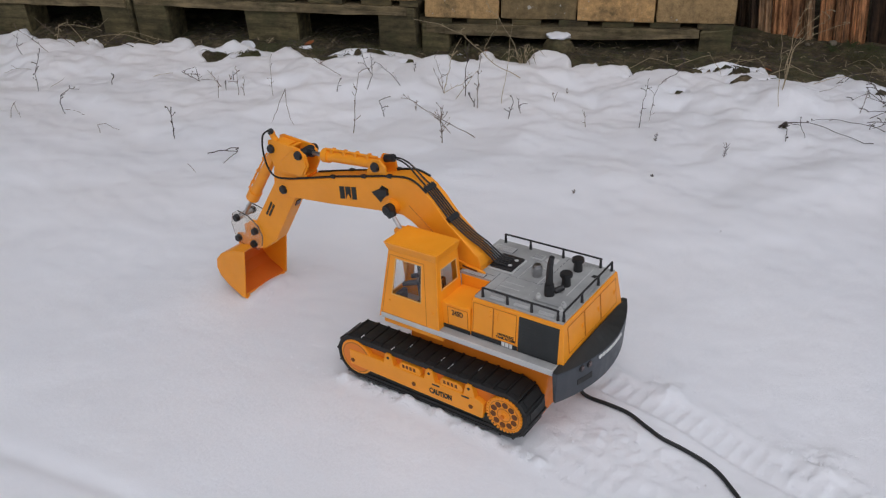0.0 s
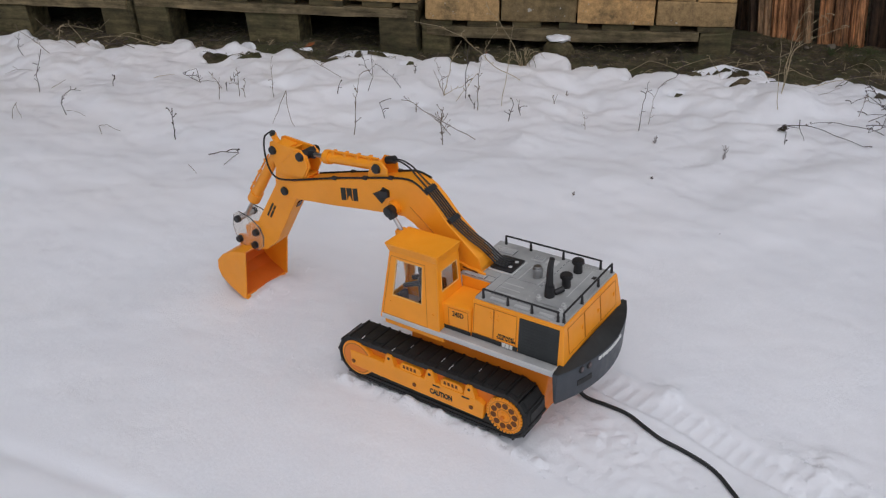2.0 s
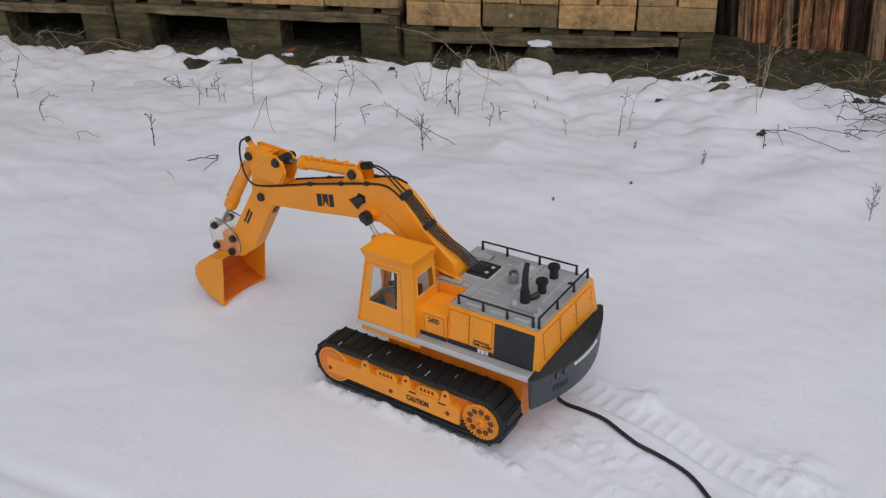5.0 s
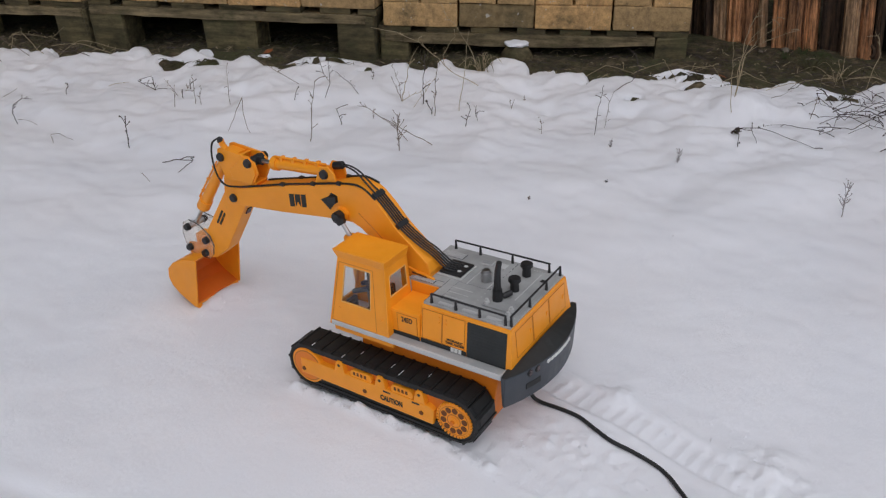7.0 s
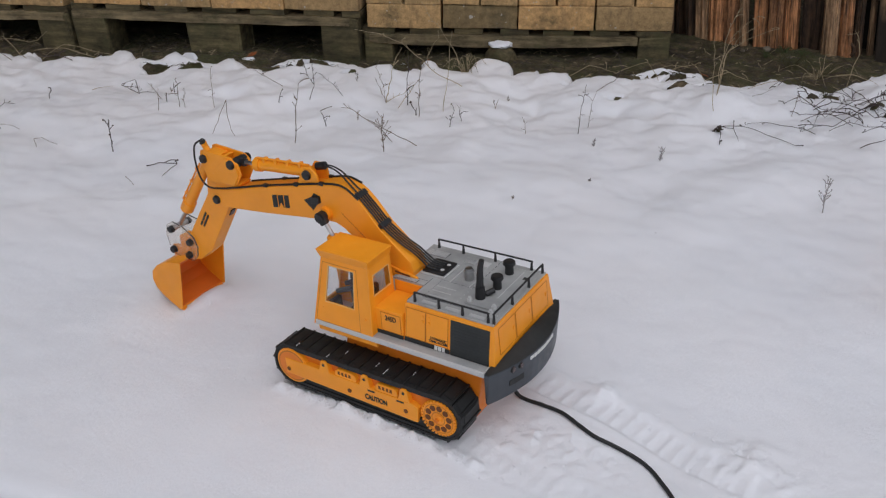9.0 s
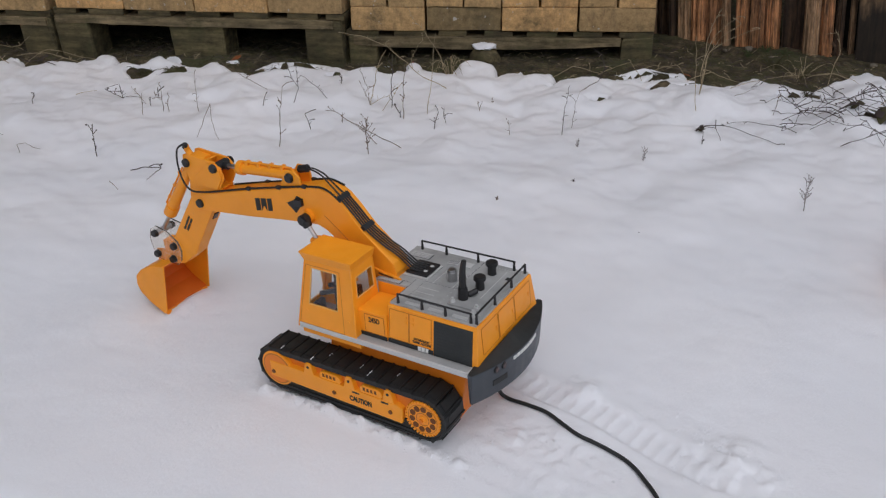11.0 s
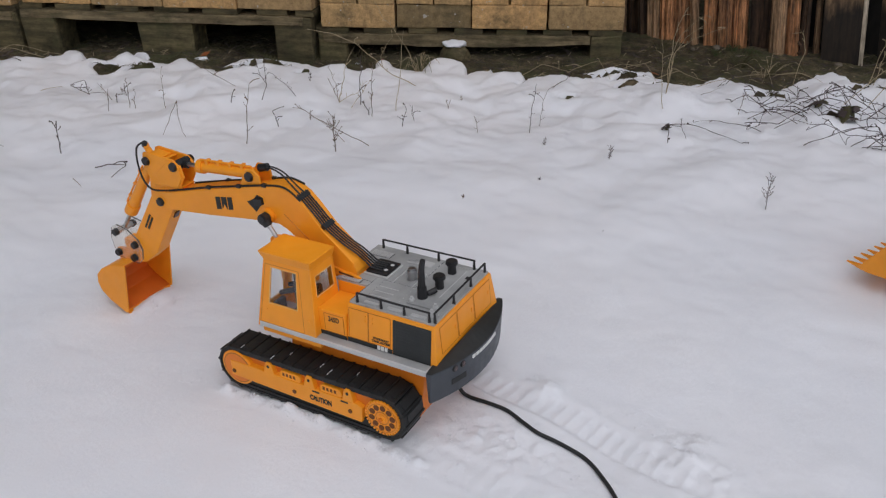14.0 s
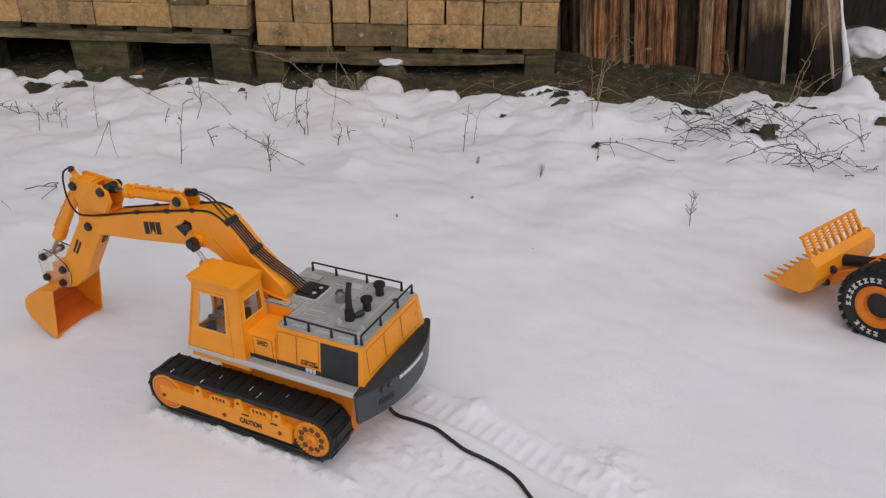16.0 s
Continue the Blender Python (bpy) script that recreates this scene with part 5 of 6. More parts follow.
    # hoses over the boom to the deck plate
    for k in range(5):
        o = (k - 2) * 0.0037
        rise = [(-0.076, YC + o * 0.6, 0.2705), (-0.064, YC + o * 0.6, 0.2712), (-0.051, YC + o * 0.7, 0.2670), (-0.040, YC + o * 0.8 - 0.001, 0.2595), (-0.029, YC + o * 0.9 - 0.003, 0.2530)] if k in (1, 3) else []
        part("hydraulic_hose", hose(rise + [(-0.024, YC + o - 0.003, 0.2494), (-0.018, YC + o - 0.003, 0.2445), (-0.003, YC + o - 0.003, 0.2295), (0.012, YC + o - 0.003, 0.2140), (0.032, YC + o, 0.1975), (0.046, o - 0.002, 0.1870), (0.055, o + 0.002, 0.1765), (0.062, o * 1.1 + 0.005, 0.1690), (0.074, o * 1.2 + 0.008, 0.1665)], 0.00102, 8, 5), HOSE, th, "black hydraulic hose", True)
    for px, pz, a in ((-0.021, 0.2465, 42), (0.010, 0.2160, 44)):
        c = block(-0.0032, 0.0032, YC - 0.0125, YC + 0.0065, -0.0030, 0.0020, 0.0008)
        c.transform(pose(px, 0, pz, 0, a, 0))
        part("hose_clamp", c, BLACK, th)
    part("hose_fitting", rod((-0.086, YC, 0.2680), (-0.072, YC, 0.2715), 0.0048, bevel=0.001), BLACK, th, smooth=True)
    hp = part("hose_plate", block(0.056, 0.085, -0.007, 0.024, 0.1632, 0.1660, 0.0012), BLACK, th, "black hose connection plate")
    part("plate_base", block(0.054, 0.087, -0.009, 0.026, 0.1612, 0.1631, 0.0008), SILVER, hp, "silver rim under the plate")
    for px, py in ((0.078, 0.002), (0.079, 0.015)):
        part("plate_screw", rod((px, py, 0.1659), (px, py, 0.1664), 0.0024), SILVER, hp)
    # thin wires clipped along the boom
    near = [(-0.2590, 0.0175, 0.2770), (-0.2700, 0.0175, 0.2680), (-0.2740, 0.0175, 0.2480), (-0.2700, 0.0175, 0.2250), (-0.2580, 0.0175, 0.2140), (-0.2380, 0.0160, 0.2150), (-0.2150, 0.0140, 0.2195), (-0.1600, 0.0135, 0.2335), (-0.1100, 0.0135, 0.2445), (-0.0700, 0.0135, 0.2530), (-0.0460, 0.0135, 0.2562), (-0.0320, 0.0135, 0.2528), (-0.0180, 0.0135, 0.2430)]
    far = [(-0.2080, -0.0110, 0.2205), (-0.1900, -0.0110, 0.2250), (-0.1500, -0.0110, 0.2345), (-0.1100, -0.0110, 0.2435), (-0.0750, -0.0110, 0.2515), (-0.0500, -0.0120, 0.2562), (-0.0300, -0.0120, 0.2520)]
    for pts, clips in ((near, (7, 8, 9)), (far, (2, 3, 4))):
        wire = part("control_wire", hose([(px, YC - h, pz + 0.0008) for px, h, pz in pts], 0.00125, 6, 5), RUBBER, th, "thin black wire", True)
        for i in clips:
            px, h, pz = pts[i]
            part("wire_clip", block(px - 0.003, px + 0.003, YC - h - 0.0022, YC - h + 0.0022, pz - 0.0012, pz + 0.0028, 0.0005), BLACK, wire)


TILT = Matrix.Translation((0.13, 0, 0.04)) @ Matrix.Rotation(radians(-1.5), 4, "Y") @ Matrix.Translation((-0.13, 0, -0.04))
excavator(TILT)

# loose crumbs of snow round the tracks, the ruts and the bucket
def crumbs(seed):
    r = np.random.RandomState(seed)
    verts, faces = [], []
    zones = ((0.03, -0.112, 0.12, 0.004, 300), (0.24, -0.04, 0.07, 0.04, 160), (0.30, 0.07, 0.10, 0.015, 160), (0.43, 0.045, 0.03, 0.025, 110), (-0.325, 0.0, 0.010, 0.030, 80))
    for cx, cy, sx, sy, count in zones:
        for _ in range(count):
            px, py, s = r.normal(cx, sx), r.normal(cy, sy), 0.0005 + 0.0013 * r.rand() ** 4
            if -0.104 < px < 0.16 and -0.105 < py < 0.105:
                continue
            z = float(snow_height(px, py)) + 0.3 * s
            i = len(verts)
            ring = r.uniform(0.7, 1.3, 6) * s
            verts += [(px + ring[0], py, z), (px, py + ring[1], z), (px - ring[2], py, z), (px, py - ring[3], z), (px, py, z + ring[4]), (px, py, z - ring[5])]
            for k in range(4):
                faces += [(i + k, i + (k + 1) % 4, i + 4), (i + (k + 1) % 4, i + k, i + 5)]
    me = bpy.data.meshes.new("snow_crumbs")
    me.from_pydata(verts, [], faces)
    me.materials.append(SNOW)
    me.shade_smooth()
    return tagged(new("snow_crumbs", me), "loose white snow crumbs churned up by the tracks", "snow crumbs", kind="stuff")


crumbs(4)

# cable that trails over the snow
cable_line = [(0.150, 0.018, 0.040), (0.164, 0.017, 0.014), (0.176, 0.017, None), (0.199, 0.017, None), (0.226, 0.016, None), (0.252, 0.007, None), (0.274, -0.001, None), (0.298, -0.002, None), (0.327, -0.008, None), (0.346, -0.016, None), (0.363, -0.030, None), (0.376, -0.042, None), (0.400, -0.068, None), (0.432, -0.108, None), (0.480, -0.17, None), (0.54, -0.28, None)]
cable = part("power_cable", hose([(px, py, pz if pz is not None else rest(px, py) + 0.0024) for px, py, pz in cable_line], 0.0024, 8, 8), RUBBER, smooth=True)
tagged(cable, "black rubber control cable lying across the snow", "cable")


# ---------------------------------------------------------------- toy wheel loader
def loader(m):
    """x forward, y towards the near side."""
    th = empty("toy_loader", m, "yellow plastic toy wheel loader with toothed bucket on snow", "toy loader")
    prof = [(0.046, 0.0235), (0.030, 0.022), (0.000, 0.025), (-0.014, 0.036), (-0.019, 0.054), (-0.014, 0.074), (-0.002, 0.083)]
    bucket = part("bucket", bmesh.new(), YELLOW, th, "wide yellow loader bucket")
    inner = [(px + (0.03 - px) * 0.07, pz + (0.06 - pz) * 0.07) for px, pz in prof]
    part("bucket_shell", plate(prof + inner[::-1], -0.163, 0.0), YELLOW, bucket)
    for y0 in (-0.1655, -0.0005):
        part("bucket_side", plate(prof + [(0.010, 0.078), (0.030, 0.048)], y0, y0 + 0.003, 0.0008), YELLOW, bucket)
    for k in range(9):
        yy = -0.004 - k * 0.0178
        t = bmesh.new()
        loft(t, [(0.040, yy - 0.004, 0.021), (0.040, yy + 0.004, 0.021), (0.040, yy + 0.004, 0.027), (0.040, yy - 0.004, 0.027)], [(0.066, yy - 0.0015, 0.0235), (0.066, yy + 0.0015, 0.0235), (0.066, yy + 0.0015, 0.0245), (0.066, yy - 0.0015, 0.0245)])
        part("bucket_tooth", t, YELLOW, bucket)
        if k < 9:
            part("guard_bar", plate([(-0.012, 0.071), (-0.004, 0.072), (0.021, 0.1075), (0.018, 0.1095)], yy - 0.0022, yy + 0.0022), YELLOW, bucket)
    for k in range(5):
        f = 0.42 + 0.135 * k
        px, pz = -0.002 + 0.0215 * f, 0.082 + 0.027 * f
        part("guard_rail", block(px - 0.001, px + 0.001, -0.150, 0.002, pz - 0.0007, pz + 0.0007), YELLOW, bucket)
    part("guard_top", block(0.018, 0.0215, -0.151, 0.003, 0.108, 0.1105, 0.0005), YELLOW, bucket)
    part("lift_arm", plate([(-0.012, 0.030), (-0.006, 0.044), (-0.040, 0.066), (-0.085, 0.090), (-0.150, 0.100), (-0.150, 0.086), (-0.088, 0.074), (-0.044, 0.046)], -0.052, -0.040, 0.0012), ORANGE, th, "orange lift arm")
    part("lift_arm", plate([(-0.012, 0.030), (-0.006, 0.044), (-0.040, 0.066), (-0.085, 0.090), (-0.150, 0.100), (-0.150, 0.086), (-0.088, 0.074), (-0.044, 0.046)], -0.112, -0.100, 0.0012), ORANGE, th)
    part("tilt_cylinder", rod((-0.010, -0.076, 0.060), (-0.130, -0.076, 0.095), 0.009, bevel=0.001), BLACK, th, "black tilt linkage", True)
    for px, pz in ((-0.014, 0.036), (-0.020, 0.060)):
        part("pin", rod((px, -0.040, pz), (px, -0.034, pz), 0.0065, 0.0055, bevel=0.0008), BLACK, th, smooth=True)
    part("front_frame", block(-0.170, -0.060, -0.100, -0.052, 0.035, 0.085, 0.003), ORANGE, th)
    for y0 in (-0.036, -0.150):
        c, r = (-0.108, 0.052), 0.056
        own = bmesh.new()
        half = [(0.030, -0.016), (0.046, -0.020), (0.0535, -0.016), (0.056, -0.010), (0.056, 0.010), (0.0535, 0.016), (0.046, 0.020), (0.030, 0.016)]
        rings = []
        for k in range(48):
            a = 2 * math.pi * k / 48
            rings.append([own.verts.new((c[0] + q * math.cos(a), y0 + 0.016 + w, c[1] + q * math.sin(a))) for q, w in half])
        for k in range(48):
            a, b = rings[k], rings[(k + 1) % 48]
            for i in range(len(half)):
                own.faces.new((a[i], a[(i + 1) % 8], b[(i + 1) % 8], b[i]))
        wheel = part("wheel", rod((c[0], y0 + 0.004, c[1]), (c[0], y0 + 0.026, c[1]), 0.0305, seg=30), BLACK, th)
        part("tyre", own, RUBBER, wheel, "black treaded rubber tyre with white raised marks", True)
        for k in range(26):
            a = 2 * math.pi * k / 26
            t = block(0.0535, 0.0578, -0.018, 0.018, -0.0042, 0.0042, 0.001)
            t.transform(Matrix.Translation((c[0], y0 + 0.016, c[1])) @ Matrix.Rotation(a, 4, "Y"))
            part("tread_block", t, RUBBER, wheel)
        own = bmesh.new()
        prof2 = [(0.0185, 0.026), (0.0205, 0.033), (0.0270, 0.0365), (0.0315, 0.0350), (0.0305, 0.028)]
        rings = []
        for k in range(40):
            a = 2 * math.pi * k / 40
            rings.append([own.verts.new((c[0] + q * math.cos(a), y0 + w, c[1] + q * math.sin(a))) for q, w in prof2])
        for k in range(40):
            a, b = rings[k], rings[(k + 1) % 40]
            for i in range(4):
                own.faces.new((a[i], a[i + 1], b[i + 1], b[i]))
        part("rim", own, ORANGE, wheel, "orange wheel rim", True)
        for s0, many in ((-16, 8), (258, 4)):
            for k in range(many):
                a = radians(s0 + k * 14)
                mrk = block(0.0365, 0.0435, 0.0, 0.0008, -0.0012 - 0.0012 * (k % 3 == 0), 0.0012)
                for u in (-1, 1):
                    block(0.0365 + 0.0050 * (u > 0), 0.0385 + 0.0050 * (u > 0), 0.0, 0.0008, -0.0030, 0.0030, 0, mrk)
                mrk.transform(Matrix.Translation((c[0], y0 + 0.0355, c[1])) @ Matrix.Rotation(-a, 4, "Y"))
                part("tyre_mark", mrk, WHITEINK, wheel, "white raised mark")
    return th


loader(pose(0.585, 0.513, 0, 0, 0, 155))

# ---------------------------------------------------------------- dry weeds, grass and brambles
def weed(x, y, high, seed, kind="sprig", turn=None, mat=None):
    """A dead plant standing in the snow, rooted at (x, y)."""
    r = random.Random(seed)
    th = empty("dry_weed", pose(x, y, rest(x, y) - 0.008, 0, 0, r.uniform(0, 360) if turn is None else turn), "thin dry brown weed stalk poking through snow", "dry weed", "dead weeds in the snow")
    mat = mat or (STALK if r.random() < 0.6 else TWIG)
    bend = (r.uniform(-0.12, 0.12) * high, r.uniform(-0.12, 0.12) * high)
    line = [(bend[0] * f * f + r.uniform(-0.02, 0.02) * high, bend[1] * f * f + r.uniform(-0.02, 0.02) * high, f * high) for f in (0, 0.25, 0.5, 0.75, 1)]
    thick = min(0.0007 + 0.005 * high, 0.0011)
    stem = hose(line, lambda f: thick * (1 - 0.5 * f), 5, 3)
    part("stem", stem, mat, th)
    for k in range(7):
        f = r.uniform(0.2, 0.98)
        i = min(3, int(f * 4))
        p = Vector(line[i]).lerp(Vector(line[i + 1]), f * 4 - i)
        a = r.uniform(0, 6.28)
        d = Vector((math.cos(a), math.sin(a), r.uniform(0.2, 1.2))) * r.uniform(0.002, 0.0055)
        part("twig", hose([p, p + d], lambda q: thick * (0.8 - 0.2 * q), 4, 1), mat, th)
    if kind in ("sprig", "bushy"):
        for k in range(6 if kind == "sprig" else 20):
            f = r.uniform(0.3, 0.95)
            i = min(3, int(f * 4))
            p = Vector(line[i]).lerp(Vector(line[i + 1]), f * 4 - i)
            a, l = r.uniform(0, 2 * math.pi), high * r.uniform(0.08, 0.30)
            d = Vector((math.cos(a) * 0.7, math.sin(a) * 0.7, r.uniform(0.4, 1.0))) * l
            part("twig", hose([p, p + d * 0.4 + Vector((0, 0, -0.15 * l)), p + d * 0.75 + Vector((r.uniform(-0.15, 0.15) * l, r.uniform(-0.15, 0.15) * l, 0)), p + d], lambda q: thick * 0.6 * (1 - 0.4 * q), 4, 2), mat, th)
            if r.random() < 0.6:
                b = bmesh.new()
                bmesh.ops.create_icosphere(b, subdivisions=1, radius=thick * r.uniform(0.8, 1.4))
                b.transform(Matrix.Translation(p + d))
                part("seed_head", b, mat, th)
    if kind == "stub":
        for k in range(3):
            a = r.uniform(0, 6.28)
            p = Vector(line[2 + k % 2])
            part("twig", hose([p, p + Vector((math.cos(a), math.sin(a), 0.4)) * high * 0.25], thick * 0.6, 4, 1), mat, th)
    return th


def bent(points, name, label, thick, mat, seed, tips=()):
    """A fallen stalk that runs through the places (x, y, height over the snow)."""
    line = [(px, py, rest(px, py) + pz) for px, py, pz in points]
    r = random.Random(seed + 900)
    full = []
    for p, q in zip(line, line[1:]):
        p, q = Vector(p), Vector(q)
        j = 0.045 * (q - p).length
        full += [p, p.lerp(q, 0.35) + Vector((r.uniform(-j, j), r.uniform(-j, j), r.uniform(0, j))), p.lerp(q, 0.7) + Vector((r.uniform(-j, j), r.uniform(-j, j), r.uniform(0, j)))]
    th = part(name, hose(full + [Vector(line[-1])], lambda f: 0.58 * thick * (1 - 0.45 * f), 5, 3), mat)
    tagged(th, label, "dry weed", "dead weeds in the snow")
    r = random.Random(seed)
    for i in tips:
        p = Vector(line[i])
        d = Vector((r.uniform(-1, 1), r.uniform(-1, 1), r.uniform(0.1, 0.8))) * 0.02
        part("twig", hose([p, p + 0.5 * d + Vector((r.uniform(-3, 3), r.uniform(-3, 3), 2)) * 0.001, p + d], thick * 0.5, 4, 2), mat, th)
        b = bmesh.new()
        bmesh.ops.create_icosphere(b, subdivisions=1, radius=thick * r.uniform(0.7, 1.3))
        b.transform(Matrix.Translation(p + d))
        part("bud", b, mat, th)
    # nodes and short side shoots of a standing stalk
    if max(pz for _, _, pz in points) > 0.03:
        for k in range(r.randint(3, 6)):
            i = r.randrange(1, len(full) - 1)
            p = Vector(full[i]).lerp(Vector(full[i + 1]) if i + 1 < len(full) else Vector(line[-1]), r.random())
            d = Vector((r.uniform(-1, 1), r.uniform(-1, 1), r.uniform(0.2, 1.2))) * r.uniform(0.004, 0.011)
            part("twig", hose([p, p + 0.5 * d + Vector((0, 0, -0.0006)), p + d], lambda f: 0.42 * thick * (1 - 0.3 * f), 4, 1), mat, th)
            if k % 2:
                b = bmesh.new()
                bmesh.ops.create_icosphere(b, subdivisions=1, radius=thick * r.uniform(0.6, 1.0))
                b.transform(Matrix.Translation(p + d))
                part("bud", b, mat, th)
    return th


TALL = ((-0.43, 0.582, 0.085, "bushy"), (-0.069, 0.796, 0.024, "bushy"), (0.071, 0.787, 0.034, "bushy"), (-0.094, 0.499, 0.016, "sprig"), (-0.004, 0.627, 0.012, "sprig"), (0.378, 0.72, 0.070, "bushy"), (0.162, 0.504, 0.008, "stub"), (-0.58, 0.70, 0.03, "bare"), (-0.70, 0.86, 0.03, "stub"), (-0.36, 0.98, 0.02, "stub"), (-1.12, 0.66, 0.02, "stub"))
for i, (wx, wy, wh, kind) in enumerate(TALL):
    weed(wx, wy, wh, 100 + i, kind, mat=FROST if kind == "bushy" and wy > 0.7 else None)

FALLEN = "dry brown stalk fallen flat across the snow"
STANDING = "thin dry brown stalk standing in the snow"
PALE = "pale dry stem arching over the snow"
bent([(-0.80, 0.30, 0.003), (-0.765, 0.315, 0.010), (-0.735, 0.32, 0.012), (-0.74, 0.285, 0.001)], "fallen_stalk", FALLEN, 0.0019, TWIG, 2, (1, 2))
bent([(-0.83, 0.56, 0.03), (-0.80, 0.53, 0.016), (-0.755, 0.50, 0.0)], "fallen_stalk", FALLEN, 0.0013, STALK, 6)
bent([(-0.83, 0.56, 0.03), (-0.81, 0.51, 0.012), (-0.80, 0.48, 0.0)], "fallen_stalk", FALLEN, 0.0013, STALK, 7)
bent([(-0.77, 0.225, 0.018), (-0.757, 0.23, 0.0)], "fallen_stalk", FALLEN, 0.0011, STALK, 8)
bent([(0.125, 0.965, 0.010), (0.17, 0.975, 0.024), (0.22, 0.985, 0.016), (0.275, 0.99, 0.0)], "fallen_stalk", FALLEN, 0.0016, TWIG, 9, (1, 3))
bent([(0.125, 0.965, 0.010), (0.14, 0.94, 0.012), (0.147, 0.915, 0.0)], "fallen_stalk", FALLEN, 0.0017, TWIG, 10, (2,))
bent([(0.125, 0.965, 0.010), (0.16, 0.955, 0.020), (0.175, 0.945, 0.002)], "fallen_stalk", FALLEN, 0.0014, TWIG, 11, (1,))
bent([(-1.441, 0.344, 0.0), (-1.44, 0.346, 0.041), (-1.435, 0.355, 0.066), (-1.431, 0.362, 0.087)], "dry_stalk", STANDING, 0.0016, TWIG, 300, (1, 2, 3))
bent([(-1.257, 0.29, 0.0), (-1.26, 0.286, 0.026), (-1.257, 0.291, 0.043), (-1.246, 0.309, 0.055), (-1.237, 0.326, 0.052)], "dry_stalk", STANDING, 0.0016, TWIG, 301, (1,))
bent([(-1.28, 0.306, 0.0), (-1.255, 0.312, 0.0), (-1.222, 0.315, 0.0)], "fallen_stalk", FALLEN, 0.0012, STALK, 302)
bent([(-1.311, 0.458, 0.0), (-1.31, 0.459, 0.011), (-1.307, 0.464, 0.021)], "fallen_stalk", FALLEN, 0.0017, TWIG, 303, (1, 2))
bent([(-1.306, 0.192, 0.0), (-1.303, 0.199, 0.024), (-1.3, 0.204, 0.033), (-1.299, 0.206, 0.018), (-1.294, 0.207, 0.0)], "dry_stalk", STANDING, 0.0011, STALK, 304)
bent([(-1.09, 0.26, 0.0), (-1.09, 0.259, 0.018), (-1.082, 0.273, 0.02), (-1.076, 0.283, 0.011), (-1.069, 0.294, 0.004)], "fallen_stalk", FALLEN, 0.0012, STALK, 305)
bent([(-0.937, 0.33, 0.0), (-0.936, 0.331, 0.032), (-0.936, 0.332, 0.052), (-0.938, 0.329, 0.064)], "dry_stalk", STANDING, 0.0019, TWIG, 306, (1, 2, 3))
bent([(-1.479, 0.398, 0.0), (-1.47, 0.413, 0.008), (-1.462, 0.429, 0.017)], "fallen_stalk", FALLEN, 0.0012, STALK, 307)
bent([(-1.158, 0.596, 0.0), (-1.17, 0.581, 0.016), (-1.181, 0.567, 0.031), (-1.161, 0.592, 0.037)], "dry_stalk", STANDING, 0.0016, TWIG, 308, (1,))
bent([(-1.158, 0.596, 0.0), (-1.16, 0.594, 0.017), (-1.16, 0.593, 0.037)], "dry_stalk", STANDING, 0.0014, TWIG, 309, (1,))
bent([(-1.142, 0.625, 0.0), (-1.154, 0.61, 0.001), (-1.164, 0.598, 0.001)], "fallen_stalk", FALLEN, 0.0013, TWIG, 310)
bent([(-1.031, 0.54, 0.0), (-1.029, 0.543, 0.027), (-1.026, 0.546, 0.052)], "dry_stalk", STANDING, 0.0013, STALK, 311, (1,))
bent([(-1.093, 0.605, 0.0), (-1.102, 0.594, 0.027), (-1.109, 0.586, 0.044)], "dry_stalk", STANDING, 0.0012, STALK, 312)
bent([(-1.084, 0.639, 0.0), (-1.084, 0.639, 0.011), (-1.083, 0.64, 0.023)], "fallen_stalk", FALLEN, 0.0019, TWIG, 313, (1,))
bent([(-1.005, 0.579, 0.0), (-1.004, 0.58, 0.031), (-1.003, 0.582, 0.057)], "dry_stalk", STANDING, 0.0014, STALK, 314, (1, 2))
bent([(-0.99, 0.582, 0.0), (-0.99, 0.582, 0.019), (-0.986, 0.587, 0.037)], "dry_stalk", STANDING, 0.0012, STALK, 315, (1, 2))
bent([(-1.063, 0.594, 0.0), (-1.063, 0.594, 0.01), (-1.064, 0.593, 0.02)], "fallen_stalk", FALLEN, 0.0016, TWIG, 316, (1,))
bent([(-1.311, 0.577, 0.0), (-1.298, 0.595, 0.004), (-1.282, 0.618, 0.007)], "dry_grass_stalk", PALE, 0.0012, STRAW, 317)
bent([(-0.925, 0.611, 0.0), (-0.924, 0.612, 0.04), (-0.922, 0.614, 0.085)], "dry_stalk", STANDING, 0.0012, STALK, 318, (1, 2))
bent([(-0.621, 0.536, 0.0), (-0.616, 0.54, 0.051), (-0.611, 0.545, 0.093), (-0.606, 0.549, 0.13)], "dry_stalk", STANDING, 0.0016, STALK, 319, (1, 2, 3))
bent([(-0.74, 0.73, 0.0), (-0.73, 0.739, 0.031), (-0.73, 0.739, 0.063), (-0.729, 0.739, 0.096)], "dry_stalk", STANDING, 0.0014, TWIG, 320, (2,))
bent([(-0.803, 0.823, 0.0), (-0.812, 0.815, 0.023), (-0.822, 0.807, 0.078)], "dry_stalk", STANDING, 0.0014, TWIG, 321, (1,))
bent([(-0.679, 0.775, 0.0), (-0.694, 0.763, 0.03), (-0.722, 0.741, 0.063)], "dry_stalk", STANDING, 0.0013, TWIG, 322)
bent([(-0.627, 0.646, 0.0), (-0.63, 0.644, 0.018), (-0.634, 0.641, 0.036)], "dry_stalk", STANDING, 0.0016, TWIG, 323, (1, 2))
bent([(-0.796, 0.688, 0.0), (-0.794, 0.69, 0.014), (-0.788, 0.696, 0.015)], "fallen_stalk", FALLEN, 0.0017, TWIG, 324, (1,))
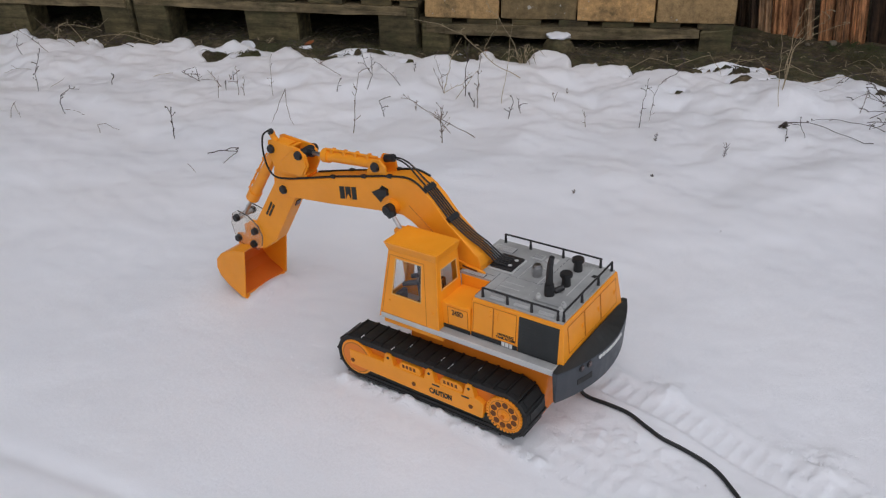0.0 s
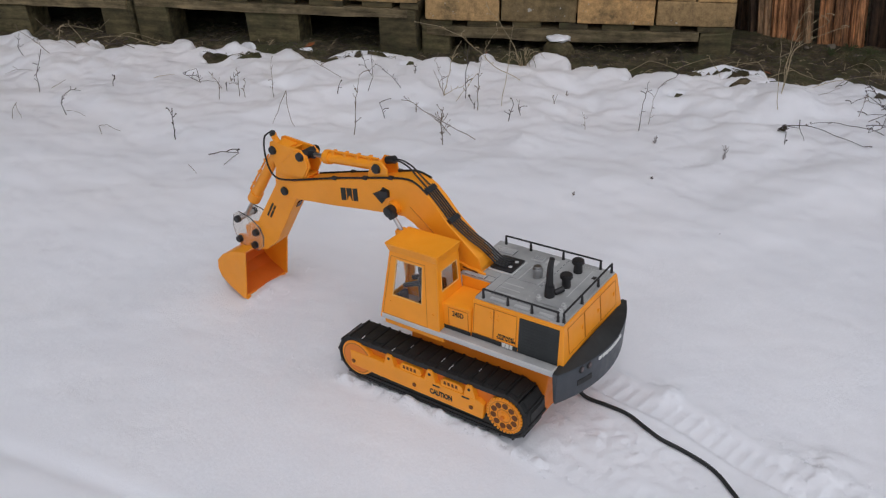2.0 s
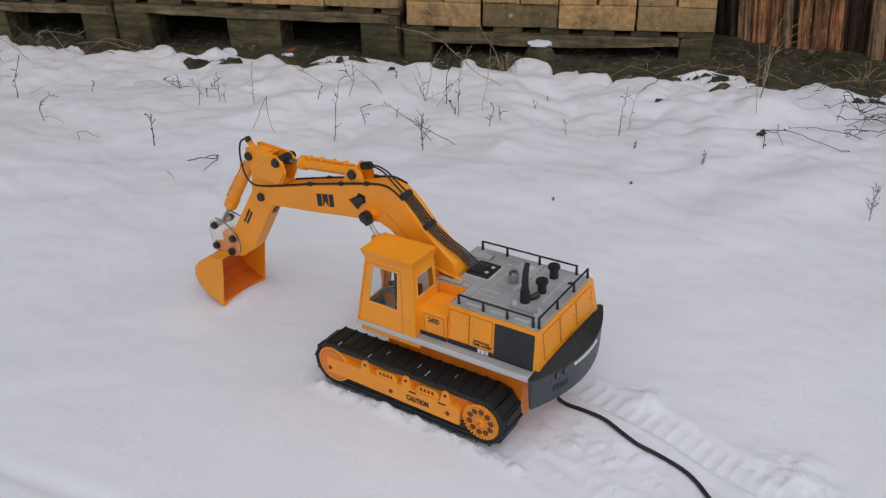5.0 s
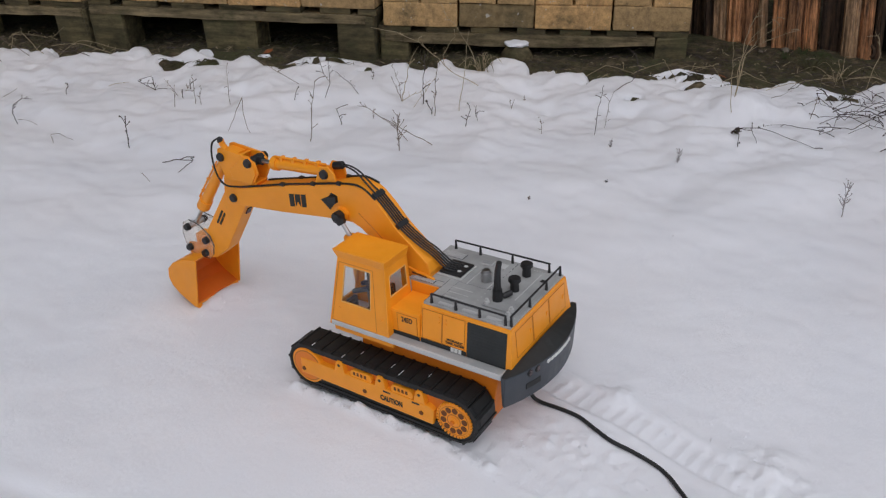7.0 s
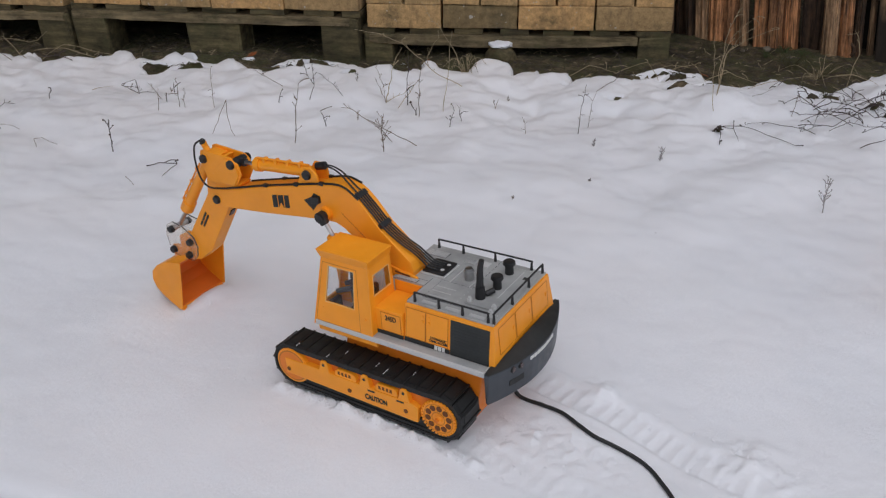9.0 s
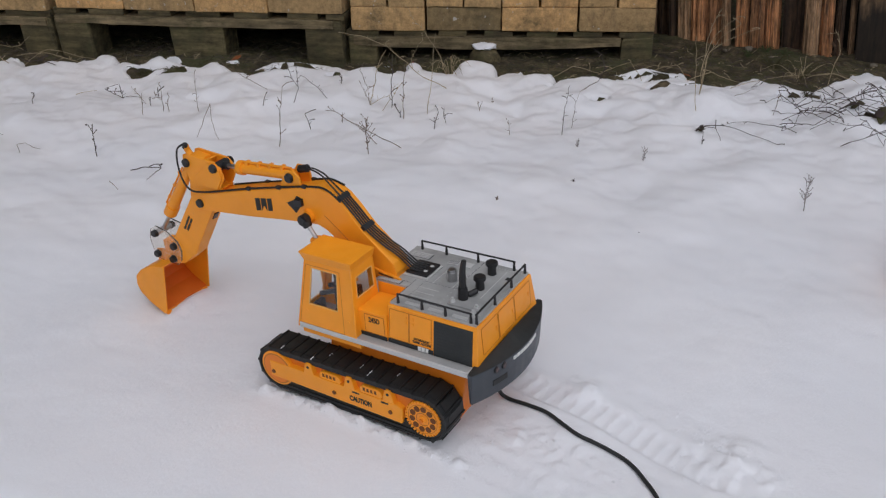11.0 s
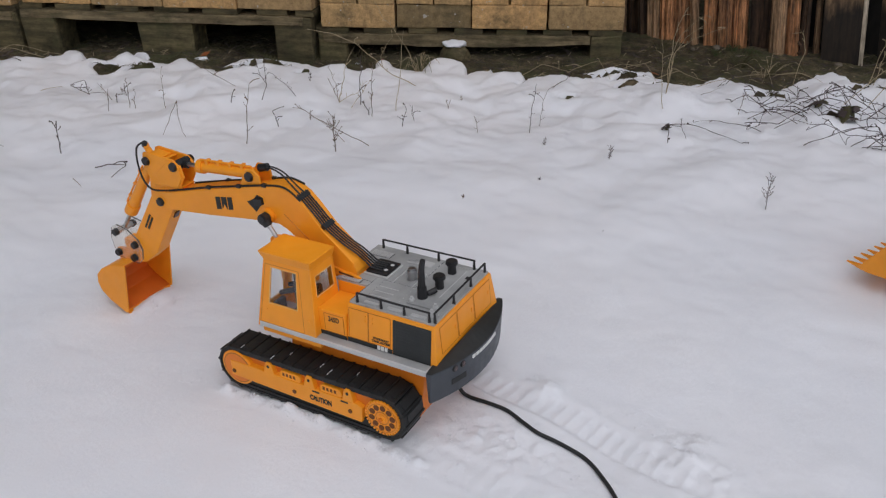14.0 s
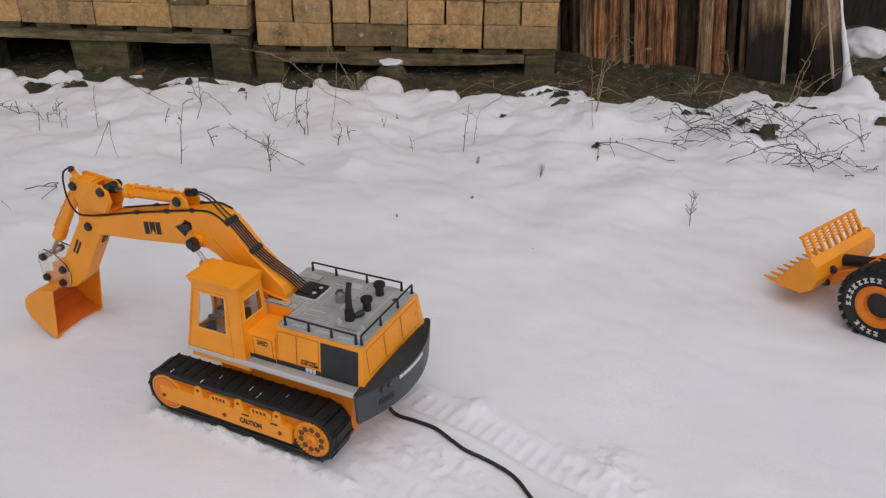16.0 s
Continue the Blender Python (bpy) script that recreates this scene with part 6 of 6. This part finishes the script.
bent([(-0.395, 0.65, 0.0), (-0.436, 0.623, 0.027), (-0.481, 0.594, 0.054), (-0.503, 0.579, 0.074), (-0.518, 0.57, 0.078)], "dry_stalk", STANDING, 0.0016, STALK, 325, (1,))
bent([(-0.446, 0.637, 0.0), (-0.465, 0.624, 0.026), (-0.487, 0.609, 0.045)], "dry_stalk", STANDING, 0.0013, STALK, 326)
bent([(-0.874, 0.791, 0.0), (-0.909, 0.759, 0.023), (-0.939, 0.732, 0.05), (-0.953, 0.72, 0.076)], "dry_stalk", STANDING, 0.0012, STALK, 327, (1,))
bent([(-0.59, 0.822, 0.0), (-0.584, 0.826, 0.041), (-0.573, 0.834, 0.092), (-0.556, 0.846, 0.133)], "dry_grass_stalk", PALE, 0.0016, STRAW, 328, (2,))
bent([(-0.477, 0.972, 0.0), (-0.528, 0.942, 0.041), (-0.568, 0.919, 0.089), (-0.595, 0.904, 0.115), (-0.639, 0.878, 0.129), (-0.689, 0.85, 0.127)], "dry_grass_stalk", PALE, 0.0017, STRAW, 329, (2, 3))
bent([(-0.591, 0.821, 0.0), (-0.599, 0.815, 0.026), (-0.609, 0.809, 0.052)], "dry_stalk", STANDING, 0.0012, STALK, 330, (1,))
bent([(-0.591, 0.821, 0.0), (-0.594, 0.819, 0.041), (-0.606, 0.81, 0.076)], "dry_stalk", STANDING, 0.0012, STALK, 331, (1, 2))
bent([(-0.592, 0.826, 0.0), (-0.56, 0.849, 0.025), (-0.539, 0.864, 0.051)], "dry_grass_stalk", PALE, 0.0012, STRAW, 332)
bent([(-0.553, 0.814, 0.0), (-0.529, 0.83, 0.033), (-0.511, 0.843, 0.064)], "dry_grass_stalk", PALE, 0.0012, STRAW, 333)
bent([(-0.543, 0.838, 0.0), (-0.543, 0.838, 0.034), (-0.539, 0.841, 0.075), (-0.536, 0.843, 0.116)], "dry_stalk", STANDING, 0.0020, TWIG, 334, (1, 2))
bent([(-0.47, 0.775, 0.0), (-0.469, 0.776, 0.04), (-0.467, 0.777, 0.079), (-0.463, 0.779, 0.121)], "dry_stalk", STANDING, 0.0016, STALK, 335, (1, 2))
bent([(-0.48, 0.778, 0.0), (-0.48, 0.778, 0.009), (-0.478, 0.779, 0.017)], "fallen_stalk", FALLEN, 0.0023, TWIG, 336, (1,))
bent([(-0.434, 0.817, 0.0), (-0.427, 0.821, 0.048), (-0.42, 0.826, 0.118), (-0.414, 0.829, 0.174)], "dry_grass_stalk", PALE, 0.0013, STRAW, 337)
bent([(-0.53, 1.062, 0.0), (-0.543, 1.054, 0.05), (-0.569, 1.039, 0.099), (-0.597, 1.023, 0.14), (-0.612, 1.015, 0.174)], "dry_grass_stalk", PALE, 0.0014, STRAW, 338)
bent([(-0.641, 1.081, 0.0), (-0.643, 1.08, 0.026), (-0.617, 1.096, 0.079)], "dry_grass_stalk", PALE, 0.0013, STRAW, 339, (2,))
bent([(-0.125, 0.847, 0.0), (-0.122, 0.848, 0.047), (-0.118, 0.85, 0.08), (-0.114, 0.852, 0.107)], "dry_stalk", STANDING, 0.0014, TWIG, 340, (2,))
bent([(-0.13, 0.91, 0.0), (-0.126, 0.911, 0.032), (-0.124, 0.912, 0.058), (-0.118, 0.915, 0.079)], "dry_stalk", STANDING, 0.0014, FROST, 341, (1, 2, 3))
bent([(-0.187, 1.114, 0.0), (-0.159, 1.125, 0.022), (-0.145, 1.13, 0.058), (-0.154, 1.126, 0.083), (-0.174, 1.119, 0.099)], "dry_stalk", STANDING, 0.0013, TWIG, 342, (2,))
bent([(-0.207, 1.307, 0.0), (-0.182, 1.307, 0.0), (-0.157, 1.311, 0.0)], "dry_grass_stalk", PALE, 0.0013, STRAW, 343)
bent([(-0.114, 1.318, 0.0), (-0.093, 1.324, 0.014), (-0.059, 1.335, 0.02), (-0.053, 1.337, 0.014)], "dry_grass_stalk", PALE, 0.0012, STRAW, 344)
bent([(-0.348, 0.9, 0.0), (-0.35, 0.899, 0.011), (-0.352, 0.898, 0.021)], "fallen_stalk", FALLEN, 0.0012, STALK, 345, (1,))
bent([(-0.348, 0.9, 0.0), (-0.346, 0.901, 0.012), (-0.342, 0.903, 0.023)], "fallen_stalk", FALLEN, 0.0012, STALK, 346)
bent([(-0.376, 0.75, 0.0), (-0.373, 0.752, 0.016), (-0.367, 0.755, 0.033)], "dry_stalk", STANDING, 0.0016, TWIG, 347, (2,))
bent([(-0.367, 0.784, 0.0), (-0.371, 0.782, 0.015), (-0.369, 0.783, 0.034)], "dry_stalk", STANDING, 0.0013, TWIG, 348, (1,))
bent([(-0.226, 0.808, 0.0), (-0.227, 0.807, 0.017), (-0.229, 0.807, 0.033)], "dry_stalk", STANDING, 0.0011, STALK, 349)
bent([(0.08, 1.098, 0.0), (0.073, 1.096, 0.057), (0.068, 1.095, 0.113), (0.064, 1.094, 0.163)], "dry_grass_stalk", PALE, 0.0013, STRAW, 350, (2,))
bent([(0.072, 1.14, 0.0), (0.072, 1.14, 0.067), (0.079, 1.142, 0.136), (0.088, 1.144, 0.169), (0.098, 1.146, 0.192)], "dry_grass_stalk", PALE, 0.0014, STRAW, 351, (3,))
bent([(0.072, 1.14, 0.0), (0.073, 1.14, 0.073), (0.09, 1.144, 0.131), (0.131, 1.154, 0.185)], "dry_grass_stalk", PALE, 0.0013, STRAW, 352, (3,))
bent([(0.072, 1.144, 0.0), (0.077, 1.145, 0.078), (0.099, 1.15, 0.125), (0.137, 1.159, 0.171)], "dry_grass_stalk", PALE, 0.0013, STRAW, 353, (3,))
bent([(0.071, 1.149, 0.0), (0.079, 1.151, 0.086), (0.113, 1.159, 0.125), (0.174, 1.173, 0.171)], "dry_grass_stalk", PALE, 0.0014, STRAW, 354, (3,))
bent([(0.13, 1.223, 0.0), (0.149, 1.227, 0.011), (0.17, 1.231, 0.024)], "fallen_stalk", FALLEN, 0.0010, STALK, 355)
bent([(0.23, 1.16, 0.0), (0.234, 1.161, 0.032), (0.239, 1.161, 0.055)], "dry_stalk", STANDING, 0.0012, STALK, 356, (1,))
bent([(-1.662, 0.645, 0.0), (-1.67, 0.633, 0.015), (-1.678, 0.62, 0.051), (-1.685, 0.609, 0.072), (-1.695, 0.593, 0.072), (-1.703, 0.581, 0.06)], "dry_grass_stalk", PALE, 0.0017, STRAW, 357, (1,))
bent([(-1.84, 0.66, 0.0), (-1.832, 0.674, 0.04), (-1.813, 0.705, 0.046), (-1.79, 0.743, 0.023), (-1.778, 0.765, 0.024), (-1.758, 0.797, 0.054)], "dry_grass_stalk", PALE, 0.0016, STRAW, 358)
bent([(-1.699, 0.624, 0.0), (-1.722, 0.586, 0.047), (-1.733, 0.569, 0.071), (-1.743, 0.553, 0.097)], "dry_stalk", STANDING, 0.0016, STALK, 359)
bent([(-1.721, 0.556, 0.0), (-1.735, 0.531, 0.037), (-1.752, 0.502, 0.072), (-1.754, 0.499, 0.09)], "dry_stalk", STANDING, 0.0014, STALK, 360, (1,))
bent([(-1.74, 0.492, 0.0), (-1.744, 0.485, 0.029), (-1.738, 0.495, 0.06)], "dry_stalk", STANDING, 0.0014, TWIG, 361)
bent([(-1.532, 0.795, 0.0), (-1.563, 0.754, 0.017), (-1.598, 0.708, 0.028), (-1.636, 0.657, 0.032)], "dry_grass_stalk", PALE, 0.0019, STRAW, 362)
bent([(-1.52, 0.685, 0.0), (-1.538, 0.659, 0.014), (-1.557, 0.632, 0.025), (-1.571, 0.612, 0.043)], "dry_stalk", STANDING, 0.0019, TWIG, 363, (1, 2))
bent([(-1.619, 0.439, 0.0), (-1.635, 0.41, 0.015), (-1.651, 0.382, 0.014)], "fallen_stalk", FALLEN, 0.0012, STALK, 364, (1,))
bent([(-1.531, 0.834, 0.0), (-1.566, 0.789, 0.025), (-1.609, 0.733, 0.036), (-1.643, 0.689, 0.026)], "dry_grass_stalk", PALE, 0.0016, STRAW, 365)
for i, (px, py) in enumerate(((-0.33, 1.24), (-0.24, 1.28), (-0.02, 1.38), (-0.14, 1.33))):
    bent([(px, py, 0.0), (px + 0.05, py + 0.02, 0.03), (px + 0.10, py + 0.01, 0.022), (px + 0.14, py - 0.02, 0.0)], "fallen_stalk", "pale dry grass stem lying on soil", 0.0016, STRAW, 30 + i, (1, 2))


def tuft(x, y, blades, reach, high, seed, label, mat, name="grass_tuft"):
    r = random.Random(seed)
    th = empty(name, pose(x, y, rest(x, y) - 0.006), label, "dry grass", "dry grass by the fence")
    for k in range(blades):
        a, l, h = r.uniform(0, 6.28), reach * r.uniform(0.5, 1.0), high * r.uniform(0.5, 1.0)
        c, s = math.cos(a), math.sin(a)
        part("grass_blade", hose([(0.1 * l * c, 0.1 * l * s, 0), (0.3 * l * c, 0.3 * l * s, h * r.uniform(0.5, 0.8)), (0.65 * l * c + r.uniform(-0.1, 0.1) * l, 0.65 * l * s + r.uniform(-0.1, 0.1) * l, h), (l * c, l * s, h * r.uniform(-0.1, 0.8))], lambda f: 0.0010 * (1 - 0.6 * f), 4, 3), mat if r.random() < 0.55 else LEAF, th)
    return th


tuft(0.215, 1.52, 22, 0.12, 0.045, 1, "tuft of withered straw-coloured grass on soil", STRAW)
tuft(0.145, 1.55, 22, 0.08, 0.05, 2, "tuft of withered green-brown grass on soil", LEAF)
tuft(-0.56, 1.13, 24, 0.06, 0.05, 3, "low tuft of withered grass by the pallet", STRAW)
tuft(-0.08, 1.60, 18, 0.07, 0.04, 4, "low withered grass on bare soil", LEAF)
tuft(-0.70, 1.08, 20, 0.06, 0.045, 5, "low tuft of withered grass in thin snow", LEAF)

for i, (px, py) in enumerate(((-1.300, 0.772), (-1.268, 0.785), (-1.222, 0.806), (-1.200, 0.815), (-0.735, 1.015), (-0.700, 1.030), (-0.880, 0.945), (-0.055, 1.285), (0.265, 1.345))):
    tuft(px, py, 16, 0.026, 0.012, 40 + i, "flattened withered grass in a bare patch of snow", LEAF)

# pale stems before the timber
bent([(0.10, 1.30, 0.0), (0.18, 1.40, 0.03), (0.30, 1.46, 0.035), (0.36, 1.44, 0.0)], "tall_grass_stem", "pale dry grass stem arching low", 0.0012, STRAW, 70)
bent([(0.29, 1.47, 0.0), (0.30, 1.50, 0.07), (0.285, 1.52, 0.115), (0.262, 1.51, 0.115)], "tall_grass_stem", "pale dry grass stem curling over", 0.0015, STRAW, 71)
for i, pts in enumerate(([(0.455, 1.46, 0.0), (0.47, 1.50, 0.10), (0.49, 1.54, 0.17), (0.525, 1.57, 0.20)], [(0.465, 1.45, 0.0), (0.47, 1.47, 0.05), (0.48, 1.49, 0.10)], [(0.42, 1.35, 0.0), (0.48, 1.44, 0.05), (0.56, 1.52, 0.09)], [(0.47, 1.36, 0.0), (0.52, 1.45, 0.06), (0.58, 1.54, 0.09)])):
    bent(pts, "tall_grass_stem", "pale dry stem rising from snow by the boards", 0.0015, STRAW, 80 + i, (1, 2))


def bramble(x, y, seed):
    """One thin trailing shoot of the tangle, lying in arcs on the snow."""
    r = random.Random(seed)
    a = r.uniform(-0.7, 0.7) + (math.pi if r.random() < 0.35 else 0)
    px, py, pts = x, y, []
    for k in range(5):
        pts.append((px, py, 0.002 if k in (0, 4) else r.uniform(0.004, 0.045)))
        l = r.uniform(0.025, 0.055)
        px, py = px + l * math.cos(a), py + l * math.sin(a) * 0.7
        a += r.uniform(-0.7, 0.7)
    return bent(pts, "bramble_shoot", "thin dark bramble shoot tangled over snow", r.uniform(0.0012, 0.0019), TWIG, seed, (1, 3, 4))


rb = random.Random(5)
for i in range(34):
    bramble(0.25 + rb.random() * 0.31, 1.06 + rb.random() * 0.25 + 0.07 * (i % 3 == 0), 200 + i)


def leaves(x, y, seed, size=1.0):
    r = random.Random(seed)
    th = empty("withered_leaves", pose(x, y, rest(x, y)) @ Matrix.Scale(size, 4), "dark clump of withered leaves lying in snow", "dead leaves")
    for k in range(9):
        b = bmesh.new()
        l, w = r.uniform(0.012, 0.022), r.uniform(0.005, 0.009)
        b.faces.new([b.verts.new(p) for p in ((-l, 0, 0), (-l * 0.3, -w, 0.003), (l * 0.6, -w * 0.7, 0.002), (l, 0, 0.004), (l * 0.6, w * 0.7, 0.002), (-l * 0.3, w, 0.003))])
        g = bmesh.ops.extrude_face_region(b, geom=b.faces[:])
        for v in [e for e in g["geom"] if isinstance(e, bmesh.types.BMVert)]:
            v.co.z += 0.0008
        b.transform(pose(r.uniform(-0.015, 0.015), r.uniform(-0.012, 0.012), 0.004 + 0.002 * k, r.uniform(-50, 50), r.uniform(-50, 50), r.uniform(0, 360)))
        part("leaf", b, LEAF if k % 2 else TWIG, th)
    return th


leaves(0.443, 1.215, 1, 1.25)
leaves(0.126, 0.966, 2, 0.45)
leaves(0.375, 1.275, 3, 0.7)


# odds and ends on the soil before the timber
RUSSET = plastic("russet_leaf", (0.28, 0.085, 0.022), 0.7, 0.3)
MOSS = plastic("dull_green_moss", (0.050, 0.072, 0.022), 0.85, 0.35)
PEBBLE = plastic("dull_pebble", (0.16, 0.135, 0.10), 0.8, 0.25)


def dead_leaf(x, y, z, size, turn, seed):
    r = random.Random(seed)
    own = bmesh.new()
    ring = [(-1.0, 0, 0.10), (-0.45, -0.42, 0.22), (0.25, -0.48, 0.05), (0.75, -0.22, 0.16), (1.0, 0.02, 0.30), (0.6, 0.34, 0.10), (0.1, 0.5, 0.24), (-0.5, 0.38, 0.06)]
    low = [own.verts.new((a * size, b * size, (c + r.uniform(-0.08, 0.08)) * size)) for a, b, c in ring]
    high = [own.verts.new(v.co + Vector((0, 0, 0.0009))) for v in low]
    k = len(low)
    for i in range(k):
        own.faces.new((low[i], low[(i + 1) % k], high[(i + 1) % k], high[i]))
    own.faces.new(low[::-1])
    own.faces.new(high)
    ob = part("dead_leaf", own, RUSSET)
    ob.matrix_world = pose(x, y, z, 12, -18, turn)
    return tagged(ob, "curled russet dead leaf lying at the pallet", "dead leaf", "dead leaves on the soil")


dead_leaf(-1.155, 0.985, rest(-1.155, 0.985) + 0.004, 0.017, 40, 1)
dead_leaf(-0.665, 1.115, rest(-0.665, 1.115) + 0.004, 0.013, 110, 2)
dead_leaf(-0.030, 1.400, rest(-0.030, 1.400) + 0.003, 0.011, 200, 3)


def pebble(x, y, r, seed):
    own = bmesh.new()
    bmesh.ops.create_icosphere(own, subdivisions=2, radius=1.0)
    for v in own.verts:
        n = 1 + 0.25 * noise.noise(v.co * 1.6 + Vector((seed, 0, 0)))
        v.co = Vector((v.co.x * r * 1.3 * n, v.co.y * r * n, v.co.z * r * 0.7 * n))
    ob = part("pebble", own, PEBBLE, smooth=True)
    ob.matrix_world = pose(x, y, rest(x, y) + 0.3 * r, 0, 0, seed * 50)
    return tagged(ob, "small dull brown pebble on damp soil by the boards", "pebble", "pebbles by the boards")


for px, py, pr, seed in ((0.362, 1.700, 0.009, 1), (0.050, 1.690, 0.011, 2), (-0.005, 1.660, 0.006, 3), (0.120, 1.640, 0.005, 4)):
    pebble(px, py, pr, seed)

# a hollow piece of log at the foot of the post
log = empty("hollow_log", pose(0.242, 1.742, soil_height(0.242, 1.742) + 0.020, 90, 0, 6), "short hollow log lying dark at the post's foot", "log")
own = bmesh.new()
rings = []
for k in range(18):
    a = 2 * math.pi * k / 18
    w = 1 + 0.08 * noise.noise(Vector((2 * math.cos(a), 2 * math.sin(a), 3)))
    rings.append([own.verts.new((r * w * math.cos(a), r * w * math.sin(a), z)) for r, z in ((0.021, 0.0), (0.021, -0.07), (0.015, -0.07), (0.015, 0.002))])
for k in range(18):
    a, b = rings[k], rings[(k + 1) % 18]
    for i in range(4):
        own.faces.new((a[i], a[(i + 1) % 4], b[(i + 1) % 4], b[i]))
part("log_wall", own, DAMPSLAB, log, smooth=True)
part("log_core", rod((0, 0, -0.066), (0, 0, -0.050), 0.0155, seg=14), BLACKWOOD, log, "black rotten core")

for px, py, seed in ((0.095, 1.685, 21), (0.060, 1.640, 22), (0.150, 1.665, 23)):
    tuft(px, py, 26, 0.030, 0.022, seed, "small green clump of moss and weeds on soil", MOSS, "moss_clump")


# litter of dead grass, twigs and crumbs on the bare soil
def litter(count, seed):
    r = np.random.RandomState(seed)
    verts, faces = [], []
    xs = r.uniform(-2.0, 0.75, count)
    ys = np.interp(xs, EDGE_X, EDGE_Y) + r.uniform(-0.10, 0.34, count)
    zs = soil_height(xs, ys)
    bare = zs > snow_height(xs, ys) - 0.004
    for px, py, z in zip(xs[bare], ys[bare], zs[bare]):
        a, l, w, up = r.uniform(0, 6.28), r.uniform(0.006, 0.030), r.uniform(0.0005, 0.0012), r.uniform(0.0, 0.4)
        d, s = Vector((math.cos(a), math.sin(a), up)) * l, Vector((-math.sin(a), math.cos(a), 0)) * w
        o = Vector((px, py, z))
        ring = [o + s, o - s, o + Vector((0, 0, 1.6 * w)), o + d * 0.6 + s * 0.8 + Vector((0, 0, 0.1 * l)), o + d * 0.6 - s * 0.8 + Vector((0, 0, 0.1 * l)), o + d * 0.6 + Vector((0, 0, 0.1 * l + 1.4 * w)), o + d]
        i = len(verts)
        verts += [tuple(v) for v in ring]
        faces += [(i, i + 1, i + 4, i + 3), (i + 1, i + 2, i + 5, i + 4), (i + 2, i, i + 3, i + 5), (i + 3, i + 4, i + 6), (i + 4, i + 5, i + 6), (i + 5, i + 3, i + 6), (i, i + 2, i + 1)]
    return verts, faces


for name, count, seed, mat, label in (("dead_grass_litter", 420, 1, STRAW, "scattered pale dead grass bits on bare soil"), ("twig_litter", 1500, 2, TWIG, "scattered dark twigs and leaf bits on soil"), ("moss_litter", 2600, 3, LEAF, "scattered green-brown moss and grass bits on soil")):
    v, f = litter(count, seed)
    me = bpy.data.meshes.new(name)
    me.from_pydata(v, [], f)
    me.materials.append(mat)
    tagged(new(name, me), label, "plant litter", kind="stuff")
